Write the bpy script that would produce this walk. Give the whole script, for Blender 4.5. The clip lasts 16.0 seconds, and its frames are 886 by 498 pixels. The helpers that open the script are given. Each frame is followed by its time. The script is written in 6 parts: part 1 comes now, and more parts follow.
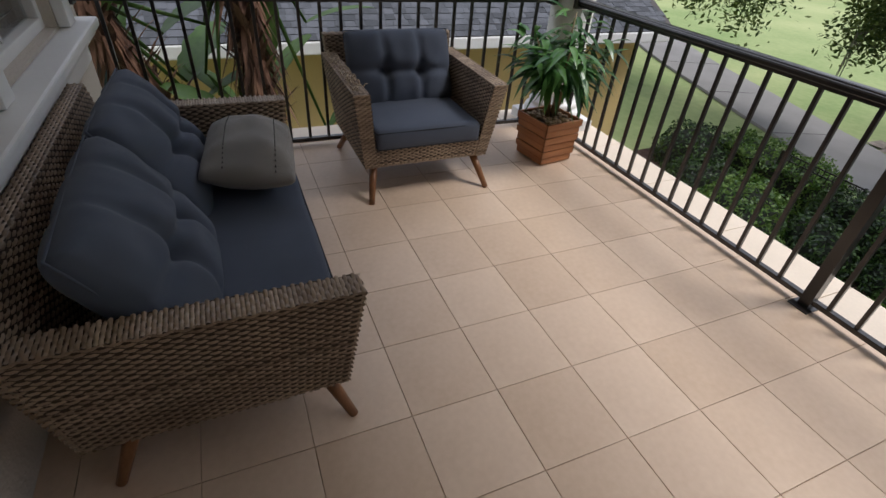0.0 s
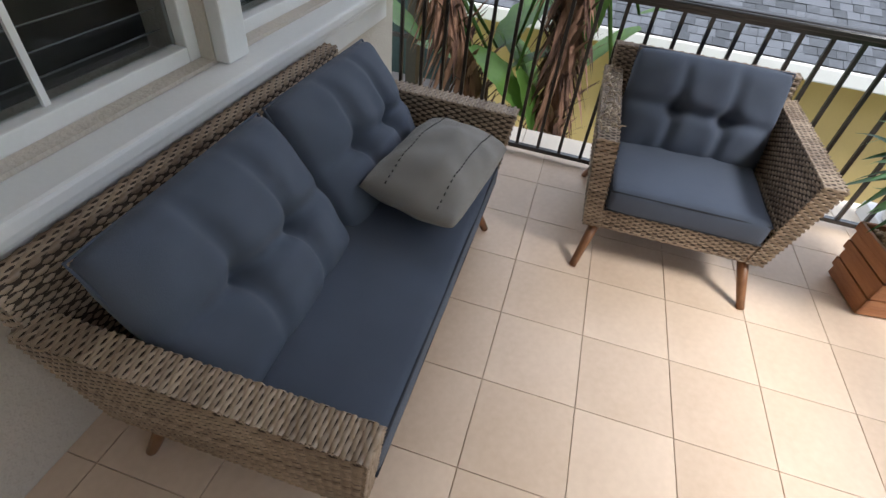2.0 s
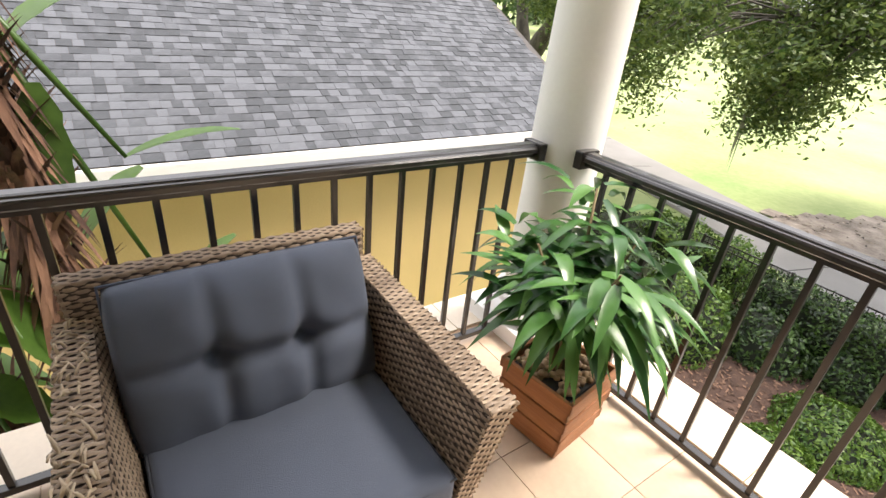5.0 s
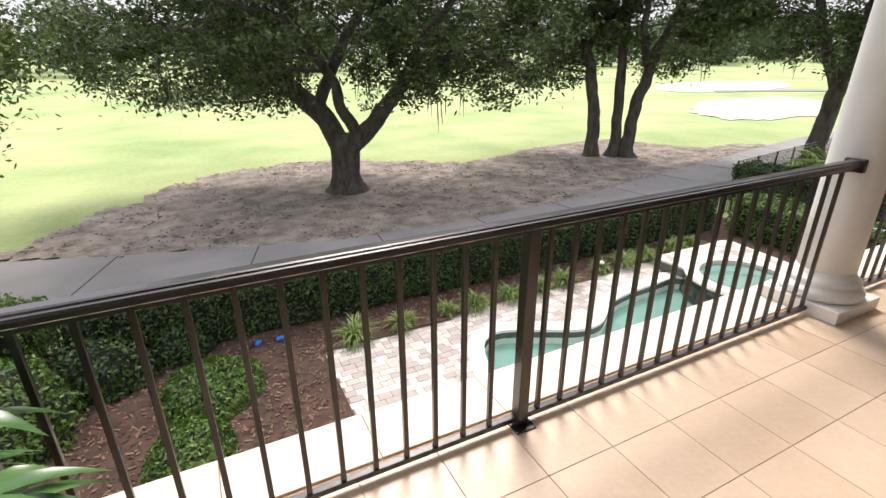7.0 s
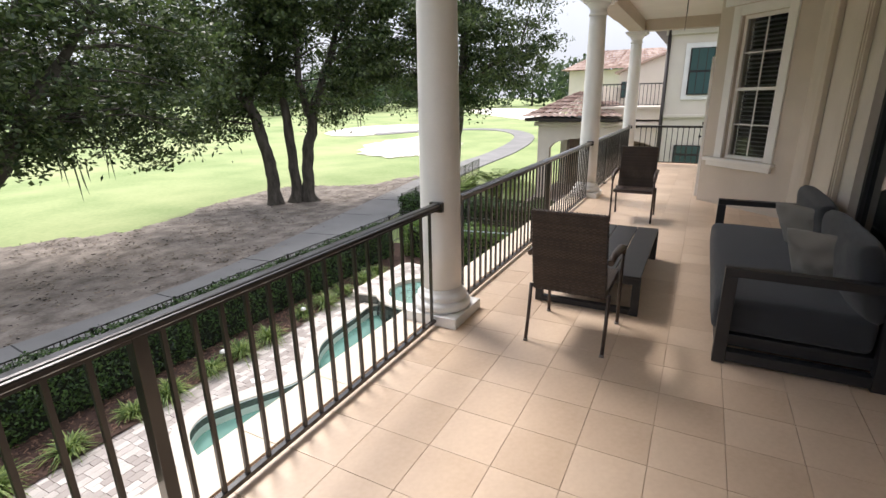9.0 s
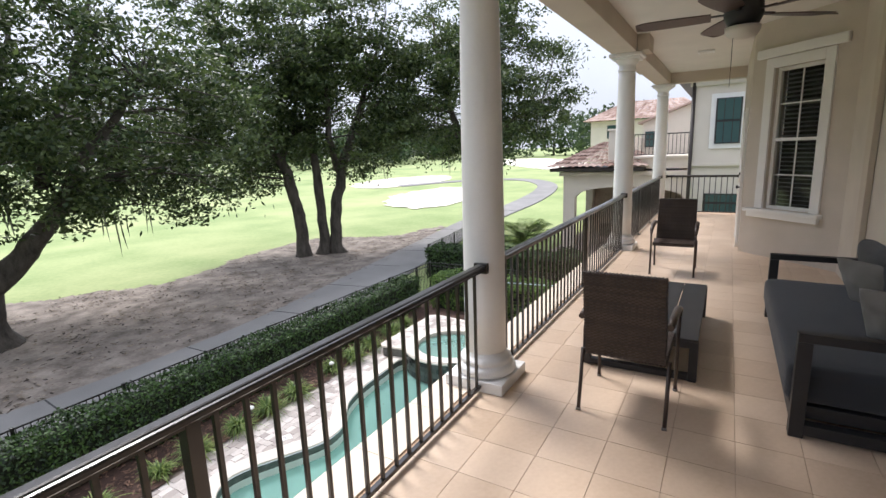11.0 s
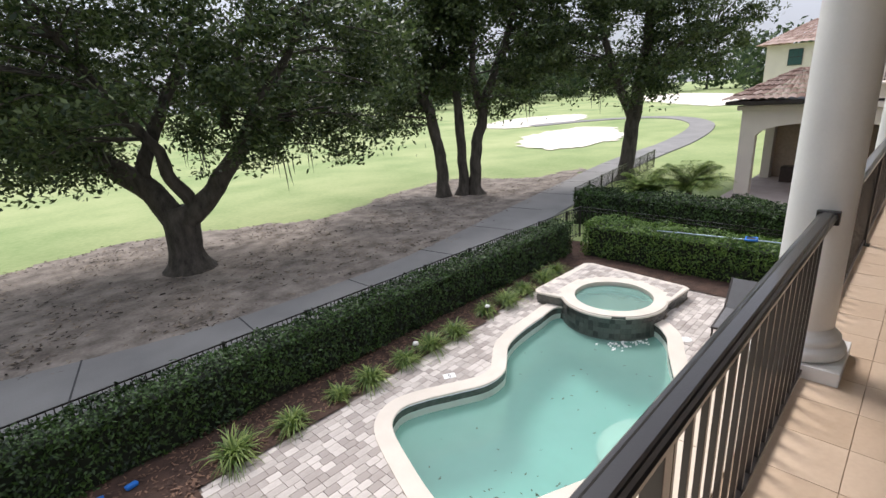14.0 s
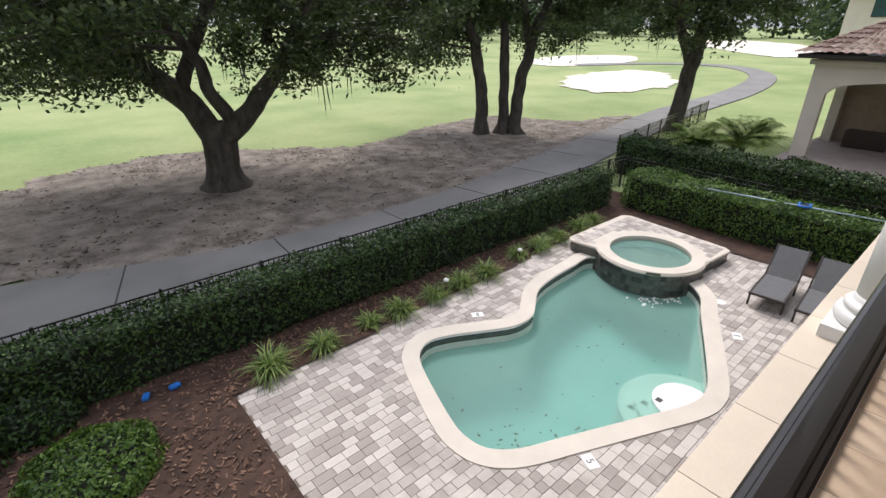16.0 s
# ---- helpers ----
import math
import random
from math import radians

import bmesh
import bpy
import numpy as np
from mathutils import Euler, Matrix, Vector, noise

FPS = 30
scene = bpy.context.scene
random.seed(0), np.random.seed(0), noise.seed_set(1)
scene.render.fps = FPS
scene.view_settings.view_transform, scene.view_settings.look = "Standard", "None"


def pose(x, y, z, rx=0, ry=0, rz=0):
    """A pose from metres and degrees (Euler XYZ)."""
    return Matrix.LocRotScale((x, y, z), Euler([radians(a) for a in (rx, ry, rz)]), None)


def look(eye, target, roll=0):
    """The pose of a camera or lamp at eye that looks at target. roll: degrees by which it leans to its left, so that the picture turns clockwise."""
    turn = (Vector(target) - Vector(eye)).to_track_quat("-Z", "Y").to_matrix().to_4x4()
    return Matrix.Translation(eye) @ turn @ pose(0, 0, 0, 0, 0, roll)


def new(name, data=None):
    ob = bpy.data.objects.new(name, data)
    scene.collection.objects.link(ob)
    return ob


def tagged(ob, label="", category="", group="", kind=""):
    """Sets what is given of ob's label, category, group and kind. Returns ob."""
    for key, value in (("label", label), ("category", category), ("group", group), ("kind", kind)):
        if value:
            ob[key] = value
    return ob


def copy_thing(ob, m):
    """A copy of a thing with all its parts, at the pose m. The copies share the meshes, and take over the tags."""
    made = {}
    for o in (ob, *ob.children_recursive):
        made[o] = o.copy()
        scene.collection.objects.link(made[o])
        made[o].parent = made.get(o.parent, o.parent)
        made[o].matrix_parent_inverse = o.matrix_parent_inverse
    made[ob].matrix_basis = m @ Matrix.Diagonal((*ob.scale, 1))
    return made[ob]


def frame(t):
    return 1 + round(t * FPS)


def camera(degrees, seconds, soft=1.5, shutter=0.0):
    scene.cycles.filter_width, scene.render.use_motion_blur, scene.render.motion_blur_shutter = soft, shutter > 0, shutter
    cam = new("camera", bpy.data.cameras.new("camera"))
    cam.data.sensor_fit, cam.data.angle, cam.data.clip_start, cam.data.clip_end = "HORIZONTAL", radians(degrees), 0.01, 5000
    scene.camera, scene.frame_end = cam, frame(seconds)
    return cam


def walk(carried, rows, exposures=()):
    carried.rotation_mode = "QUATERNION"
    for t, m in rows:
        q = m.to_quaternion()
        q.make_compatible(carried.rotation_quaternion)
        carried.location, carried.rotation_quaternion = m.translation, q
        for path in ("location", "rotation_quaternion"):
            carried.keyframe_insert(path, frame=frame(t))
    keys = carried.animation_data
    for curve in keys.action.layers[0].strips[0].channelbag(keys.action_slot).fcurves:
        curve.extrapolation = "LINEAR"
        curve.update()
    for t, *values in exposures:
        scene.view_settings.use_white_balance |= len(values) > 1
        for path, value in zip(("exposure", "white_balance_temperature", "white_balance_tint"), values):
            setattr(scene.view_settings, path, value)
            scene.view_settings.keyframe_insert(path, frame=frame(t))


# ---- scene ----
cam = camera(85.0, 16.0)
PATH = [
    (0, (3.285, -2.391, 1.466), (1.824, -1.698, 0.288), 4.7),
    (0.5, (3.106, -2.378, 1.458), (1.566, -2.017, 0.234), 5.7),
    (1, (2.931, -2.283, 1.506), (1.417, -2.204, 0.203), 6.2),
    (1.5, (2.831, -2.082, 1.522), (1.344, -2.209, 0.191), 7.4),
    (2, (2.686, -1.99, 1.496), (1.234, -2.306, 0.156), 6.9),
    (2.5, (2.412, -1.985, 1.5), (0.979, -2.376, 0.16), 5.7),
    (3, (2.184, -1.96, 1.474), (0.69, -2.296, 0.188), 5.8),
    (3.5, (1.906, -1.853, 1.454), (0.308, -2.014, 0.261), 5.9),
    (4, (1.686, -1.793, 1.47), (0.021, -1.615, 0.375), 7.0),
    (6.3, (1.336, -1.377, 1.469), (1.225, 0.453, 0.669), 1.3),
    (6.5, (1.317, -1.354, 1.497), (1.486, 0.478, 0.713), 0.6),
    (7, (1.349, -1.416, 1.523), (2.179, 0.243, 0.775), -0.3),
    (7.5, (1.462, -1.491, 1.529), (2.771, -0.175, 0.784), -0.8),
    (7.8, (1.506, -1.557, 1.562), (2.958, -0.401, 0.818), -1.1),
    (8, (1.519, -1.597, 1.55), (3.037, -0.51, 0.833), -1.0),
    (8.5, (1.543, -1.668, 1.61), (3.169, -0.713, 0.946), -1.0),
    (9, (1.561, -1.716, 1.69), (3.25, -0.823, 1.099), -1.0),
    (9.2, (1.554, -1.717, 1.721), (3.262, -0.841, 1.16), -0.5),
    (11.3, (1.591, -1.427, 1.761), (3.263, -0.394, 1.392), -2.1),
    (11.5, (1.562, -1.347, 1.747), (3.201, -0.266, 1.37), -2.5),
    (12, (1.54, -1.163, 1.712), (3.086, 0.041, 1.312), -3.8),
    (12.5, (1.561, -0.899, 1.669), (3.027, 0.392, 1.24), -4.0),
    (13, (1.569, -0.668, 1.677), (2.976, 0.67, 1.197), -4.4),
    (13.5, (1.483, -0.489, 1.656), (2.859, 0.867, 1.136), -4.5),
    (14, (1.461, -0.362, 1.659), (2.797, 1.001, 1.061), -3.6),
    (14.5, (1.504, -0.272, 1.649), (2.804, 1.097, 0.99), -2.6),
    (15, (1.49, -0.202, 1.636), (2.742, 1.185, 0.922), -1.4),
    (15.5, (1.411, -0.142, 1.649), (2.623, 1.247, 0.874), -0.4),
    (16, (1.347, -0.103, 1.641), (2.541, 1.266, 0.805), 0.3),
]
EXPOSURES = [(0, -0.3, 6250, 13), (0.5, -0.3, 6250, 13), (1, -0.1, 6200, 12), (1.5, 0.42, 6120, 10), (2, 0.74, 6050, 9), (2.5, 1.0, 6250, 10), (3.5, 1.33, 6800, 11), (4.2, 1.35, 7050, 12), (6.4, 0.56, 7100, 13), (7, 0.52, 6800, 14), (9, 0.38, 6500, 13), (11.5, 0.34, 6200, 13), (12.5, 0.27, 6250, 14), (14, -0.02, 6380, 13), (16, -0.22, 6420, 13)]
walk(cam, [(t, look(eye, target, roll)) for t, eye, target, roll in PATH], EXPOSURES)

# ---- light ----
world = bpy.data.worlds.new("overcast_sky")
scene.world = world
world.use_nodes = True
wn, wl = world.node_tree.nodes, world.node_tree.links
wn.clear()
w_out = wn.new("ShaderNodeOutputWorld")
w_bg = wn.new("ShaderNodeBackground")
w_sky = wn.new("ShaderNodeTexSky")
w_sky.sky_type = "NISHITA"
w_sky.sun_disc = False
w_sky.sun_elevation = radians(58)
w_sky.sun_rotation = radians(20)
w_sky.dust_density = 3.0
w_co = wn.new("ShaderNodeTexCoord")
w_noise = wn.new("ShaderNodeTexNoise")
w_noise.inputs["Scale"].default_value = 3.0
w_noise.inputs["Detail"].default_value = 6.0
w_ramp = wn.new("ShaderNodeMapRange")
w_ramp.inputs["From Min"].default_value = 0.3
w_ramp.inputs["From Max"].default_value = 0.7
w_ramp.inputs["To Min"].default_value = 0.7
w_ramp.inputs["To Max"].default_value = 1.0
w_mix = wn.new("ShaderNodeMix")
w_mix.data_type = "RGBA"
w_mix.inputs[7].default_value = (8.4, 8.8, 9.7, 1)
wl.new(w_co.outputs["Generated"], w_noise.inputs["Vector"])
wl.new(w_noise.outputs["Fac"], w_ramp.inputs["Value"])
wl.new(w_ramp.outputs["Result"], w_mix.inputs[0])
wl.new(w_sky.outputs["Color"], w_mix.inputs[6])
w_sep = wn.new("ShaderNodeSeparateXYZ")
w_grad = wn.new("ShaderNodeMapRange")
w_grad.inputs["From Min"].default_value = 0.0
w_grad.inputs["From Max"].default_value = 1.0
w_grad.inputs["To Min"].default_value = 0.62
w_grad.inputs["To Max"].default_value = 1.5
w_mul = wn.new("ShaderNodeVectorMath")
w_mul.operation = "SCALE"
wl.new(w_co.outputs["Generated"], w_sep.inputs["Vector"])
wl.new(w_sep.outputs["Z"], w_grad.inputs["Value"])
wl.new(w_mix.outputs[2], w_mul.inputs["Vector"])
wl.new(w_grad.outputs["Result"], w_mul.inputs["Scale"])
wl.new(w_mul.outputs["Vector"], w_bg.inputs["Color"])
w_bg.inputs["Strength"].default_value = 0.125
wl.new(w_bg.outputs["Background"], w_out.inputs["Surface"])

sun_data = bpy.data.lights.new("sun", "SUN")
sun_data.energy = 3.3
sun_data.angle = radians(19)
sun_data.color = (1.0, 0.96, 0.91)
sun = new("sun", sun_data)
sun.matrix_world = look((0, 0, 30), (-9, -18.5, 0))


# ---- materials ----
def mat(name, color, rough=0.7, metal=0.0, var=0.12, scale=8.0, fine=90.0, bump=0.1, color2=None, island=0.0, per_object=0.0, stretch=(1, 1, 1), sheen=0.0, coat=0.0, sss=0.0):
    """A procedural surface: colour varied at two scales, roughness, relief."""
    m = bpy.data.materials.new(name)
    m.use_nodes = True
    n, l = m.node_tree.nodes, m.node_tree.links
    p = n["Principled BSDF"]
    co = n.new("ShaderNodeTexCoord")
    mp = n.new("ShaderNodeMapping")
    mp.inputs["Scale"].default_value = stretch
    l.new(co.outputs["Object"], mp.inputs["Vector"])
    big = n.new("ShaderNodeTexNoise")
    big.inputs["Scale"].default_value = scale
    big.inputs["Detail"].default_value = 4.0
    small = n.new("ShaderNodeTexNoise")
    small.inputs["Scale"].default_value = fine
    small.inputs["Detail"].default_value = 3.0
    l.new(mp.outputs["Vector"], big.inputs["Vector"])
    l.new(mp.outputs["Vector"], small.inputs["Vector"])
    add = n.new("ShaderNodeMath")
    add.operation = "MULTIPLY_ADD"
    add.inputs[1].default_value = 0.35
    l.new(small.outputs["Fac"], add.inputs[0])
    l.new(big.outputs["Fac"], add.inputs[2])
    last = add.outputs[0]
    if island or per_object:
        src = n.new("ShaderNodeNewGeometry") if island else n.new("ShaderNodeObjectInfo")
        rnd = src.outputs["Random Per Island"] if island else src.outputs["Random"]
        am = n.new("ShaderNodeMath")
        am.operation = "MULTIPLY_ADD"
        am.inputs[1].default_value = island or per_object
        l.new(rnd, am.inputs[0])
        l.new(last, am.inputs[2])
        sub = n.new("ShaderNodeMath")
        sub.operation = "SUBTRACT"
        sub.inputs[1].default_value = (island or per_object) * 0.5
        l.new(am.outputs[0], sub.inputs[0])
        last = sub.outputs[0]
    rng = n.new("ShaderNodeMapRange")
    rng.inputs["From Min"].default_value = 0.35
    rng.inputs["From Max"].default_value = 1.0
    l.new(last, rng.inputs["Value"])
    mix = n.new("ShaderNodeMix")
    mix.data_type = "RGBA"
    c2 = color2 or tuple(min(1.0, c * (1 + 2 * var)) for c in color)
    c1 = color if color2 else tuple(c * (1 - var) for c in color)
    mix.inputs[6].default_value = (*c1, 1)
    mix.inputs[7].default_value = (*c2, 1)
    l.new(rng.outputs["Result"], mix.inputs[0])
    l.new(mix.outputs[2], p.inputs["Base Color"])
    p.inputs["Roughness"].default_value = rough
    p.inputs["Metallic"].default_value = metal
    p.inputs["Sheen Weight"].default_value = sheen
    p.inputs["Coat Weight"].default_value = coat
    if sss:
        p.inputs["Transmission Weight"].default_value = sss
    if bump:
        b = n.new("ShaderNodeBump")
        b.inputs["Strength"].default_value = bump
        b.inputs["Distance"].default_value = 0.01
        l.new(small.outputs["Fac"], b.inputs["Height"])
        l.new(b.outputs["Normal"], p.inputs["Normal"])
    return m


def leaf_mat(name, color, color2, rough=0.5, through_light=0.35):
    """Leaves: coloured island by island, with some light passing through."""
    m = mat(name, color, rough, color2=color2, island=0.9, bump=0.0, scale=1.5, fine=20)
    n, l = m.node_tree.nodes, m.node_tree.links
    p = n["Principled BSDF"]
    tr = n.new("ShaderNodeBsdfTranslucent")
    ms = n.new("ShaderNodeMixShader")
    ms.inputs[0].default_value = through_light
    l.new(p.inputs["Base Color"].links[0].from_socket, tr.inputs["Color"])
    l.new(p.outputs[0], ms.inputs[1])
    l.new(tr.outputs[0], ms.inputs[2])
    l.new(ms.outputs[0], n["Material Output"].inputs["Surface"])
    return m


def glass_mat(name, tint, rough=0.02, trans=1.0):
    m = bpy.data.materials.new(name)
    m.use_nodes = True
    p = m.node_tree.nodes["Principled BSDF"]
    p.inputs["Base Color"].default_value = (*tint, 1)
    p.inputs["Roughness"].default_value = rough
    p.inputs["Transmission Weight"].default_value = trans
    p.inputs["IOR"].default_value = 1.33
    return m


M_TILE = mat("tile_ceramic", (0.55, 0.405, 0.285), 0.4, var=0.1, scale=2.5, fine=40, bump=0.03, color2=(0.71, 0.555, 0.42), per_object=0.3)
M_GROUT = mat("grout", (0.44, 0.31, 0.21), 0.9)
M_LEDGE = mat("ledge_stone", (0.72, 0.62, 0.50), 0.6, var=0.08, scale=2, fine=60, bump=0.04, per_object=0.2)
M_RAIL = mat("black_rail_paint", (0.015, 0.0125, 0.012), 0.28, var=0.2, scale=6, fine=200, bump=0.05, coat=0.4)
M_WHITE = mat("white_paint", (0.78, 0.77, 0.75), 0.45, var=0.04, scale=3, fine=60, bump=0.03)
M_STUCCO = mat("stucco", (0.56, 0.50, 0.43), 0.85, var=0.07, scale=2, fine=70, bump=0.6)
M_BEAM = mat("beam_stucco", (0.52, 0.45, 0.37), 0.85, var=0.05, scale=2, fine=60, bump=0.4)
M_CEIL = mat("ceiling_paint", (0.72, 0.69, 0.63), 0.85, var=0.04, scale=2, fine=60, bump=0.3)
M_WICKER = mat("wicker", (0.17, 0.115, 0.075), 0.45, scale=5, fine=60, bump=0.2, color2=(0.43, 0.325, 0.23), island=0.4)
# much darker wicker tone: shade inside the woven parts, as colour
M_WICKER_SHADE = mat("wicker_shade", (0.045, 0.03, 0.02), 0.8)
M_CUSHION = mat("blue_grey_fabric", (0.066, 0.080, 0.112), 0.9, var=0.1, scale=4, fine=420, bump=0.25, sheen=0.06)
M_SEAM = mat("seam_fabric", (0.025, 0.028, 0.036), 0.9)
M_PILLOW = mat("grey_linen", (0.20, 0.185, 0.17), 0.95, var=0.1, scale=5, fine=380, bump=0.35, sheen=0.2)
M_STITCH = mat("dark_stitch", (0.035, 0.033, 0.032), 0.9)
M_LEG = mat("acacia_leg", (0.14, 0.055, 0.022), 0.4, color2=(0.30, 0.14, 0.06), scale=6, fine=60, stretch=(6, 6, 1), bump=0.1)
M_PLANTER = mat("planter_wood", (0.28, 0.10, 0.035), 0.5, color2=(0.50, 0.22, 0.09), scale=4, fine=50, stretch=(1, 1, 10), bump=0.15, per_object=0.3)
M_DARKPLASTIC = mat("dark_plastic", (0.02, 0.02, 0.02), 0.5)
M_PEBBLE = mat("pebbles", (0.20, 0.12, 0.06), 0.6, color2=(0.48, 0.33, 0.19), island=1.0, fine=80)
M_PLANT = leaf_mat("bamboo_leaf", (0.02, 0.085, 0.02), (0.11, 0.25, 0.065), 0.28, 0.2)
M_STEM = mat("plant_stem", (0.16, 0.12, 0.06), 0.8)
M_BLACK = mat("matt_black_metal", (0.016, 0.016, 0.018), 0.45, var=0.2, bump=0.05)
M_CHARCOAL = mat("charcoal_fabric", (0.028, 0.031, 0.037), 0.92, var=0.12, scale=4, fine=400, bump=0.3, sheen=0.2)
M_BROWNWICKER = mat("brown_wicker", (0.022, 0.014, 0.011), 0.42, color2=(0.065, 0.042, 0.033), island=0.6, fine=80)
M_GLASS = bpy.data.materials.new("window_glass")
M_GLASS.use_nodes = True
M_GLASS.node_tree.nodes["Principled BSDF"].inputs["Base Color"].default_value = (0.012, 0.015, 0.017, 1)
M_GLASS.node_tree.nodes["Principled BSDF"].inputs["Roughness"].default_value = 0.04
M_BLIND = mat("blind_slat", (0.20, 0.20, 0.20), 0.6)
M_PANE = glass_mat("clear_glass", (0.9, 0.93, 0.92), 0.0)
# the gloom of the unlit rooms, given as a dark colour
M_ROOMDARK = mat("room_shade", (0.06, 0.055, 0.05), 0.9)


# ---- mesh tools ----
def box(bm, x0, y0, z0, x1, y1, z1, bevel=0.0, m=None):
    """An axis-aligned block, bevelled; m: an extra transform."""
    mm = Matrix.Translation(((x0 + x1) / 2, (y0 + y1) / 2, (z0 + z1) / 2)) @ Matrix.Diagonal((abs(x1 - x0), abs(y1 - y0), abs(z1 - z0), 1))
    if m is not None:
        mm = m @ mm
    r = bmesh.ops.create_cube(bm, size=1.0, matrix=mm)
    if bevel:
        edges = list({e for v in r["verts"] for e in v.link_edges})
        bmesh.ops.bevel(bm, geom=edges, offset=bevel, segments=2, profile=0.6, affect="EDGES", clamp_overlap=True)
    return bm


def lathe(bm, profile, cx=0.0, cy=0.0, seg=32, m=None):
    """A turned shape from (radius, z) pairs, closed at both ends."""
    rings = []
    for r, z in profile:
        ring = []
        for i in range(seg):
            a = 2 * math.pi * i / seg
            v = Vector((cx + r * math.cos(a), cy + r * math.sin(a), z))
            ring.append(bm.verts.new(m @ v if m is not None else v))
        rings.append(ring)
    for a, b in zip(rings, rings[1:]):
        for i in range(seg):
            f = bm.faces.new((a[i], a[(i + 1) % seg], b[(i + 1) % seg], b[i]))
            f.smooth = True
    bm.faces.new(rings[0][::-1])
    bm.faces.new(rings[-1])
    return bm


def tube(bm, pts, radii, seg=8, cap=True):
    """A round bar through pts, with a radius at each."""
    pts = [Vector(p) for p in pts]
    if not hasattr(radii, "__len__"):
        radii = [radii] * len(pts)
    rings = []
    up = Vector((0, 0, 1))
    side = None
    for i, p in enumerate(pts):
        d = (pts[min(i + 1, len(pts) - 1)] - pts[max(i - 1, 0)]).normalized()
        if side is None:
            side = d.cross(up if abs(d.z) < 0.9 else Vector((1, 0, 0))).normalized()
        else:
            side = (side - d * side.dot(d)).normalized()
        o = d.cross(side)
        ring = [bm.verts.new(p + (side * math.cos(2 * math.pi * k / seg) + o * math.sin(2 * math.pi * k / seg)) * radii[i]) for k in range(seg)]
        rings.append(ring)
    for a, b in zip(rings, rings[1:]):
        for k in range(seg):
            f = bm.faces.new((a[k], a[(k + 1) % seg], b[(k + 1) % seg], b[k]))
            f.smooth = True
    if cap:
        bm.faces.new(rings[0][::-1])
        bm.faces.new(rings[-1])
    return bm


def poly(bm, pts, z0, z1):
    """A prism over a plan outline."""
    lo = [bm.verts.new((x, y, z0)) for x, y in pts]
    hi = [bm.verts.new((x, y, z1)) for x, y in pts]
    bm.faces.new(hi)
    bm.faces.new(lo[::-1])
    for i in range(len(pts)):
        j = (i + 1) % len(pts)
        bm.faces.new((lo[i], lo[j], hi[j], hi[i]))
    bmesh.ops.recalc_face_normals(bm, faces=bm.faces)
    return bm


def finish(bm, name, material):
    me = bpy.data.meshes.new(name)
    bm.to_mesh(me)
    bm.free()
    me.materials.append(material)
    return me


def part(name, bm, material, parent=None, label="", m=None):
    """One mesh object, under a thing or a part."""
    ob = new(name, finish(bm, name, material))
    if m is not None:
        ob.matrix_basis = m
    if parent is not None:
        ob.parent = parent
    if label:
        ob["label"] = label
    return ob


def thing(name, label, category, group="", kind="", m=None):
    ob = tagged(new(name), label, category, group, kind)
    ob.empty_display_size = 0.1
    if m is not None:
        ob.matrix_basis = m
    return ob


def share(name, mesh, parent, m):
    ob = new(name, mesh)
    ob.matrix_basis = m
    ob.parent = parent
    return ob


def bm_box(*a, **k):
    return box(bmesh.new(), *a, **k)


def spline(pts, n=8):
    """A closed smooth outline through plan points."""
    out = []
    k = len(pts)
    for i in range(k):
        p0, p1, p2, p3 = (Vector((*pts[(i + j - 1) % k], 0)) for j in range(4))
        for s in range(n):
            t = s / n
            q = 0.5 * ((2 * p1) + (p2 - p0) * t + (2 * p0 - 5 * p1 + 4 * p2 - p3) * t * t + (3 * p1 - p0 - 3 * p2 + p3) * t ** 3)
            out.append((q.x, q.y))
    return out


# ---- plan ----
TILE = 0.335
WALL_Y = -3.12
X_FAR = 15.5
RAIL_H, END_RAIL_H = 0.956, 0.956
RAIL_Y = -0.042
CEIL_Z = 3.45
GROUND = -3.9
COLUMNS_X = [0.08, 4.80, 10.34, 15.33]

# ---- balcony slab and floor ----
floor = tagged(part("floor", bm_box(-0.26, -6.0, -0.35, X_FAR + 0.3, 0.333, -0.008), M_GROUT), "balcony floor of square beige ceramic tiles with thin joints", "floor", kind="structure")

# ---- columns ----
def column(x, y, group):
    c = thing("column", "round white painted balcony column with square plinth", "column", group, m=pose(x, y, 0))
    part("plinth", bm_box(-0.237, -0.237, 0, 0.237, 0.237, 0.085, 0.006), M_WHITE, c)
    part("base_moulding", lathe(bmesh.new(), [(0.2, 0.085), (0.222, 0.092), (0.231, 0.11), (0.232, 0.13), (0.224, 0.15), (0.206, 0.162), (0.198, 0.166), (0.196, 0.178), (0.2, 0.186), (0.2, 0.2), (0.19, 0.212), (0.172, 0.222), (0.163, 0.236), (0.16, 0.26)]), M_WHITE, c)
    shaft = [(0.159, 0.26), (0.157, 0.6), (0.154, 1.1), (0.149, 1.7), (0.142, 2.3), (0.134, 2.75), (0.13, 2.93)]
    part("shaft", lathe(bmesh.new(), shaft, seg=40), M_WHITE, c)
    bm = lathe(bmesh.new(), [(0.128, 2.93), (0.144, 2.94), (0.147, 2.955), (0.144, 2.97), (0.13, 2.98), (0.13, 3.04), (0.142, 3.05), (0.167, 3.08), (0.18, 3.105), (0.182, 3.115)])
    box(bm, -0.21, -0.21, 3.115, 0.21, 0.21, 3.15, 0.006)
    box(bm, -0.25, -0.25, 3.15, 0.25, 0.25, 3.2, 0.01)
    part("capital", bm, M_WHITE, c)
    return c


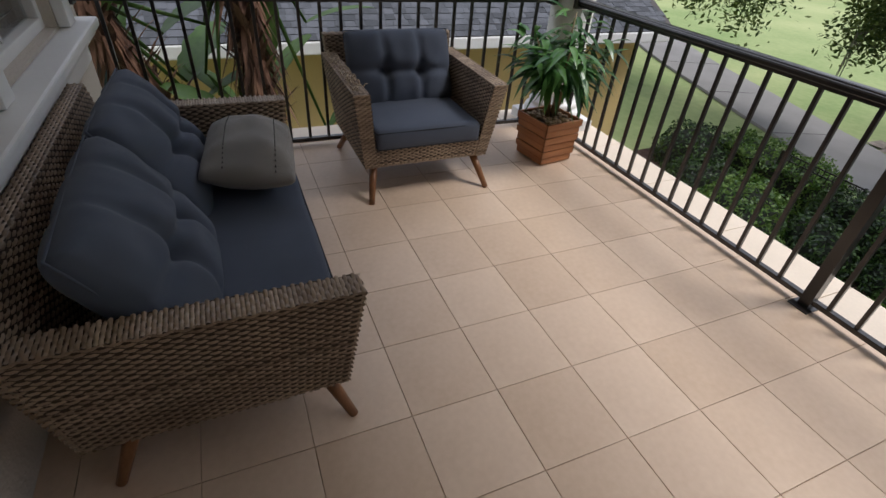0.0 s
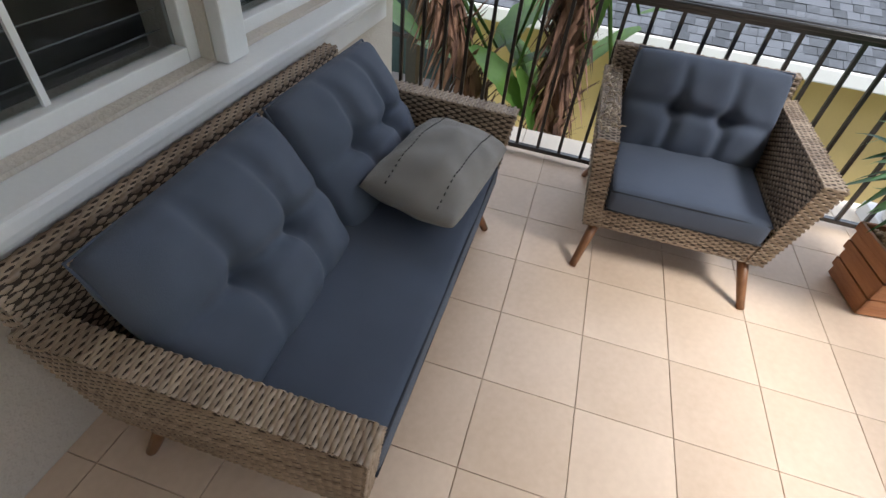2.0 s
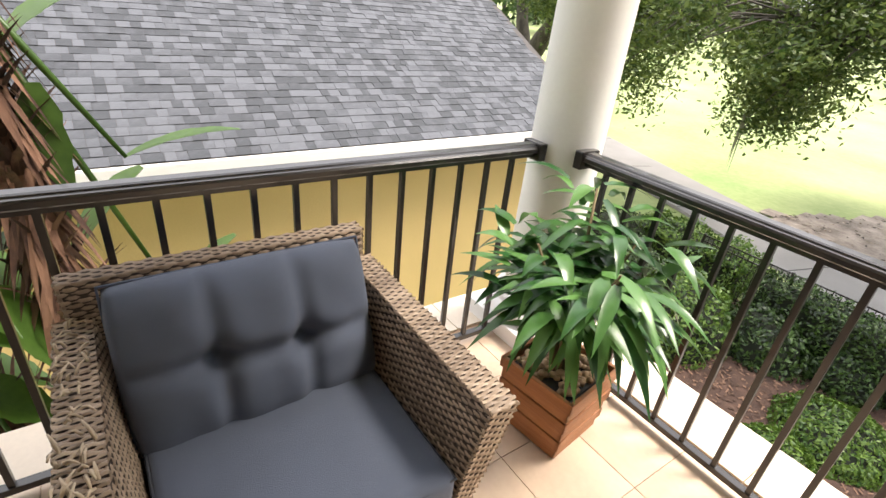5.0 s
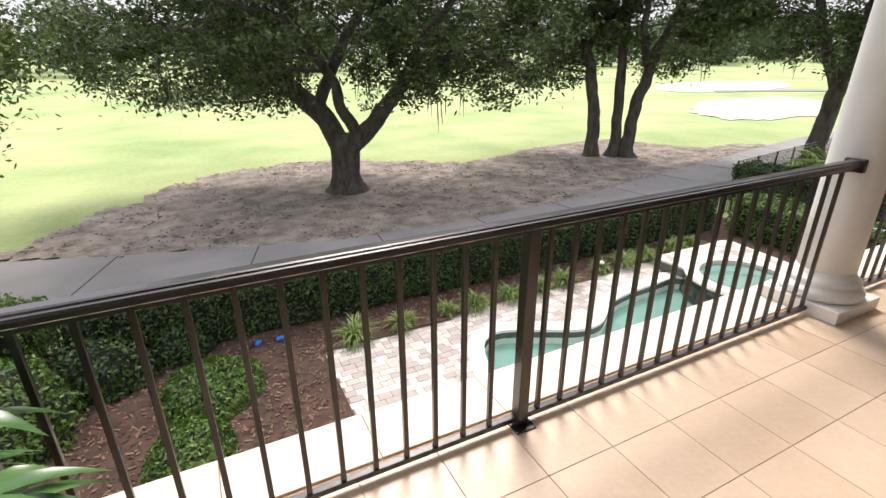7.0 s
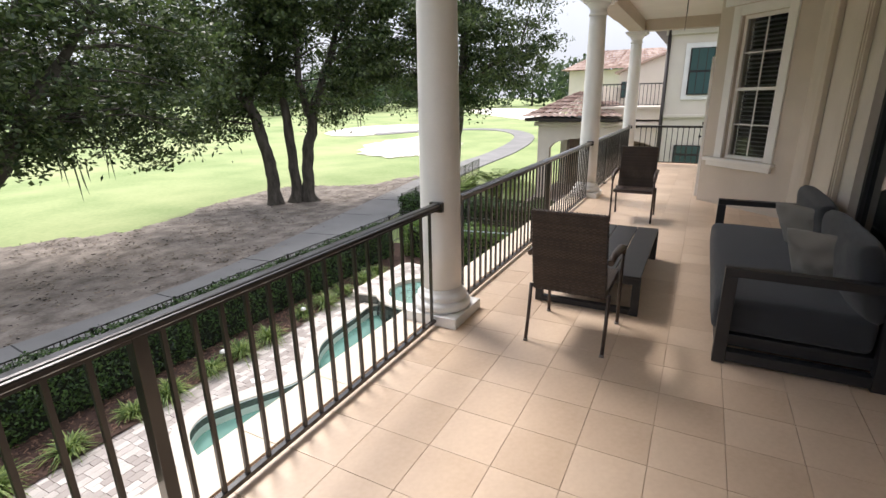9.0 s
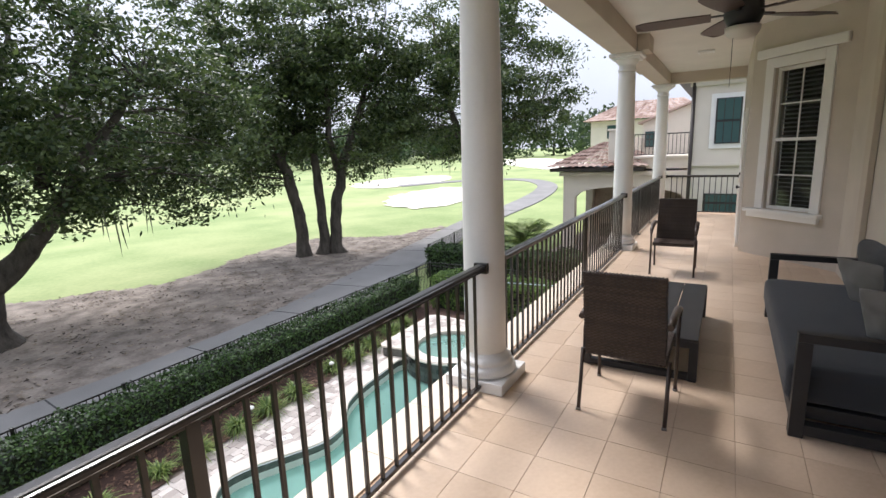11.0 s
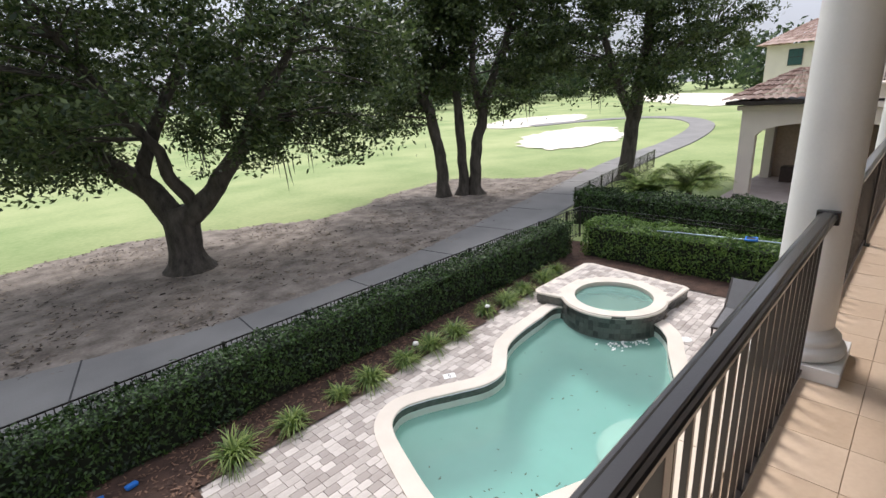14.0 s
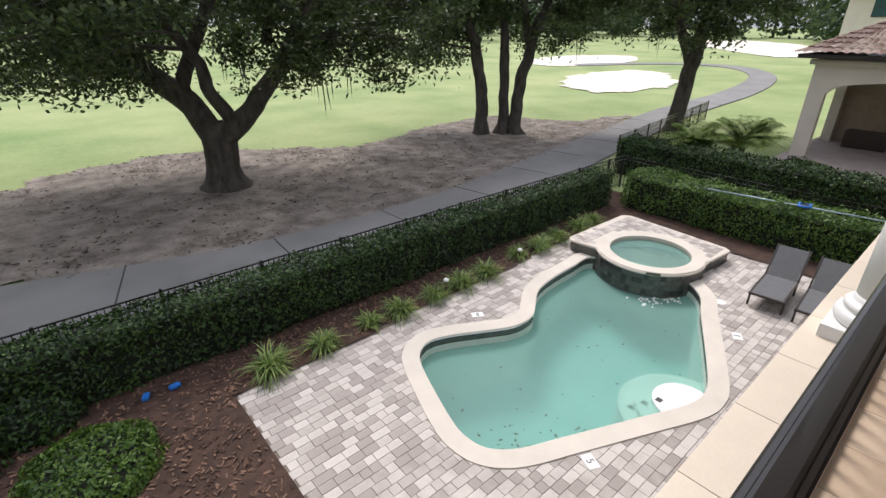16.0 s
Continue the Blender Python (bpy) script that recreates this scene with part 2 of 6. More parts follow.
col0 = column(COLUMNS_X[0], 0.012, "balcony columns")
for cx in COLUMNS_X[1:]:
    copy_thing(col0, pose(cx, 0.012, 0))

# ---- railings ----
bar_mesh = {}


def railing(x0, y0, x1, y1, height, posts=(), gap=0.127):
    """A metal railing from end to end: capped top rail, bottom rail, square bars, posts with foot plates."""
    L = math.hypot(x1 - x0, y1 - y0)
    r = thing("railing", "black metal balcony railing with thin upright bars", "railing", "balcony railings", m=pose(x0, y0, 0, rz=math.degrees(math.atan2(y1 - y0, x1 - x0))))
    h = height
    bm = bmesh.new()
    prof = [(-0.016, -0.048), (0.016, -0.048), (0.016, -0.03), (0.027, -0.029), (0.03, -0.024), (0.03, -0.01), (0.026, -0.003), (0.019, -0.001), (0.017, 0.004), (0.012, 0.007), (-0.012, 0.007), (-0.017, 0.004), (-0.019, -0.001), (-0.026, -0.003), (-0.03, -0.01), (-0.03, -0.024), (-0.027, -0.029), (-0.016, -0.03)]
    ends = [[bm.verts.new((x, py, h + pz)) for py, pz in ((a * 1.42, b) for a, b in prof)] for x in (0.0, L)]
    for k in range(len(prof)):
        q = (k + 1) % len(prof)
        bm.faces.new((ends[0][k], ends[1][k], ends[1][q], ends[0][q]))
    bm.faces.new(ends[0])
    bm.faces.new(ends[1][::-1])
    bmesh.ops.recalc_face_normals(bm, faces=bm.faces)
    part("top_rail", bm, M_RAIL, r)
    bm = box(bmesh.new(), 0, -0.016, 0.03, L, 0.016, 0.055, 0.003)
    part("bottom_rail", bm, M_RAIL, r)
    for a in (0.012, L - 0.012):
        part("bracket", bm_box(a - 0.02, -0.052, h - 0.062, a + 0.02, 0.052, h + 0.012, 0.006), M_RAIL, r)
        part("bracket", bm_box(a - 0.015, -0.026, 0.02, a + 0.015, 0.026, 0.066, 0.004), M_RAIL, r)
    for p in posts:
        bm = bm_box(p - 0.026, -0.026, 0, p + 0.026, 0.026, h - 0.03, 0.003)
        post = part("post", bm, M_RAIL, r)
        part("foot_plate", bm_box(p - 0.05, -0.06, 0, p + 0.05, 0.06, 0.008, 0.002), M_RAIL, post)
    if height not in bar_mesh:
        bar_mesh[height] = finish(bm_box(-0.0095, -0.0095, 0.05, 0.0095, 0.0095, h - 0.045, 0.002), "bar", M_RAIL)
    n = max(2, round(L / gap))
    for i in range(1, n):
        a = i * L / n
        if all(abs(a - p) > 0.05 for p in posts):
            share("bar", bar_mesh[height], r, pose(a, 0, 0))
    return r


railing(COLUMNS_X[0] + 0.15, RAIL_Y, COLUMNS_X[1] - 0.15, RAIL_Y, RAIL_H, (2.18,))
railing(COLUMNS_X[1] + 0.15, RAIL_Y, COLUMNS_X[2] - 0.15, RAIL_Y, RAIL_H, (2.7,))
railing(COLUMNS_X[2] + 0.15, RAIL_Y, COLUMNS_X[3] - 0.15, RAIL_Y, RAIL_H, (1.3, 2.9))
railing(0.02, -3.08, 0.075, -0.16, END_RAIL_H)
railing(X_FAR - 0.08, -1.78, X_FAR - 0.08, -0.16, RAIL_H)

# ---- beams, ceiling ----
bm = bm_box(-0.2, -0.16, 3.2, X_FAR + 0.2, 0.18, 3.5, 0.01)
tagged(part("trim_front_beam", bm, M_BEAM), "beige stucco beam carried by the columns", "beam", kind="structure")
for i, bx in enumerate((0.0, COLUMNS_X[3])):
    tagged(part("trim_cross_beam_%d" % (i + 1), bm_box(bx - 0.13, -3.2, 3.2, bx + 0.13, -0.163, 3.5, 0.01), M_BEAM), "beige stucco cross beam under the ceiling", "beam", kind="structure")
for i, bx in enumerate(COLUMNS_X[1:3]):
    tagged(part("trim_beam_block_%d" % (i + 1), bm_box(bx - 0.24, -0.34, 3.205, bx + 0.24, -0.163, 3.448, 0.01), M_BEAM), "beige stucco block on the beam above a column", "beam", kind="structure")
tagged(part("ceiling", bm_box(-0.2, -6.0, CEIL_Z, X_FAR + 0.2, -0.12, CEIL_Z + 0.12), M_CEIL), "cream painted balcony ceiling", "ceiling", kind="structure")
tagged(part("roof_above", bm_box(-0.6, -7.0, 3.6, X_FAR + 0.6, 0.7, 3.8), M_BEAM), "plain flat roof slab over the balcony", "roof", kind="structure")
tagged(part("trim_slab_edge", bm_box(-0.28, -6.0, -0.5, X_FAR + 0.32, 0.31, -0.352), M_STUCCO), "stucco edge of the balcony slab", "slab", kind="structure")


# ---- walls ----
def wall_with_holes(name, x0, x1, y0, y1, z0, z1, holes, material, label):
    """A wall along x between y0 and y1, with rectangular openings (x0, z0, x1, z1)."""
    bm = bmesh.new()
    xs = sorted({x0, x1, *[h[0] for h in holes], *[h[2] for h in holes]})
    zs = sorted({z0, z1, *[h[1] for h in holes], *[h[3] for h in holes]})
    for a, b in zip(xs, xs[1:]):
        for c, d in zip(zs, zs[1:]):
            if not any(h[0] <= a and b <= h[2] and h[1] <= c and d <= h[3] for h in holes):
                box(bm, a, y0, c, b, y1, d)
    bmesh.ops.remove_doubles(bm, verts=bm.verts, dist=0.0005)
    return tagged(part(name, bm, material), label, "wall", kind="structure")


wall_with_holes("wall_south", -0.26, 3.0, -3.37, WALL_Y, 0, CEIL_Z, [(0.2, 0.82, 1.24, 2.5), (1.36, 0.82, 2.4, 2.5)], M_STUCCO, "textured off-white stucco house wall with a twin window")
tagged(part("wall_end_return", bm_box(-0.262, -6.0, 0, -0.02, -3.372, CEIL_Z), M_STUCCO), "stucco end wall of the house", "wall", kind="structure")
tagged(part("wall_step", bm_box(3.002, -3.37, 0, 3.25, -2.86, CEIL_Z), M_STUCCO), "stucco step in the house wall", "wall", kind="structure")
wall_with_holes("wall_middle", 3.252, 9.75, -3.1, -2.86, 0, CEIL_Z, [(4.1, 0.0, 6.6, 2.5)], M_STUCCO, "shaded beige stucco house wall beside the sliding door")
tagged(part("wall_bay_front", bm_box(10.76, -2.0, 0, X_FAR + 0.2, -1.76, CEIL_Z), M_STUCCO), "stucco front wall of the projecting room", "wall", kind="structure")
# back wall out of sight; its dark colour stands for room shade
tagged(part("wall_back", bm_box(-0.2, -5.9, 0, X_FAR, -5.7, CEIL_Z), M_ROOMDARK), "plain back wall of the rooms, coloured dark as unlit", "wall", kind="structure")


def window(name, m, w, h, label, blinds=True, cols=2, rows=4, frame_w=0.05, casing=0.12, sill=True, dark=False):
    """A sash window in its local plane: x along the wall, z up, y towards the room; the opening is w by h from the origin."""
    win = thing(name, label, "window", kind="structure", m=m)
    fm = M_BLACK if dark else M_WHITE
    for a, b, c, d in ((-0.005, 0, frame_w, h), (w - frame_w, 0, w + 0.005, h), (frame_w, 0, w - frame_w, frame_w), (frame_w, h - frame_w, w - frame_w, h), (frame_w, h * 0.5 - 0.02, w - frame_w, h * 0.5 + 0.025)):
        part("window_frame", bm_box(a, 0.05, b, c, 0.11, d, 0.006), fm, win)
    pane = part("pane", bm_box(frame_w, 0.092, frame_w, w - frame_w, 0.096, h - frame_w), M_PANE, win)
    pane.visible_shadow = False
    for i in range(1, cols):
        x = frame_w + (w - 2 * frame_w) * i / cols
        part("muntin", bm_box(x - 0.009, 0.08, frame_w, x + 0.009, 0.108 - 0.018, h - frame_w), fm, win)
    for i in range(1, rows):
        if rows % 2 == 0 and i == rows // 2:
            continue
        z = h * i / rows
        part("muntin", bm_box(frame_w, 0.078, z - 0.009, w - frame_w, 0.089, z + 0.009), fm, win)
    if blinds:
        slat = finish(bm_box(frame_w, -0.025, -0.0015, w - frame_w, 0.025, 0.0015), "blind_slat", M_BLIND)
        n = int((h - 0.08) / 0.062)
        for i in range(n):
            share("blind_slat", slat, win, pose(0, 0.16, frame_w + 0.03 + i * 0.062, rx=-22))
    if casing:
        for a, b, c, d in ((-casing, -0.0, -0.006, h + casing), (w + 0.006, 0, w + casing, h + casing), (-0.005, h + 0.001, w + 0.005, h + casing)):
            part("casing", bm_box(a, -0.03, b, c, 0.03, d, 0.006), fm if not dark else M_WHITE, win)
    # dark sheet closing the opening, in place of the shaded room behind
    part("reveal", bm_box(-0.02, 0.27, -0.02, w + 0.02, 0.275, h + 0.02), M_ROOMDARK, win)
    return win


window("window_1", pose(1.24, WALL_Y, 0.82, rz=180), 1.04, 1.68, "white sash window with dark blinds behind glass", casing=0.0)
window("window_2", pose(2.4, WALL_Y, 0.82, rz=180), 1.04, 1.68, "white sash window with dark blinds behind glass", casing=0.0)
tw = thing("trim_window_surround", "white moulded surround and sill of the twin window", "trim", kind="structure")
for a, b in ((0.06, 0.197), (1.243, 1.357), (2.403, 2.53)):
    part("casing", bm_box(a, WALL_Y + 0.002, 0.815, b, WALL_Y + 0.055, 2.6, 0.008), M_WHITE, tw)
part("casing", bm_box(0.06, WALL_Y + 0.002, 2.505, 2.53, WALL_Y + 0.065, 2.64, 0.008), M_WHITE, tw)
part("sill", bm_box(-0.09, WALL_Y + 0.002, 0.765, 2.66, WALL_Y + 0.13, 0.812, 0.012), M_WHITE, tw)
part("sill_moulding", bm_box(-0.07, WALL_Y + 0.002, 0.73, 2.64, WALL_Y + 0.105, 0.764, 0.012), M_WHITE, tw)
part("apron", bm_box(-0.04, WALL_Y + 0.002, 0.60, 2.61, WALL_Y + 0.05, 0.729, 0.01), M_WHITE, tw)

# projecting room: angled wall with a window, facing along the balcony
BA, BB = Vector((10.70, -1.76, 0)), Vector((9.62, -2.86, 0))
bay_len = (BB - BA).length
bay_rz = math.degrees(math.atan2((BB - BA).y, (BB - BA).x))
bay_m = Matrix.Translation(BA) @ pose(0, 0, 0, rz=bay_rz)
bm = bmesh.new()
for a, b, c, d in ((0, 0, 0.38, CEIL_Z), (1.1, 0, bay_len, CEIL_Z), (0.38, 0, 1.1, 0.74), (0.38, 2.78, 1.1, CEIL_Z)):
    box(bm, a, 0, b, c, 0.24, d)
bw = part("wall_bay", bm, M_STUCCO)
bw.matrix_basis = bay_m
tagged(bw, "angled stucco wall of the projecting room with a tall window", "wall", kind="structure")
window("window_3", bay_m @ pose(0.38, 0, 0.74), 0.72, 2.04, "tall white sash window with horizontal blinds", casing=0.14)
bt = thing("trim_bay_sill", "white moulded sill under the tall window", "trim", kind="structure", m=bay_m)
part("sill", bm_box(0.09, -0.1, 0.68, 1.29, -0.002, 0.735, 0.012), M_WHITE, bt)
part("apron", bm_box(0.13, -0.06, 0.60, 1.25, -0.002, 0.679, 0.012), M_WHITE, bt)
tagged(part("trim_bay_head", bm_box(0.1, -0.07, 2.93, 1.4, -0.002, 3.06, 0.02, m=bay_m), M_WHITE), "white cornice over the tall window", "trim", kind="structure")
door = thing("door_1", "white panelled balcony door in the front of the projecting room", "door", kind="structure", m=pose(0.4, -0.1, 0))
part("leaf", bm_box(10.75, -1.658, 0.01, 11.65, -1.62, 2.15, 0.004), M_WHITE, door)
part("casing", bm_box(10.64, -1.658, 0.0, 10.745, -1.61, 2.28, 0.004), M_WHITE, door)
part("casing", bm_box(11.655, -1.658, 0.0, 11.76, -1.61, 2.28, 0.004), M_WHITE, door)
part("door_handle", lathe(bmesh.new(), [(0.012, 0), (0.012, 0.03), (0.028, 0.035), (0.03, 0.05), (0.02, 0.062)], m=pose(10.83, -1.62, 1.0, rx=-90), seg=16), M_BLACK, door)
part("deadbolt", lathe(bmesh.new(), [(0.026, 0), (0.026, 0.02), (0.02, 0.03)], m=pose(10.83, -1.62, 1.22, rx=-90), seg=16), M_BLACK, door)

# sliding door beside the sofa
sd = thing("door_2", "wide sliding glass door with dark frame", "door", kind="structure")
for a, b, c, d in ((4.1, 0.02, 4.16, 2.5), (6.54, 0.02, 6.6, 2.5), (4.16, 2.44, 6.54, 2.5), (4.16, 0.02, 6.54, 0.08), (5.32, 0.08, 5.38, 2.44)):
    part("frame", bm_box(a, -2.99, b, c, -2.92, d, 0.004), M_BLACK, sd)
part("pane", bm_box(4.16, -2.96, 0.08, 6.54, -2.952, 2.44), M_GLASS, sd)
tr = thing("trim_shutter_tracks", "pale metal storm shutter tracks on the wall", "trim", kind="structure")
for x in (7.0, 7.09, 7.18):
    part("track", bm_box(x, -2.858, 0.02, x + 0.05, -2.82, 3.3, 0.004), M_BEAM, tr)
tagged(part("trim_corner", bm_box(8.3, -2.858, 0.0, 8.55, -2.8, CEIL_Z, 0.01), M_BEAM), "pale stucco corner band on the house wall", "trim", kind="structure")

# ---- ceiling fan and vent ----
fan = thing("ceiling_fan", "dark bronze ceiling fan with five blades and a light", "fan", m=pose(6.2, -1.55, -0.12))
part("rod", tube(bmesh.new(), [(0, 0, CEIL_Z + 0.12), (0, 0, 2.98)], 0.015), M_BLACK, fan)
part("canopy", lathe(bmesh.new(), [(0.03, 3.48), (0.07, 3.51), (0.075, 3.568)]), M_BLACK, fan)
part("motor", lathe(bmesh.new(), [(0.05, 2.74), (0.11, 2.76), (0.135, 2.82), (0.13, 2.9), (0.09, 2.95), (0.04, 2.98)]), M_BLACK, fan)
globe = mat("frosted_glass", (0.72, 0.68, 0.6), 0.4, var=0.03, bump=0)
part("light_bowl", lathe(bmesh.new(), [(0.01, 2.645), (0.06, 2.652), (0.1, 2.675), (0.12, 2.71), (0.122, 2.74)]), globe, fan)
for i in range(5):
    a = 72 * i + 20
    bm = bmesh.new()
    for s in range(9):
        t = s / 8
        w = 0.05 + 0.045 * math.sin(math.pi * min(1, t * 0.62 + 0.12))
        if s == 8:
            w *= 0.55
        for sg in (-1, 1):
            bm.verts.new((0.22 + 0.55 * t, sg * w, 0.012 * sg))
    bm.verts.ensure_lookup_table()
    for s in range(8):
        bm.faces.new((bm.verts[2 * s], bm.verts[2 * s + 2], bm.verts[2 * s + 3], bm.verts[2 * s + 1]))
    r = bmesh.ops.extrude_face_region(bm, geom=list(bm.faces))
    bmesh.ops.translate(bm, vec=(0, 0, 0.008), verts=[v for v in r["geom"] if isinstance(v, bmesh.types.BMVert)])
    bmesh.ops.recalc_face_normals(bm, faces=bm.faces)
    b = part("blade", bm, mat("fan_blade", (0.05, 0.025, 0.016), 0.4) if i == 0 else bpy.data.materials["fan_blade"], fan, m=pose(0, 0, 2.83, rz=a))
    part("blade_iron", bm_box(0.1, -0.02, 0.006, 0.25, 0.02, 0.016, 0.003), M_BLACK, b)
for x, z in ((0.03, 2.42), (-0.04, 2.3)):
    part("pull_chain", tube(bmesh.new(), [(x, 0.06, 2.7), (x, 0.06, z)], 0.002, 5), M_BLACK, fan)
vent = thing("ceiling_vent", "small square white ceiling vent", "vent", m=pose(12.5, -1.02, CEIL_Z))
part("frame", bm_box(-0.14, -0.14, -0.03, 0.14, 0.14, -0.001, 0.01), M_WHITE, vent)
for i in range(5):
    part("slat", bm_box(-0.1, -0.1 + i * 0.045, -0.045, 0.1, -0.085 + i * 0.045, -0.031), M_CEIL, vent)


# ---- wicker and cushions ----
def weave(corners, row=0.0115, stake=0.024, amp=0.0032, seed=0, ragged=0.0):
    """Woven strands over a four-cornered panel: rows of arched ribbons that go over and under."""
    p00, p10, p11, p01 = (Vector(c) for c in corners)
    nrm = (p10 - p00).cross(p01 - p00).normalized()
    W = max((p10 - p00).length, (p11 - p01).length)
    H = max((p01 - p00).length, (p11 - p10).length)
    nr, nc = max(2, round(H / row)), max(2, round(W / stake) * 2)
    rnd = random.Random(seed)
    verts, faces = [], []
    for r in range(nr):
        v0 = r / nr
        base = len(verts)
        lift = rnd.uniform(-0.0008, 0.0012)
        for c in range(nc + 1):
            u = c / nc
            off = amp * (1 if (c // 1 + 2 * r) % 4 < 2 else -1) * (1 if c % 2 == 0 else 0.6) + lift
            for k, (dv, dn) in enumerate(((0.02, -0.002), (0.5, 0.0016), (0.98, -0.002))):
                v = v0 + dv / nr
                p = (p00 * (1 - u) + p10 * u) * (1 - v) + (p01 * (1 - u) + p11 * u) * v
                verts.append(p + nrm * (off + dn))
        for c in range(nc):
            if ragged and rnd.random() < ragged:
                continue
            for k in range(2):
                a = base + c * 3 + k
                faces.append((a, a + 3, a + 4, a + 1))
    return verts, faces


def woven(name, panels, parent, material=None, m=None, **kw):
    """One wicker part: woven faces all round it."""
    V, F = [], []
    for i, c in enumerate(panels):
        v, f = weave(c, seed=i, **kw)
        o = len(V)
        V += v
        F += [tuple(a + o for a in q) for q in f]
    me = bpy.data.meshes.new(name)
    me.from_pydata([tuple(v) for v in V], [], F)
    me.polygons.foreach_set("use_smooth", [True] * len(me.polygons))
    me.materials.append(material or M_WICKER)
    ob = new(name, me)
    ob.parent = parent
    if m is not None:
        ob.matrix_basis = m
    return ob


def hexa_panels(lo, hi):
    """The faces of a six-sided block from its lower and upper four corners (anticlockwise), outward."""
    out = [(lo[i], lo[(i + 1) % 4], hi[(i + 1) % 4], hi[i]) for i in range(4)]
    out.append((hi[0], hi[1], hi[2], hi[3]))
    out.append((lo[1], lo[0], lo[3], lo[2]))
    return out


def hexa_core(lo, hi, shrink=0.006):
    bm = bmesh.new()
    c = sum((Vector(v) for v in (*lo, *hi)), Vector()) / 8
    vs = [bm.verts.new(Vector(v) + (c - Vector(v)).normalized() * shrink * 1.7) for v in (*lo, *hi)]
    for i in range(4):
        bm.faces.new((vs[i], vs[(i + 1) % 4], vs[4 + (i + 1) % 4], vs[4 + i]))
    bm.faces.new(vs[4:])
    bm.faces.new(vs[3::-1])
    return bm


def wicker_block(name, lo, hi, parent, label="", **kw):
    ob = woven(name, hexa_panels(lo, hi), parent, **kw)
    # added solid fill, dark like the shade seen between strands
    part("core", hexa_core(lo, hi), M_WICKER_SHADE, ob)
    if label:
        ob["label"] = label
    return ob


def soft_cushion(w, h, t, tufts=(), crown=0.5, seed=0, nu=56, nv=40, power=6, wr=0.004, flat=0.35):
    """A stuffed cushion in the xy plane, centred: rounded edge, tufts that pull the front in with creases."""
    rnd = noise
    bm = bmesh.new()
    grid = {}
    for side in (1, -1):
        for i in range(nu + 1):
            for j in range(nv + 1):
                u, v = 2 * i / nu - 1, 2 * j / nv - 1
                edge = i in (0, nu) or j in (0, nv)
                if edge and side == -1:
                    continue
                e = max(0.0, (1 - abs(u) ** power)) * max(0.0, (1 - abs(v) ** power))
                z = t / 2 * (e ** flat) * (crown + (1 - crown) * (1 - u * u) * (1 - v * v))
                pin = 1 - 0.02 * (abs(u * v) ** 3) * 2 + 0.012 * noise.noise(Vector((u * 2, v * 2, seed)))
                x, y = u * w / 2 * pin, v * h / 2 * pin
                for a, b, depth in tufts:
                    dx, dy = x - a, y - b
                    d = math.hypot(dx, dy)
                    z -= depth * math.exp(-(d / 0.045) ** 2)
                    z -= depth * 0.65 * math.exp(-(dx / 0.026) ** 2) * math.exp(-(dy / 0.24) ** 2)
                    z -= depth * 0.6 * math.exp(-(dy / 0.024) ** 2) * math.exp(-(dx / 0.22) ** 2)
                z += wr * noise.noise(Vector((x * 9, y * 9, seed + side))) * (e ** 0.3)
                if edge:
                    z = 0
                grid[side, i, j] = bm.verts.new((x, y, max(z, -t / 3) * side if side == 1 else -max(z, 0)))
    for i in range(nu + 1):
        for j in range(nv + 1):
            if i in (0, nu) or j in (0, nv):
                grid[-1, i, j] = grid[1, i, j]
    for side in (1, -1):
        for i in range(nu):
            for j in range(nv):
                q = [grid[side, i, j], grid[side, i + 1, j], grid[side, i + 1, j + 1], grid[side, i, j + 1]]
                f = bm.faces.new(q if side == 1 else q[::-1])
                f.smooth = True
    return bm


def piping(w, h, z=0.0, r=0.004, pin=0.0):
    pts = []
    n = 10
    for (x0, y0), (x1, y1) in (((-1, -1), (1, -1)), ((1, -1), (1, 1)), ((1, 1), (-1, 1)), ((-1, 1), (-1, -1))):
        for k in range(n):
            t = k / n
            pts.append((w / 2 * (x0 + (x1 - x0) * t), h / 2 * (y0 + (y1 - y0) * t), z))
    pts.append(pts[0])
    return tube(bmesh.new(), pts, r, 6, cap=False)


def slab_cushion(w, d, t, seed=0, r=0.03):
    """A boxed seat cushion, lying flat: rounded edges, soft uneven top."""
    bm = bmesh.new()
    bmesh.ops.create_cube(bm, size=1, matrix=Matrix.Diagonal((w, d, t, 1)))
    bmesh.ops.bevel(bm, geom=list(bm.edges), offset=r, segments=3, profile=0.5, affect="EDGES")
    bmesh.ops.subdivide_edges(bm, edges=[e for e in bm.edges if e.calc_length() > 0.1], cuts=14, use_grid_fill=True)
    for v in bm.verts:
        if v.co.z > 0:
            u, q = 2 * v.co.x / w, 2 * v.co.y / d
            v.co.z += 0.018 * max(0, 1 - u * u) * max(0, 1 - q * q) + 0.006 * noise.noise(Vector((v.co.x * 4, v.co.y * 4, seed)))
        v.co += Vector((0.004 * noise.noise(v.co * 5 + Vector((seed, 0, 0))), 0.004 * noise.noise(v.co * 5 + Vector((0, seed, 9))), 0))
    for f in bm.faces:
        f.smooth = True
    return bm


def leg(name, top, foot, parent, r0=0.026, r1=0.016):
    """A splayed tapered wooden leg of squarish section."""
    bm = tube(bmesh.new(), [top, (Vector(top) + Vector(foot)) / 2, foot], [r0, (r0 + r1) / 2, r1], 10)
    return part(name, bm, M_LEG, parent)


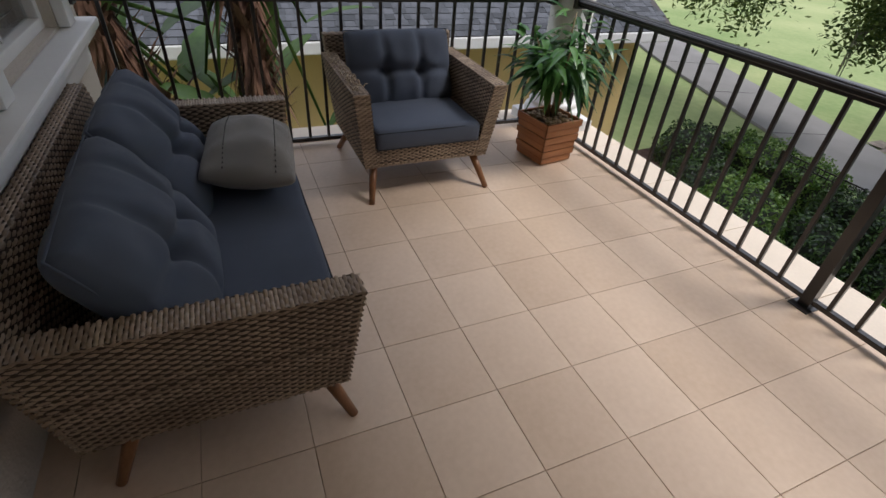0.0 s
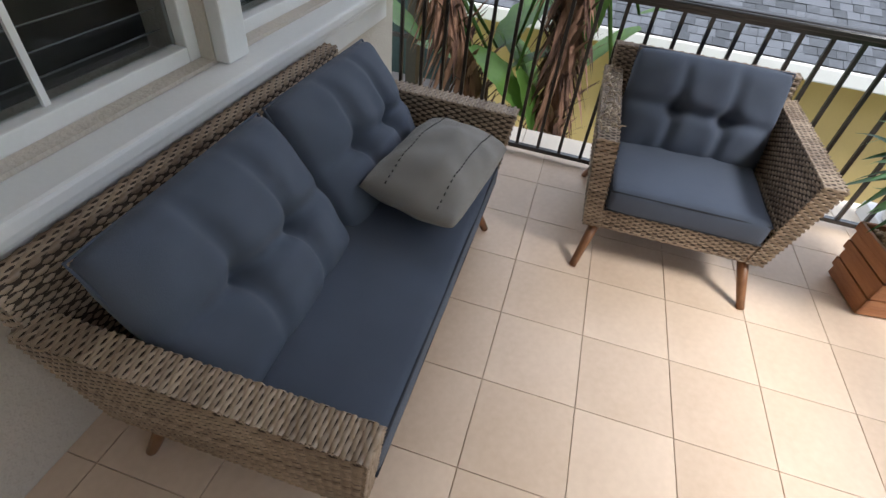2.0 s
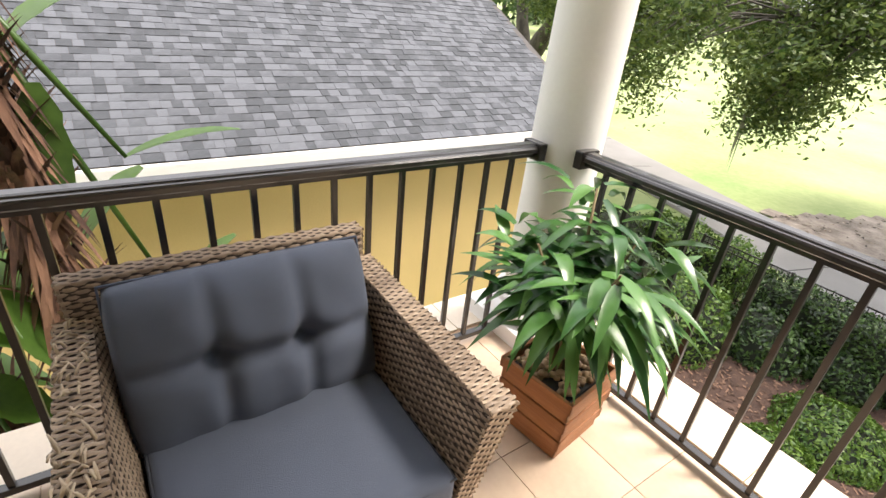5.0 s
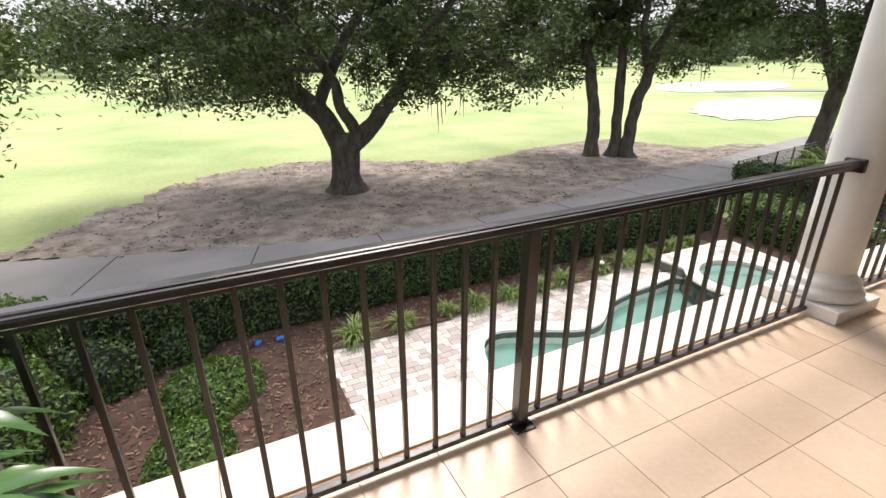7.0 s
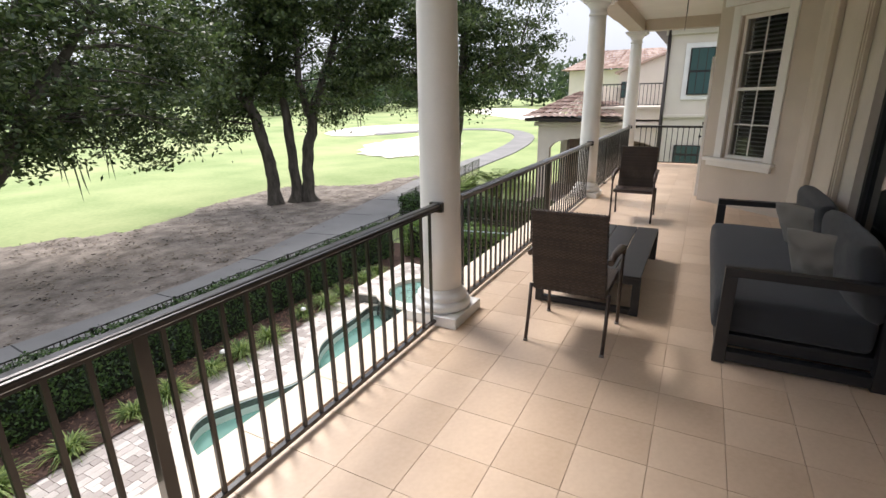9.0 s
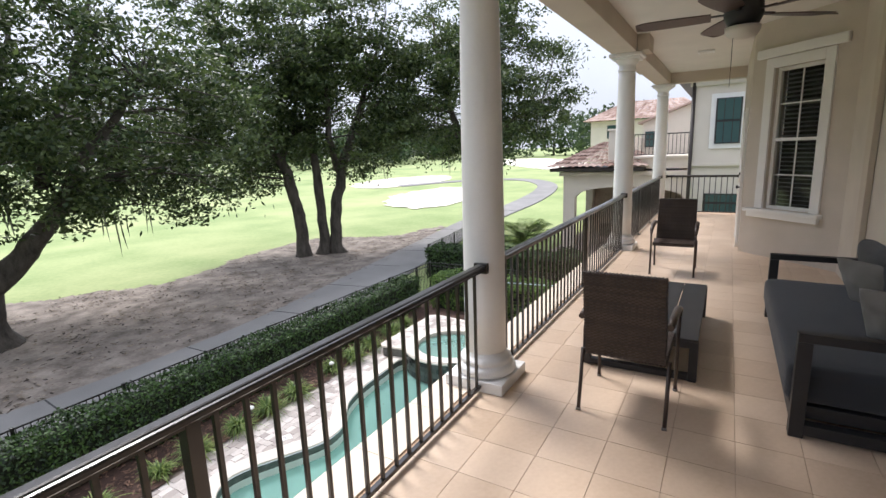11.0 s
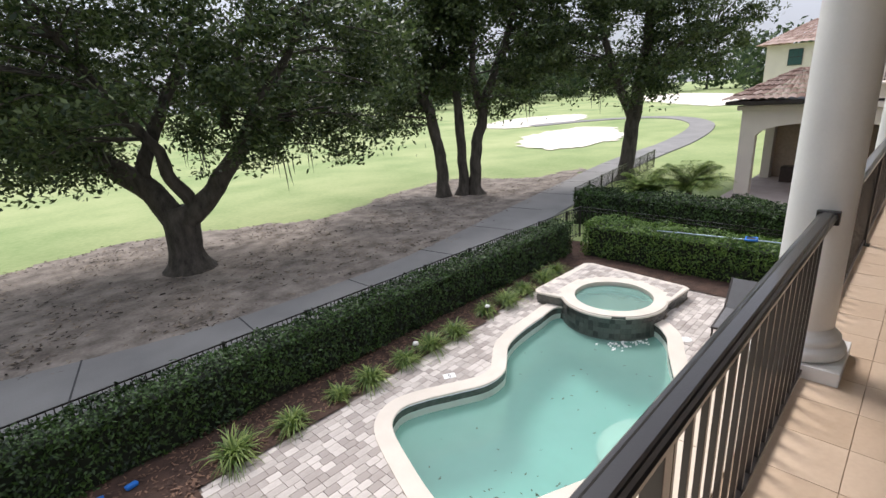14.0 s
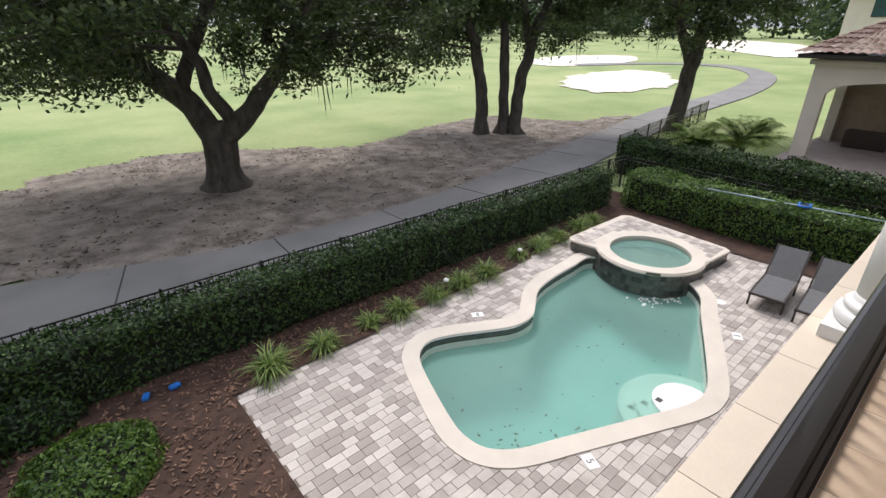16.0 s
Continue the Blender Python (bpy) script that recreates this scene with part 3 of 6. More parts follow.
def wicker_seat(name, label, W, D, m, seats, group, arm_h=0.62, back_h=0.72, seat_z=0.30, kick=-0.04):
    """Low wicker seat: x along its width, y towards the front, with flared arms, splayed legs."""
    s = thing(name, label, "sofa" if seats > 1 else "armchair", group, m=m)
    at = 0.085
    w, d = W / 2, D / 2
    fl = 0.035
    for sg in (-1, 1):
        xo, xi = sg * (w - 0.06), sg * (w - at - 0.045)
        xot, xit = sg * (w + fl - 0.03), sg * (w - at + fl - 0.03)
        a, b = (xo, xi) if sg < 0 else (xi, xo)
        at0, bt0 = (xot, xit) if sg < 0 else (xit, xot)
        lo = [(a, -d, 0.19), (b, -d, 0.19), (b, d - 0.05, 0.19), (a, d - 0.05, 0.19)]
        hi = [(at0, -d - 0.02, arm_h), (bt0, -d - 0.02, arm_h), (bt0, d, arm_h - 0.01), (at0, d, arm_h - 0.01)]
        wicker_block("arm", lo, hi, s)
    lo = [(-w + at + 0.045, d - 0.13, 0.19), (w - at - 0.045, d - 0.13, 0.19), (w - at - 0.045, d - 0.055, 0.19), (-w + at + 0.045, d - 0.055, 0.19)]
    hi = [(-w + at + 0.035, d - 0.12, seat_z), (w - at - 0.035, d - 0.12, seat_z), (w - at - 0.035, d - 0.04, seat_z), (-w + at + 0.035, d - 0.04, seat_z)]
    wicker_block("front_rail", lo, hi, s)
    lo = [(-w + 0.06, -d, 0.19), (w - 0.06, -d, 0.19), (w - 0.06, -d + 0.07, 0.19), (-w + 0.06, -d + 0.07, 0.19)]
    hi = [(-w + 0.02, -d - 0.09, back_h), (w - 0.02, -d - 0.09, back_h), (w - 0.02, -d - 0.03, back_h), (-w + 0.02, -d - 0.03, back_h)]
    wicker_block("backrest", lo, hi, s)
    part("seat_base", bm_box(-w + at + 0.03, -d + 0.06, 0.2, w - at - 0.03, d - 0.12, 0.285), M_WICKER_SHADE, s)
    for sx in (-1, 1):
        for sy in (-1, 1):
            leg("leg", (sx * (w - 0.13), sy * (d - 0.13), 0.21), (sx * (w - 0.07), sy * (d + kick), 0.0), s)
    return s


def seat_cushion(parent_m, w, d, t, z, name, label, group):
    c = tagged(part(name, slab_cushion(w, d, t, seed=w), M_CUSHION), label, "cushion", group)
    c.matrix_basis = parent_m @ pose(0, 0, z + t / 2)
    part("piping", piping(w - 0.012, d - 0.012, t / 2 - 0.014, 0.0045), M_SEAM, c)
    part("piping", piping(w - 0.012, d - 0.012, -t / 2 + 0.012, 0.0045), M_SEAM, c)
    return c


def back_cushion(m, w, h, t, label, group, seed):
    tf = [(-w / 6, 0.02, 0.05), (w / 6, 0.0, 0.046)]
    c = tagged(part("back_cushion", soft_cushion(w, h, t, tf, crown=0.5, seed=seed, wr=0.014, power=7, flat=0.3), M_CUSHION), label, "cushion", group)
    c.matrix_basis = m
    part("piping", piping(w * 0.985, h * 0.985, 0, 0.004), M_CUSHION, c)
    return c


SOFA_M = pose(1.555, -2.545, 0)
wicker_seat("wicker_sofa", "brown woven wicker sofa with splayed wooden legs", 1.56, 0.78, SOFA_M, 2, "wicker lounge set")
seat_cushion(SOFA_M @ pose(0, 0.035, 0), 1.36, 0.66, 0.12, 0.285, "seat_cushion", "long slate blue seat cushion on the wicker sofa", "sofa cushions")
for sg in (-1, 1):
    back_cushion(SOFA_M @ pose(sg * 0.35, -0.15, 0.585, rx=-58, rz=sg * 1.5), 0.685, 0.50, 0.27, "plump tufted slate blue back cushion", "sofa cushions", 3 + sg)
CHAIR_M = pose(0.535, -1.39, 0, rz=-89.5)
wicker_seat("wicker_armchair", "brown woven wicker armchair with frayed arm", 0.88, 0.76, CHAIR_M, 1, "wicker lounge set", 0.64, 0.74, 0.30, 0.025)
seat_cushion(CHAIR_M @ pose(0, 0.03, 0), 0.64, 0.64, 0.12, 0.29, "seat_cushion", "square slate blue seat cushion on the wicker armchair", "armchair cushions")
back_cushion(CHAIR_M @ pose(0, -0.2, 0.575, rx=-70), 0.67, 0.46, 0.24, "tufted slate blue back cushion on the armchair", "armchair cushions", 9)


# frayed wicker ends on the armchair's arm
fray = bmesh.new()
rf = random.Random(5)
for i in range(70):
    u = rf.random()
    a = CHAIR_M @ Vector((0.372 + rf.uniform(0, 0.07), -0.36 + 0.72 * u, 0.648))
    d = Vector((rf.uniform(-0.05, 0.05), rf.uniform(-0.03, 0.03), rf.uniform(0.0, 0.02)))
    tube(fray, [a, a + d * 0.5 + Vector((0, 0, 0.008)), a + d], [0.004, 0.0035, 0.002], 4)
tagged(part("wicker_strands", fray, mat("pale_wicker", (0.42, 0.33, 0.23), 0.6)), "broken pale wicker strands on the armchair arm", "wicker strands", kind="stuff")


def throw_pillow(m, w, h, t, label, seed, lines=(-0.28, 0.0, 0.28)):
    p = tagged(part("throw_pillow", soft_cushion(w, h, t, (), crown=0.4, seed=seed, wr=0.02, nu=40, nv=30, power=4, flat=0.42), M_PILLOW), label, "pillow", "grey throw pillows")
    p.matrix_basis = m
    for k in lines:
        bm = bmesh.new()
        n = 26
        for i in range(n):
            y = h * (-0.44 + 0.88 * i / (n - 1))
            u, v = 2 * k, 2 * y / h
            e = (1 - abs(u) ** 4) * (1 - abs(v) ** 4)
            z = t / 2 * e ** 0.42 * (0.4 + 0.6 * (1 - u * u) * (1 - v * v))
            z += 0.02 * noise.noise(Vector((k * w * 9, y * 9, seed + 1))) * e ** 0.3
            box(bm, k * w - 0.002, y - 0.006, z - 0.004, k * w + 0.002, y + 0.006, z + 0.0022)
        tagged(part("stitching", bm, M_STITCH, p), kind="stuff")
    return p


throw_pillow(pose(1.2, -2.36, 0.525, rx=-2, ry=6, rz=84), 0.36, 0.62, 0.25, "plump grey linen throw pillow with dashed stitching", 2, (-0.25, 0.28))

# ---- planter with bamboo-like plant ----
PL_M = pose(0.625, -0.40, 0, rz=8)
pl = thing("planter", "square wooden slatted planter box", "planter", m=PL_M)
for k in range(6):
    z0 = 0.01 + k * 0.05
    hw = 0.135 + 0.0035 * k + (0.006 if k % 2 else 0)
    for a in range(4):
        part("slat", bm_box(-hw, -hw, z0, hw, -hw + 0.016, z0 + 0.044, 0.003), M_PLANTER, pl, m=pose(0, 0, 0, rz=90 * a))
part("liner", bm_box(-0.125, -0.125, 0.02, 0.125, 0.125, 0.278), M_DARKPLASTIC, pl)
rp = random.Random(4)
bm = bmesh.new()
for i in range(150):
    x, y = rp.uniform(-0.115, 0.115), rp.uniform(-0.115, 0.115)
    s = rp.uniform(0.011, 0.02)
    bmesh.ops.create_icosphere(bm, subdivisions=1, radius=1, matrix=pose(x, y, 0.28 + rp.uniform(0, 0.016), rz=rp.uniform(0, 360)) @ Matrix.Diagonal((s * 1.3, s, s * 0.7, 1)))
for f in bm.faces:
    f.smooth = True
tagged(part("pebbles", bm, M_PEBBLE, None, m=PL_M), "tan pebbles filling the planter", "pebbles", kind="stuff")


def blade(V, F, base, way, length, width, droop, rnd, segs=5):
    """A long pointed leaf with a folded middle, appended to V and F."""
    base, way = Vector(base), Vector(way).normalized()
    side = way.cross(Vector((0, 0, 1)))
    side = side.normalized() if side.length > 0.05 else Vector((1, 0, 0))
    o = len(V)
    for i in range(segs + 1):
        t = i / segs
        p = base + way * length * t + Vector((0, 0, -droop * length * t * t))
        w = width * (math.sin(math.pi * (0.1 + 0.9 * t) ** 0.75) if i < segs else 0.02)
        V.extend((tuple(p - side * w + Vector((0, 0, 0.25 * w))), tuple(p), tuple(p + side * w + Vector((0, 0, 0.25 * w)))))
    for i in range(segs):
        for k in (0, 1):
            a = o + i * 3 + k
            F.append((a, a + 1, a + 4, a + 3))


def mesh_ob(name, V, F, material, parent=None, smooth=True):
    me = bpy.data.meshes.new(name)
    me.from_pydata(V, [], F)
    if smooth:
        me.polygons.foreach_set("use_smooth", [True] * len(me.polygons))
    me.materials.append(material)
    ob = new(name, me)
    if parent is not None:
        ob.parent = parent
    return ob


plant = thing("potted_plant", "leafy green bamboo-like plant standing in the planter", "plant", m=PL_M @ pose(0, 0, 0.274))
bm = bmesh.new()
V, F = [], []
for k in range(7):
    a = 2 * math.pi * k / 7 + 0.4
    lean = rp.uniform(0.10, 0.26)
    top = Vector((math.cos(a) * lean, math.sin(a) * lean, rp.uniform(0.42, 0.68)))
    pts = [Vector((math.cos(a) * 0.02, math.sin(a) * 0.02, -0.01)), top * 0.5 + Vector((0, 0, 0.06)), top]
    part("stem", tube(bmesh.new(), pts, [0.012, 0.008, 0.004], 7), M_STEM, plant)
    for i in range(50):
        t = rp.uniform(0.38, 1.0)
        p = pts[1].lerp(pts[2], (t - 0.5) * 2) if t > 0.5 else pts[0].lerp(pts[1], t * 2)
        b = rp.uniform(0, 2 * math.pi)
        twig = Vector((math.cos(b), math.sin(b), rp.uniform(-0.1, 0.5))) * rp.uniform(0.03, 0.16)
        b2 = b + rp.uniform(-0.7, 0.7)
        blade(V, F, p + twig, (math.cos(b2), math.sin(b2), rp.uniform(-0.35, 0.7)), rp.uniform(0.13, 0.24), rp.uniform(0.017, 0.028), rp.uniform(0.2, 0.8), rp)
tagged(mesh_ob("foliage", V, F, M_PLANT, plant), kind="stuff")
# ---- dark sofa, its cushions and pillows ----
def dark_sofa():
    s = thing("dark_sofa", "low charcoal outdoor sofa with black metal frame", "sofa", m=pose(4.9, -1.95, 0))
    L, D = 2.42, 0.9
    for x in (0.0, L - 0.075):
        for a, b, c, d in ((-0.075, 0.0, 0.0, 0.60), (-D, 0.0, -D + 0.075, 0.60)):
            part("leg", bm_box(x, a, b, x + 0.075, c, d, 0.004), M_BLACK, s)
        part("armrest", bm_box(x, -D, 0.602, x + 0.075, 0.0, 0.655, 0.004), M_BLACK, s)
        part("side_rail", bm_box(x, -D + 0.076, 0.02, x + 0.075, -0.076, 0.09, 0.004), M_BLACK, s)
    part("front_rail", bm_box(0.077, -0.06, 0.08, L - 0.077, -0.005, 0.16, 0.004), M_BLACK, s)
    part("deck", bm_box(0.077, -D + 0.02, 0.10, L - 0.077, -0.062, 0.18, 0.004), M_BLACK, s)
    part("back_rail", bm_box(0.077, -D, 0.18, L - 0.077, -D + 0.05, 0.62, 0.004), M_BLACK, s)
    return s


dark_sofa()
c = tagged(part("seat_cushion", slab_cushion(2.24, 0.86, 0.24, 3, 0.05), M_CHARCOAL), "thick charcoal seat cushion of the low sofa", "cushion", "charcoal cushions")
c.matrix_basis = pose(4.9 + 1.21, -1.95 - 0.4, 0.30)
for i, x in enumerate((0.62, 1.8)):
    c = tagged(part("back_cushion", soft_cushion(1.1, 0.5, 0.24, (), crown=0.7, seed=i + 20), M_CHARCOAL), "charcoal back cushion leaning on the sofa back", "cushion", "charcoal cushions")
    c.matrix_basis = pose(4.9 + x, -2.7, 0.62, rx=76)
throw_pillow(pose(5.52, -2.56, 0.6, rx=62, ry=0, rz=55) @ pose(0, 0, 0, rz=90), 0.46, 0.46, 0.16, "square grey throw pillow with rows of stitching", 5)
throw_pillow(pose(6.45, -2.57, 0.6, rx=62, ry=0, rz=40) @ pose(0, 0, 0, rz=90), 0.46, 0.46, 0.16, "square grey throw pillow with rows of stitching", 6)

# ---- coffee table ----
ct = thing("coffee_table", "low black slatted metal coffee table", "table", m=pose(5.40, -1.43, 0))
TL, TW, TH = 1.64, 0.84, 0.335
for k in range(4):
    part("slat", bm_box(0.0, 0.004 + k * TW / 4, TH - 0.02, TL, TW / 4 - 0.004 + k * TW / 4, TH, 0.003), M_BLACK, ct)
for x in (0.0, TL - 0.06):
    for y in (0.0, TW - 0.06):
        part("leg", bm_box(x, y, 0, x + 0.06, y + 0.06, TH - 0.075, 0.003), M_BLACK, ct)
    part("cross_bar", bm_box(x, 0.0, TH - 0.073, x + 0.06, TW, TH - 0.022, 0.003), M_BLACK, ct)
    part("foot_bar", bm_box(x, 0.061, 0.005, x + 0.06, TW - 0.061, 0.05, 0.003), M_BLACK, ct)


# ---- brown wicker chairs ----
def brown_chair(m):
    """Stacking chair: front along +x."""
    c = thing("wicker_chair", "dark brown woven wicker chair with metal legs", "chair", "chairs at the coffee table", m=m)
    w = 0.25
    lo = [(-0.24, -w, 0.385), (0.24, -w, 0.405), (0.24, w, 0.405), (-0.24, w, 0.385)]
    hi = [(x, y, z + 0.04) for x, y, z in lo]
    wicker_block("seat", lo, hi, c, material=M_BROWNWICKER, row=0.011, stake=0.022)
    lo = [(-0.26, -w, 0.40), (-0.215, -w, 0.40), (-0.215, w, 0.40), (-0.26, w, 0.40)]
    hi = [(-0.38, -w + 0.005, 0.985), (-0.34, -w + 0.005, 0.985), (-0.34, w - 0.005, 0.985), (-0.38, w - 0.005, 0.985)]
    wicker_block("backrest", lo, hi, c, material=M_BROWNWICKER, row=0.011, stake=0.022)
    for sy in (-1, 1):
        y = sy * (w + 0.02)
        bl = part("leg", tube(bmesh.new(), [(-0.24, y, 0.42), (-0.28, y, 0.2), (-0.33, y, 0.0)], 0.013, 8), M_BROWNWICKER, c)
        part("foot_cap", tube(bmesh.new(), [(-0.327, y, 0.015), (-0.335, y, 0.0)], 0.017, 10), M_PILLOW, bl)
        flg = part("leg", tube(bmesh.new(), [(0.25, y, 0.6), (0.24, y, 0.4), (0.25, y, 0.0)], 0.013, 8), M_BROWNWICKER, c)
        part("foot_cap", tube(bmesh.new(), [(0.249, y, 0.015), (0.25, y, 0.0)], 0.017, 10), M_PILLOW, flg)
        arm = [(-0.29, y, 0.66), (-0.15, y, 0.675), (0.1, y, 0.66), (0.22, y, 0.63), (0.255, y, 0.57)]
        part("armrest", tube(bmesh.new(), arm, [0.02, 0.026, 0.027, 0.024, 0.016], 10), M_BROWNWICKER, c)
    return c


bc = brown_chair(pose(4.965, -1.03, 0, rz=-1))
copy_thing(bc, pose(8.87, -0.95, 0, rz=181))

# ---- outdoor materials ----
M_GRASS = mat("golf_grass", (0.145, 0.235, 0.065), 0.9, color2=(0.40, 0.43, 0.20), scale=0.16, fine=5, bump=0.5)
M_DIRT = mat("bare_dirt", (0.07, 0.054, 0.042), 0.95, color2=(0.40, 0.345, 0.295), scale=1.3, fine=11, bump=1.0)
M_LITTER = mat("dry_leaf_litter", (0.03, 0.022, 0.016), 0.9, color2=(0.30, 0.24, 0.18), island=0.9)
M_ASPHALT = mat("cart_path", (0.18, 0.175, 0.17), 0.9, color2=(0.28, 0.27, 0.26), scale=0.5, fine=30, bump=0.3)
M_SAND = mat("bunker_sand", (0.72, 0.66, 0.56), 0.95, var=0.08, scale=0.3, fine=5, bump=0.3)
M_MULCH = mat("bark_mulch", (0.024, 0.013, 0.009), 0.95, color2=(0.095, 0.052, 0.036), scale=5, fine=45, bump=1.0)
M_CHIP = mat("bark_chip", (0.04, 0.02, 0.013), 0.9, color2=(0.20, 0.115, 0.075), island=1.0, scale=3)
M_PAVER = mat("concrete_paver", (0.36, 0.315, 0.285), 0.85, color2=(0.60, 0.545, 0.50), scale=3, fine=60, bump=0.3, per_object=0.9)
M_PAVER_J = mat("concrete_paver_far", (0.36, 0.315, 0.285), 0.85, color2=(0.60, 0.545, 0.50), scale=3, fine=60, bump=0.3, island=0.9)
M_BED = mat("paver_joint_sand", (0.20, 0.16, 0.13), 0.95)
M_COPING = mat("pool_coping", (0.64, 0.575, 0.50), 0.8, var=0.06, scale=2, fine=70, bump=0.2)
M_SHELL = mat("pool_plaster", (0.62, 0.66, 0.60), 0.7, var=0.06, scale=2, fine=40)
M_BAND = mat("pool_tile_band", (0.045, 0.045, 0.04), 0.25, color2=(0.13, 0.13, 0.115), scale=9, fine=40, bump=0.1)
M_BARK = mat("oak_bark", (0.018, 0.015, 0.012), 0.95, color2=(0.125, 0.11, 0.092), scale=5, fine=30, stretch=(1, 1, 0.35), bump=1.0)
M_OAK = leaf_mat("oak_leaf", (0.022, 0.045, 0.014), (0.105, 0.145, 0.045), 0.42, 0.42)
M_OAK_LIGHT = leaf_mat("oak_leaf_young", (0.04, 0.08, 0.016), (0.15, 0.20, 0.05), 0.5, 0.45)
M_WOODS = leaf_mat("far_leaf", (0.02, 0.045, 0.016), (0.075, 0.12, 0.04), 0.7, 0.2)
M_HEDGE = leaf_mat("hedge_leaf", (0.007, 0.022, 0.005), (0.052, 0.108, 0.018), 0.5, 0.22)
M_HEDGE2 = leaf_mat("bright_hedge_leaf", (0.035, 0.09, 0.012), (0.13, 0.22, 0.035), 0.5, 0.3)
# near-black colour standing for the shade deep among hedge leaves
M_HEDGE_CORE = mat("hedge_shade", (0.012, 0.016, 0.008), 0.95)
M_MOSS = mat("spanish_moss", (0.10, 0.11, 0.075), 0.95, color2=(0.21, 0.22, 0.16), island=0.8)
M_CLUMP = leaf_mat("grass_clump_leaf", (0.06, 0.12, 0.018), (0.27, 0.35, 0.09), 0.5, 0.3)
M_CREAM = mat("cream_stucco", (0.66, 0.60, 0.53), 0.85, var=0.05, scale=1, fine=30, bump=0.3)
M_ROOFTILE = mat("clay_roof_tile", (0.24, 0.145, 0.11), 0.8, color2=(0.46, 0.34, 0.285), island=0.9, fine=30)
M_YELLOW = mat("yellow_stucco", (0.60, 0.44, 0.19), 0.85, var=0.05, scale=1, fine=40, bump=0.3)
M_SHINGLE = mat("grey_shingle", (0.046, 0.05, 0.057), 0.9, color2=(0.1, 0.106, 0.12), scale=6, fine=120, bump=0.4, per_object=0.9)
M_SHINGLE_J = mat("grey_shingle_far", (0.046, 0.05, 0.057), 0.9, color2=(0.1, 0.106, 0.12), scale=6, fine=120, bump=0.4, island=0.9)
M_BANANA = leaf_mat("paradise_leaf", (0.03, 0.08, 0.014), (0.11, 0.20, 0.04), 0.35, 0.35)
M_FIBRE = mat("palm_fibre", (0.04, 0.017, 0.011), 0.95, color2=(0.20, 0.105, 0.065), island=0.9, scale=4, stretch=(4, 4, 1), bump=0.6)
M_LOUNGE = mat("grey_sling", (0.13, 0.13, 0.135), 0.8, var=0.08, fine=300, bump=0.2)
M_BLUE = mat("blue_plastic", (0.02, 0.16, 0.55), 0.4)
M_STEELPOLE = mat("aluminium_pole", (0.42, 0.52, 0.60), 0.35, 0.3)
M_DARKTRIM = mat("bronze_trim", (0.03, 0.022, 0.018), 0.5)


def water_mat(name, color, clear):
    m = mat(name, color, 0.06, var=0.05, scale=0.6, fine=3, bump=0.0)
    n, l = m.node_tree.nodes, m.node_tree.links
    p = n["Principled BSDF"]
    wv = n.new("ShaderNodeTexNoise")
    wv.inputs["Scale"].default_value = 3.5
    b = n.new("ShaderNodeBump")
    b.inputs["Strength"].default_value = 0.12
    b.inputs["Distance"].default_value = 0.05
    l.new(wv.outputs["Fac"], b.inputs["Height"])
    l.new(b.outputs["Normal"], p.inputs["Normal"])
    tr = n.new("ShaderNodeBsdfTransparent")
    tr.inputs["Color"].default_value = (0.62, 0.9, 0.84, 1)
    ms = n.new("ShaderNodeMixShader")
    ms.inputs[0].default_value = clear
    l.new(p.outputs[0], ms.inputs[1])
    l.new(tr.outputs[0], ms.inputs[2])
    l.new(ms.outputs[0], n["Material Output"].inputs["Surface"])
    return m


M_WATER = water_mat("pool_water", (0.29, 0.49, 0.44), 0.55)

# ---- ground ----
def land(x, y):
    """Height of the land: level near the house, rising gently far off."""
    r = math.hypot(x - 3, y - 3)
    return GROUND + 0.024 * max(0.0, r - 48) + (0.05 * noise.noise(Vector((x * 0.12, y * 0.12, 0))) if r > 14 else 0)


YARD = (2.78, -6.0, 15.9, 7.7)
xs = sorted({*np.arange(-60, 90, 2.0).tolist(), YARD[0], YARD[2], -4000, -1500, -600, -300, -150, -100, 110, 140, 180, 240, 320, 450, 700, 1500, 4000})
ys = sorted({*np.arange(-40, 80, 2.0).tolist(), YARD[1], YARD[3], -4000, -1000, -300, -100, -60, 100, 125, 150, 180, 230, 300, 450, 800, 2000, 4000})
V, F = [], []
for y in ys:
    for x in xs:
        flat_far = min(1.0, 260 / max(1.0, math.hypot(x, y)))
        V.append((x, y, GROUND + (land(x, y) - GROUND) * flat_far))
nx = len(xs)
for j in range(len(ys) - 1):
    for i in range(nx - 1):
        cx, cy = (xs[i] + xs[i + 1]) / 2, (ys[j] + ys[j + 1]) / 2
        if YARD[0] < cx < YARD[2] and YARD[1] < cy < YARD[3]:
            continue
        F.append((j * nx + i, j * nx + i + 1, (j + 1) * nx + i + 1, (j + 1) * nx + i))
tagged(mesh_ob("ground", V, F, M_GRASS), "mown green golf fairway reaching to far trees", "grass", kind="structure")


def inside(pts, x, y):
    hit = False
    for i in range(len(pts)):
        (x0, y0), (x1, y1) = pts[i - 1], pts[i]
        if (y0 > y) != (y1 > y) and x < (x1 - x0) * (y - y0) / (y1 - y0) + x0:
            hit = not hit
    return hit


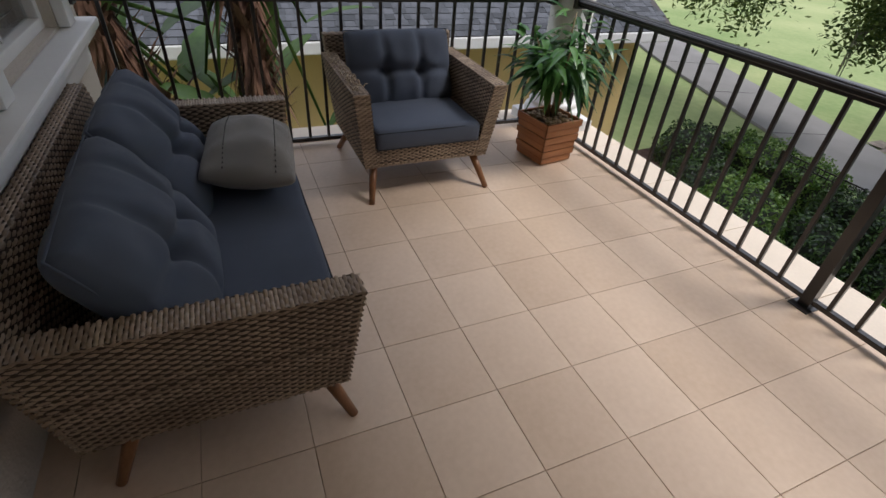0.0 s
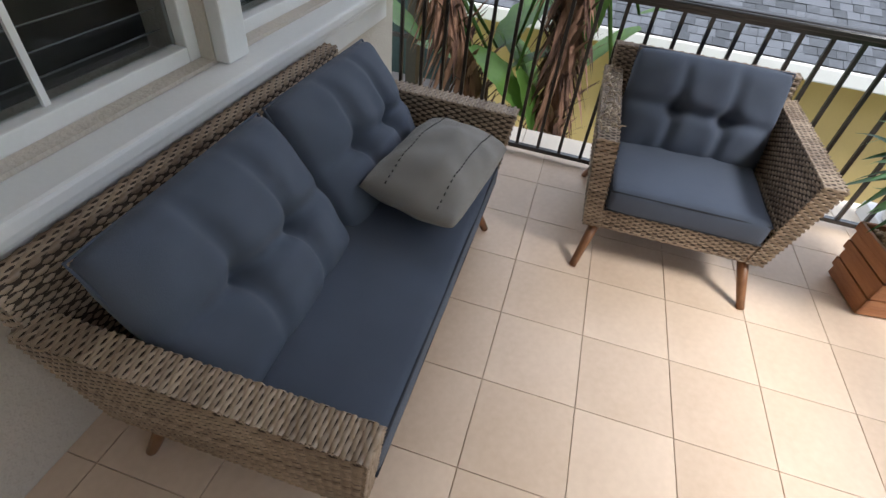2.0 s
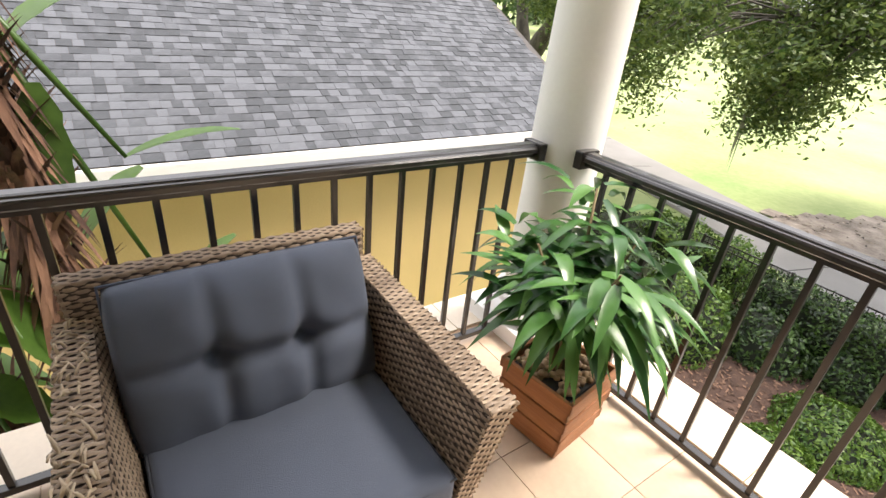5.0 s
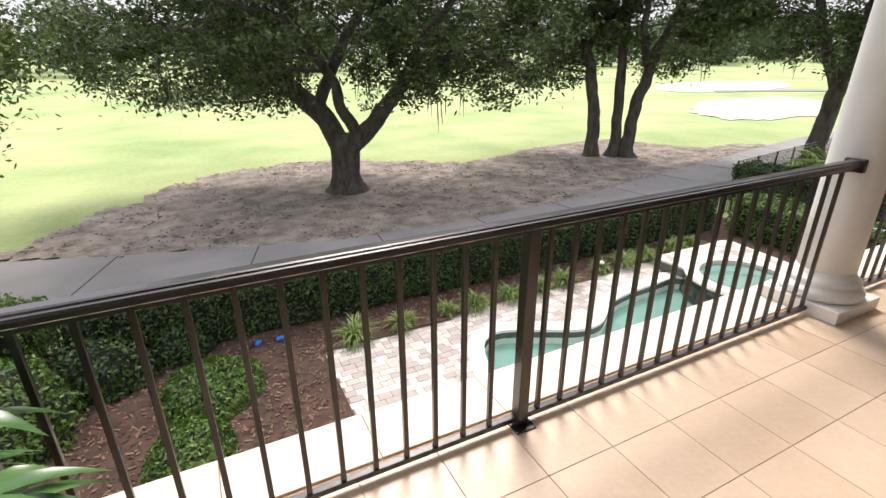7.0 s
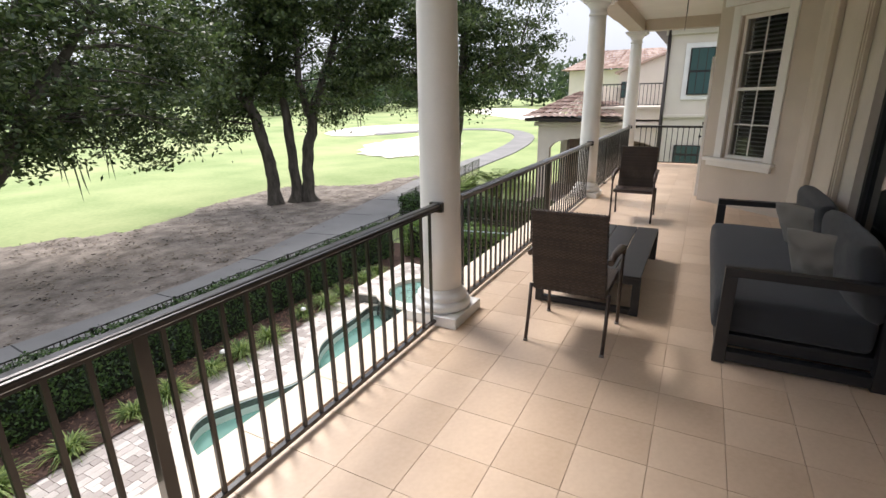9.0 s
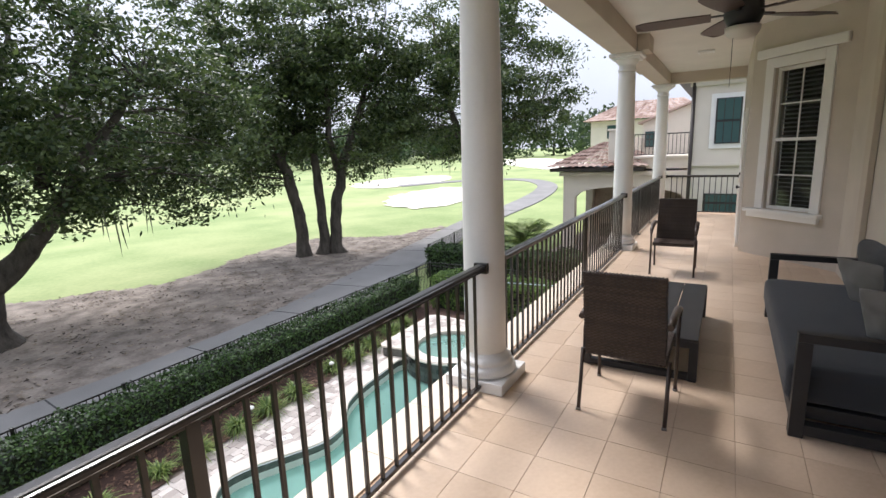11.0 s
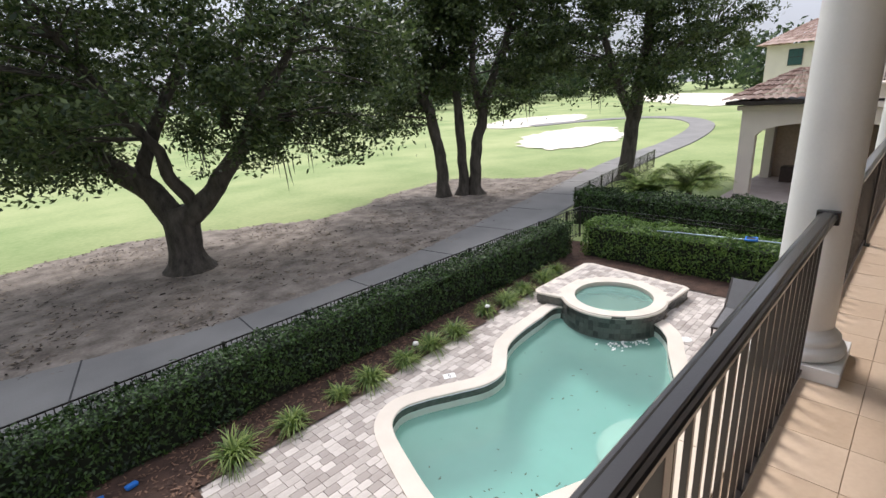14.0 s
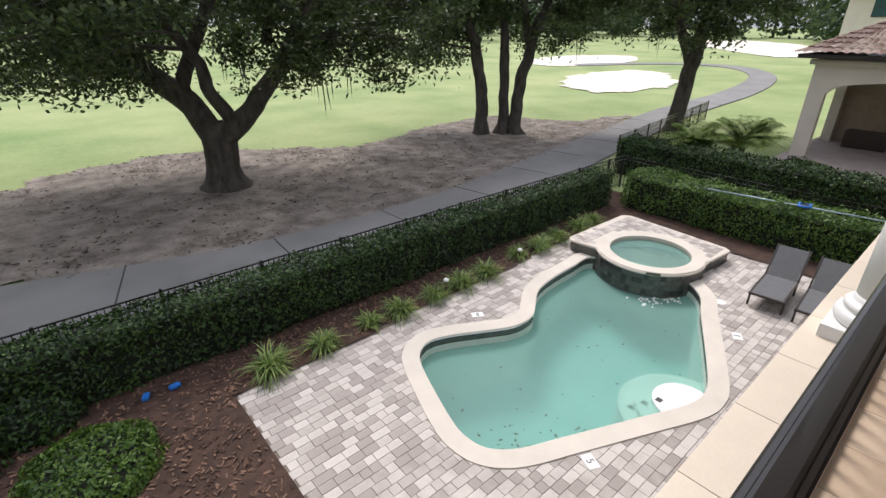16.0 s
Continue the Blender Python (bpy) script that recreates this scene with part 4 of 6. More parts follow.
def patch(name, outline, lift, material, label, category, step=0.6):
    """A thin sheet over the land within a plan outline, with an uneven hem."""
    bm = bmesh.new()
    vs = [bm.verts.new((x, y, 0)) for x, y in outline]
    bm.faces.new(vs)
    bmesh.ops.triangulate(bm, faces=bm.faces)
    for v in bm.verts:
        v.co.z = land(v.co.x, v.co.y) + lift
    bmesh.ops.recalc_face_normals(bm, faces=bm.faces)
    if sum(f.normal.z for f in bm.faces) < 0:
        bmesh.ops.reverse_faces(bm, faces=bm.faces)
    return tagged(part(name, bm, material), label, category, kind="structure")


def wavy(pts, n=8, amp=0.35, seed=0):
    return [(x + amp * noise.noise(Vector((x * 0.9, y * 0.9, seed))), y + amp * noise.noise(Vector((x * 0.9, y * 0.9, seed + 7)))) for x, y in spline(pts, n)]


def sheet(name, inside_fn, x0, y0, x1, y1, step, lift, material, label, category):
    """A finely gridded sheet where inside_fn holds."""
    V, F, idx = [], [], {}
    nxs, nys = int((x1 - x0) / step), int((y1 - y0) / step)

    def vert(i, j):
        if (i, j) not in idx:
            x, y = x0 + i * step, y0 + j * step
            idx[i, j] = len(V)
            V.append((x, y, land(x, y) + lift + 0.025 * noise.noise(Vector((x * 1.3, y * 1.3, 3))) * (1 if lift > 0.03 else 0)))
        return idx[i, j]

    for i in range(nxs):
        for j in range(nys):
            if inside_fn(x0 + (i + 0.5) * step, y0 + (j + 0.5) * step):
                F.append((vert(i, j), vert(i + 1, j), vert(i + 1, j + 1), vert(i, j + 1)))
    return tagged(mesh_ob(name, V, F, material), label, category, kind="structure")


DIRT = wavy([(-4.2, 15.6), (-3.4, 17.6), (-1.4, 20.7), (1.2, 23.6), (5.2, 25.3), (9.6, 23.9), (13.5, 21.3), (16.5, 21.4), (20.0, 23.0), (25.9, 22.6), (28.5, 18.6), (33.5, 17.2), (27.0, 15.2), (20.0, 13.7), (12.0, 12.2), (5.0, 12.3), (0, 13.7)], 10, 0.7)
sheet("ground_dirt", lambda x, y: inside(DIRT, x, y), -6, 11, 35, 28, 0.25, 0.06, M_DIRT, "bare grey-brown dirt under the oak trees", "dirt")
litter_rnd = random.Random(31)
V, F = [], []
while len(F) < 5200:
    x, y = litter_rnd.uniform(-4, 31), litter_rnd.uniform(12.5, 27)
    if not inside(DIRT, x, y) or noise.noise(Vector((x * 0.5, y * 0.5, 2))) < litter_rnd.uniform(-0.5, 0.4):
        continue
    a, r = litter_rnd.uniform(0, 6.283), litter_rnd.uniform(0.04, 0.12)
    z = land(x, y) + 0.085
    o = len(V)
    V += [(x + r * k * math.cos(a + b), y + r * k * math.sin(a + b), z + litter_rnd.uniform(0, 0.03)) for b, k in ((0, 1), (1.57, 0.35), (3.14, 1), (4.71, 0.35))]
    F.append((o, o + 1, o + 2, o + 3))
tagged(mesh_ob("leaf_litter", V, F, M_LITTER, smooth=False), "dry fallen leaves and twigs on the dirt", "leaves", kind="stuff")
PATH_LINE = [(-40, 29.5), (-26, 23.2), (-15, 17.6), (-9, 15.4), (-4, 13.7), (0, 12.45), (5, 11.2), (10, 11.05), (14, 11.5), (20, 12.7), (28, 14.2), (35, 15.5), (44, 16.5), (53, 17.2), (62, 18.6), (70, 21.2), (76, 26), (77, 32), (72, 38), (64, 43)]


def ribbon(line, width, lift, n=10):
    pts = []
    for i in range(len(line) - 1):
        p0, p1, p2, p3 = (Vector((*line[max(0, min(len(line) - 1, i + k))], 0)) for k in (-1, 0, 1, 2))
        for s in range(n):
            t = s / n
            pts.append(0.5 * ((2 * p1) + (p2 - p0) * t + (2 * p0 - 5 * p1 + 4 * p2 - p3) * t * t + (3 * p1 - p0 - 3 * p2 + p3) * t ** 3))
    pts.append(Vector((*line[-1], 0)))
    V, F = [], []
    for i, p in enumerate(pts):
        d = (pts[min(i + 1, len(pts) - 1)] - pts[max(0, i - 1)]).normalized()
        s = Vector((-d.y, d.x, 0)) * width / 2
        for k, dz in ((1.02, -0.08), (1, 0), (-1, 0), (-1.02, -0.08)):
            q = p + s * k
            V.append((q.x, q.y, land(q.x, q.y) + lift + dz))
    for i in range(len(pts) - 1):
        for k in range(3):
            a = i * 4 + k
            F.append((a, a + 1, a + 5, a + 4))
    return pts, V, F


cpts, V, F = ribbon(PATH_LINE, 2.7, 0.1)
path = tagged(mesh_ob("road_cart_path", V, [f[::-1] for f in F], M_ASPHALT, smooth=False), "grey concrete golf cart path with cross joints", "path", kind="structure")
joint_m = mat("joint_dark", (0.05, 0.05, 0.05), 0.9)
for k in range(-4, 12):
    x = 2.1 + 3.75 * k
    best = min(range(len(cpts)), key=lambda i: abs(cpts[i].x - x))
    d = (cpts[min(best + 1, len(cpts) - 1)] - cpts[best - 1]).normalized()
    part("joint", bm_box(-0.02, -1.34, 0, 0.02, 1.34, 0.004), joint_m, path, m=Matrix.Translation((x, cpts[best].y, land(x, cpts[best].y) + 0.101)) @ Matrix.Rotation(math.atan2(d.y, d.x), 4, "Z"))
for i, pts in enumerate(([(43, 26), (52, 23.5), (60, 27), (64, 33), (55, 36), (46, 32)], [(60, 45), (72, 40), (84, 46), (76, 54), (64, 52)], [(98, 28), (112, 26), (135, 34), (150, 52), (138, 62), (116, 46)])):
    o = wavy(pts, 8, 1.0, i)
    bx, by = [p[0] for p in o], [p[1] for p in o]
    sheet("ground_bunker_%d" % (i + 1), lambda x, y: inside(o, x, y), min(bx), min(by), max(bx), max(by), 0.5, 0.08, M_SAND, "pale sand bunker in the fairway", "bunker")

# ---- pool yard ----
POOL = spline([(5.90, 5.77), (6.27, 5.92), (6.7, 5.8), (7.28, 5.5), (7.9, 5.2), (8.45, 5.2), (8.9, 5.47), (9.4, 5.8), (10.1, 5.97), (11.1, 6.04), (11.9, 6.04), (12.05, 5.4), (12.35, 4.5), (12.5, 3.8), (12.05, 3.25), (11.3, 2.9), (10.15, 2.33), (9.2, 1.88), (8.75, 1.77), (8.3, 1.84), (7.43, 2.21), (6.25, 2.72), (5.55, 3.03), (5.2, 3.35), (5.12, 3.75), (5.2, 4.15), (5.4, 4.75), (5.66, 5.43)], 6)


def grow(pts, d):
    out = []
    k = len(pts)
    area = sum(pts[i - 1][0] * pts[i][1] - pts[i][0] * pts[i - 1][1] for i in range(k))
    s = 1 if area > 0 else -1
    for i in range(k):
        t = Vector((pts[(i + 2) % k][0] - pts[i - 2][0], pts[(i + 2) % k][1] - pts[i - 2][1])).normalized()
        out.append((pts[i][0] + s * t.y * d, pts[i][1] - s * t.x * d))
    return out


POOL_OUT, POOL_MID = grow(POOL, 0.31), grow(POOL, 0.16)
SPA_C = Vector((12.8, 4.92, 0))
SPA_POLY = [(11.86, 6.78), (14.82, 6.76), (14.5, 3.6), (12.24, 3.76)]
SPA_RING = []
for i in range(64):
    a = 2 * math.pi * i / 64
    d = Vector((math.cos(a), math.sin(a)))
    r = 1.3
    t = 0.5
    while inside(SPA_POLY, SPA_C.x + d.x * t, SPA_C.y + d.y * t):
        t += 0.02
    SPA_RING.append((SPA_C.x + d.x * max(r, t), SPA_C.y + d.y * max(r, t)))
SPA_HOLE = [(SPA_C.x + 1.0 * math.cos(2 * math.pi * i / 64), SPA_C.y + 1.0 * math.sin(2 * math.pi * i / 64)) for i in range(64)]


def ring_wall(loops):
    """Quads between closed loops of equal length, each a list of points and a height."""
    bm = bmesh.new()
    rows = [[bm.verts.new((x, y, z)) for x, y in pts] for pts, z in loops]
    for a, b in zip(rows, rows[1:]):
        for i in range(len(a)):
            j = (i + 1) % len(a)
            bm.faces.new((a[i], a[j], b[j], b[i]))
    return bm, rows


G = GROUND
pool = thing("swimming_pool", "freeform swimming pool with cloudy green water and cream coping", "pool")
bm, _ = ring_wall([(grow(POOL, 0.02), G - 0.05), (grow(POOL, -0.02), G - 0.02), (grow(POOL, -0.02), G + 0.012), (POOL, G + 0.022), (POOL_OUT, G + 0.022), (POOL_OUT, G - 0.12)])
part("coping", bm, M_COPING, pool)
bm, _ = ring_wall([(POOL, G - 0.05), (POOL, G - 0.19)])
part("tile_band", bm, M_BAND, pool, "dark tile band under the coping")
bm, rows = ring_wall([(grow(POOL, 0.001), G - 0.19), (POOL, G - 1.45)])
part("shell", bm, M_SHELL, pool)
# pale plaster tinted teal: light lost in deep water put into its colour
fl = bmesh.new()
fl.faces.new([fl.verts.new((x, y, G - 1.45)) for x, y in POOL])
part("pool_floor", fl, mat("plaster_depth_tint", (0.21, 0.41, 0.37), 0.7, var=0.1, scale=0.8, fine=20), pool)
bm = bmesh.new()
bm.faces.new([bm.verts.new((x, y, G - 0.33)) for x, y in grow(POOL, -0.004)])
bmesh.ops.triangulate(bm, faces=bm.faces)
bmesh.ops.recalc_face_normals(bm, faces=bm.faces)
if next(iter(bm.faces)).normal.z < 0:
    bmesh.ops.reverse_faces(bm, faces=bm.faces)
wt = part("water", bm, M_WATER, pool, "cloudy green pool water")
wt.visible_shadow = False
for k, (r, z) in enumerate(((1.05, -0.55), (0.80, -0.42), (0.52, -0.315))):
    cx, cy = 8.72, 2.02
    pts = []
    for i in range(48):
        a = 2 * math.pi * i / 48
        d = 0.1
        while d < r and inside(POOL, cx + math.cos(a) * (d + 0.03), cy + math.sin(a) * (d + 0.03)):
            d += 0.02
        pts.append((cx + math.cos(a) * d, cy + math.sin(a) * d))
    st = part("step", poly(bmesh.new(), pts, G - 1.44, G + z), M_WHITE if k == 2 else M_SHELL, pool)
    part("step_mark", bm_box(-0.05, -0.05, 0, 0.05, 0.05, 0.006), M_BAND, st, m=pose(cx - 0.5 * r, cy + 0.62 * r, G + z + 0.002))
foam = bmesh.new()
rw = random.Random(11)
for i in range(60):
    t = rw.random()
    c = Vector((12.05, 3.7, 0)).lerp(Vector((11.35, 4.3, 0)), t)
    s = rw.uniform(0.012, 0.035)
    bmesh.ops.create_icosphere(foam, subdivisions=1, radius=s, matrix=Matrix.Translation((c.x + rw.gauss(0, 0.09 + 0.08 * t), c.y + rw.gauss(0, 0.06 + 0.08 * t), G - 0.328)) @ Matrix.Diagonal((1.6, 1, 0.35, 1)))
tagged(part("water_splash", foam, M_WHITE, pool), kind="stuff")
leaves = bmesh.new()
for i in range(90):
    x, y = rw.uniform(5.2, 12), rw.uniform(2, 6)
    if rw.random() < 0.5:
        x, y = rw.gauss(5.9, 0.4), rw.gauss(3.3, 0.25)
    if inside(grow(POOL, -0.1), x, y):
        a = rw.uniform(0, 6.3)
        s = rw.uniform(0.02, 0.05)
        leaves.faces.new([leaves.verts.new((x + s * math.cos(a + b) * k, y + s * math.sin(a + b) * k, G - 0.326)) for b, k in ((0, 1), (1.57, 0.45), (3.14, 1), (4.71, 0.45))])
tagged(part("floating_leaves", leaves, mat("wet_leaf", (0.03, 0.05, 0.03), 0.6)), "dark fallen leaves floating on the pool", "leaves", kind="stuff")

spa = thing("spa", "raised round spa with cream coping and dark tiled front", "spa")
SPA_IN = [(SPA_C.x + 1.18 * math.cos(2 * math.pi * i / 64), SPA_C.y + 1.18 * math.sin(2 * math.pi * i / 64)) for i in range(64)]
bm, _ = ring_wall([(SPA_HOLE, G + 0.2), (SPA_HOLE, G + 0.29), (SPA_HOLE, G + 0.305), (SPA_RING, G + 0.305), ([(SPA_C.x + (x - SPA_C.x) * 1.02, SPA_C.y + (y - SPA_C.y) * 1.02) for x, y in SPA_RING], G + 0.29), ([(SPA_C.x + (x - SPA_C.x) * 1.02, SPA_C.y + (y - SPA_C.y) * 1.02) for x, y in SPA_RING], G + 0.25)])
part("platform", bm, M_COPING, spa)
out_r = [1.32 if (Vector(p) - SPA_C.xy).length > 1.32 else (Vector(p) - SPA_C.xy).length - 0.005 for p in SPA_RING]
lip = [(SPA_C.x + r * math.cos(2 * math.pi * i / 64), SPA_C.y + r * math.sin(2 * math.pi * i / 64)) for i, r in enumerate(out_r)]
hole_in = [(SPA_C.x + 0.985 * math.cos(2 * math.pi * i / 64), SPA_C.y + 0.985 * math.sin(2 * math.pi * i / 64)) for i in range(64)]
bm, _ = ring_wall([(hole_in, G + 0.24), (hole_in, G + 0.32), (lip, G + 0.325), (lip, G + 0.30)])
part("coping", bm, M_COPING, spa, "cream round spa coping")
V, F = [], []
for i in range(-14, 15):
    for j in range(-14, 15):
        px, py = SPA_C.x + i * 0.16 + (0.08 if j % 2 else 0), SPA_C.y + j * 0.16
        d = Vector((px, py)) - SPA_C.xy
        if d.length > 1.42 and all(inside(SPA_RING, px + a * 1.35, py + b * 1.35) for a, b in ((0.08, 0), (-0.08, 0), (0, 0.08), (0, -0.08))):
            o = len(V)
            V += [(px + a * 0.076, py + b * 0.076, G + z) for z in (0.3, 0.312) for a, b in ((-1, -1), (1, -1), (1, 1), (-1, 1))]
            F += [(o + 4, o + 5, o + 6, o + 7), (o, o + 1, o + 5, o + 4), (o + 1, o + 2, o + 6, o + 5), (o + 2, o + 3, o + 7, o + 6), (o + 3, o, o + 4, o + 7)]
tagged(mesh_ob("pavers", V, F, M_PAVER_J, spa, smooth=False), kind="stuff")
tile_mesh = finish(bm_box(-0.5, -0.008, -0.062, 0.5, 0.008, 0.062), "tile", mat("dark_spa_tile", (0.035, 0.035, 0.032), 0.25, color2=(0.11, 0.11, 0.10), per_object=0.9))
for i in range(64):
    p, q = Vector(SPA_RING[i]), Vector(SPA_RING[(i + 1) % 64])
    e = q - p
    if math.radians(140) < 2 * math.pi * i / 64 < math.radians(300):
        for row in range(4):
            share("tile", tile_mesh, spa, Matrix.Translation(((p.x + q.x) / 2, (p.y + q.y) / 2, G + 0.185 - 0.132 * row)) @ Matrix.Rotation(math.atan2(e.y, e.x), 4, "Z") @ Matrix.Diagonal((e.length * 0.93, 1, 1, 1)))
bm, _ = ring_wall([(SPA_RING, G + 0.26), (SPA_RING, G - 0.4)])
part("tile_band", bm, M_BAND, spa, "dark square tiles on the spa front")
bm, rows = ring_wall([([(SPA_C.x + (x - SPA_C.x) * 1.0, SPA_C.y + (y - SPA_C.y) * 1.0) for x, y in SPA_HOLE], G + 0.22), (SPA_HOLE, G - 0.5)])
bm.faces.new(rows[-1])
part("shell", bm, M_SHELL, spa)
bm = bmesh.new()
bm.faces.new([bm.verts.new((SPA_C.x + (x - SPA_C.x) * 0.995, SPA_C.y + (y - SPA_C.y) * 0.995, G + 0.19)) for x, y in SPA_HOLE])
w2 = part("water", bm, M_WATER, spa, "clear greenish spa water")
w2.visible_shadow = False
part("spillway", bm_box(-0.18, -0.16, G + 0.26, 0.18, 0.16, G + 0.31, m=pose(SPA_C.x - 0.98, SPA_C.y - 0.6, 0, rz=30)), M_BAND, spa)


def yard_edge(x):
    return 6.8 + 0.035 * max(0.0, x - 3.0)


V, F, idx = [], [], {}
step = 0.12


def bed_vert(i, j):
    if (i, j) not in idx:
        idx[i, j] = len(V)
        V.append((2.5 + i * step, -1.0 + j * step, G - 0.012))
    return idx[i, j]


for i in range(int((16.0 - 2.5) / step)):
    for j in range(int(8.6 / step)):
        x, y = 2.5 + (i + 0.5) * step, -1.0 + (j + 0.5) * step
        if y < yard_edge(x) + 0.3 and not inside(POOL_MID, x, y):
            F.append((bed_vert(i, j), bed_vert(i + 1, j), bed_vert(i + 1, j + 1), bed_vert(i, j + 1)))
pavement = tagged(mesh_ob("pavement_pool_deck", V, F, M_BED), "pool deck of pale grey and tan concrete pavers", "pavement", kind="structure")

# mulch beds
bed_m = lambda x, y: (yard_edge(x) - 0.02 < y < 9.1 and x < 16.4) or (-2.6 < x < 2.82) or x > 15.0
sheet("ground_mulch", bed_m, -6.0, -1.0, 17.5, 9.2, 0.15, 0.035, M_MULCH, "dark brown bark mulch beds round the pool deck", "mulch")
V, F = [], []
rm = random.Random(8)
for i in range(6500):
    x, y = (rm.uniform(-2.5, 2.8), rm.uniform(3, 8.0)) if i % 2 else (rm.uniform(2.8, 15), 0)
    if i % 2 == 0:
        y = yard_edge(x) + rm.uniform(0.0, 1.3)
    a, s, w = rm.uniform(0, 6.3), rm.uniform(0.02, 0.05), rm.uniform(0.008, 0.016)
    d, e = Vector((math.cos(a), math.sin(a), rm.uniform(-0.4, 0.4))) * s, Vector((-math.sin(a), math.cos(a), rm.uniform(-0.3, 0.3))) * w
    p = Vector((x, y, land(x, y) + 0.055))
    o = len(V)
    V += [tuple(p - d - e), tuple(p + d - e), tuple(p + d + e), tuple(p - d + e)]
    F.append((o, o + 1, o + 2, o + 3))
tagged(mesh_ob("bark_chips", V, F, M_CHIP, smooth=False), "loose brown bark chips on the beds", "bark", kind="stuff")


# ---- hedges, fence ----
def leaves_on(V, F, p, n, size, rnd, tilt=0.9):
    """One small pointed leaf at p, facing about n."""
    n = (n + Vector((rnd.uniform(-tilt, tilt), rnd.uniform(-tilt, tilt), rnd.uniform(-tilt, tilt)))).normalized()
    a = n.orthogonal().normalized()
    a = Matrix.Rotation(rnd.uniform(0, 6.28), 3, n) @ a
    b = n.cross(a)
    L, W = size * rnd.uniform(0.7, 1.3), size * 0.5 * rnd.uniform(0.7, 1.2)
    o = len(V)
    V.extend((tuple(p - a * L), tuple(p + b * W - a * L * 0.1), tuple(p + a * L), tuple(p - b * W - a * L * 0.1)))
    F.append((o, o + 1, o + 2, o + 3))


def hedge(name, x0, y0, x1, y1, h, density, size, material, label, seed, lump=0.12, z0=None):
    rnd = random.Random(seed)
    base = G if z0 is None else z0
    hd = thing(name, label, "hedge", "clipped hedges", m=pose(0, 0, base))
    # dark box inside the leaves: the hedge's inner shade as colour
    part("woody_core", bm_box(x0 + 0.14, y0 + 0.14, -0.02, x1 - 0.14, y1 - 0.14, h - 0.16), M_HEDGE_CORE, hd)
    V, F = [], []
    faces = [((x0, y0), (x1, y0), Vector((0, -1, 0))), ((x0, y1), (x1, y1), Vector((0, 1, 0))), ((x0, y0), (x0, y1), Vector((-1, 0, 0))), ((x1, y0), (x1, y1), Vector((1, 0, 0)))]
    for (a0, b0), (a1, b1), n in faces:
        L = math.hypot(a1 - a0, b1 - b0)
        for i in range(int(L * h * density)):
            t, z = rnd.random(), h * rnd.random() ** 0.9
            p = Vector((a0 + (a1 - a0) * t, b0 + (b1 - b0) * t, z))
            p += n * (lump * noise.noise(p * 1.7 + Vector((seed, 0, 0))) - rnd.random() ** 2 * 0.18 - (0.06 if z < 0.15 else 0))
            leaves_on(V, F, p, n + Vector((0, 0, 0.3)), size, rnd)
    for i in range(int((x1 - x0) * (y1 - y0) * density * 1.2)):
        p = Vector((rnd.uniform(x0, x1), rnd.uniform(y0, y1), h))
        p.z += lump * noise.noise(p * 1.7 + Vector((seed, 0, 0))) - rnd.random() ** 2 * 0.15 + (rnd.random() < 0.04) * 0.08
        leaves_on(V, F, p, Vector((0, 0, 1)), size, rnd)
    tagged(mesh_ob("foliage", V, F, material, hd, smooth=False), kind="stuff")
    return hd


hedge("hedge", -1.5, 7.95, 16.0, 8.8, 1.21, 620, 0.042, M_HEDGE, "long dark green clipped hedge along the fence", 1)
hedge("hedge", 16.0, -2.0, 17.4, 7.6, 1.2, 560, 0.045, M_HEDGE2, "bright green clipped hedge beside the pool deck", 2, 0.18)
hedge("hedge", 19.6, -4.0, 21.1, 10.1, 1.45, 380, 0.055, M_HEDGE, "tall dark hedge on the neighbour's side", 3, 0.18)
hedge("hedge", -4.6, 8.6, -1.9, 10.0, 1.0, 420, 0.05, M_HEDGE2, "rough green hedge past the fence corner", 4, 0.3)


def mound(name, cx, cy, rx, ry, h, n, size, material, label, seed):
    rnd = random.Random(seed)
    b = thing(name, label, "bush", "low bushes", m=pose(cx, cy, G))
    # dark dome under the leaf shell, coloured as the bush's inner shade
    bm = bmesh.new()
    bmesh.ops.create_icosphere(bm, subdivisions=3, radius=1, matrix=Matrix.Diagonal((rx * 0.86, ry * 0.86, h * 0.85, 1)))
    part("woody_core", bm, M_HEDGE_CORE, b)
    V, F = [], []
    for i in range(n):
        a, u = rnd.uniform(0, 6.283), rnd.random()
        nrm = Vector((math.cos(a) * math.sqrt(1 - u * u), math.sin(a) * math.sqrt(1 - u * u), u))
        k = 1 + 0.16 * noise.noise(nrm * 3 + Vector((seed, 0, 0))) - 0.12 * rnd.random() ** 2
        leaves_on(V, F, Vector((nrm.x * rx * k, nrm.y * ry * k, max(0.03, nrm.z * h * k))), nrm, size, rnd)
    tagged(mesh_ob("foliage", V, F, material, b, smooth=False), kind="stuff")
    return b


mound("bush", 0.85, 6.5, 0.88, 0.9, 0.42, 4200, 0.04, M_HEDGE2, "low rounded green bush on the mulch", 1)
mound("bush", 0.5, 4.95, 0.62, 0.95, 0.36, 3000, 0.04, M_HEDGE2, "low trimmed green bush on the mulch", 2)
mound("bush", -2.0, 6.6, 1.0, 1.3, 1.3, 3600, 0.05, M_HEDGE2, "tall light green shrub near the fence corner", 3)
mound("bush", 0.4, 8.0, 0.6, 0.5, 0.7, 1500, 0.045, M_HEDGE, "dark shrub in front of the hedge", 4)
mound("bush", -3.3, 7.3, 1.3, 1.0, 0.95, 3200, 0.05, M_HEDGE, "dark green shrubs along the side of the yard", 5)
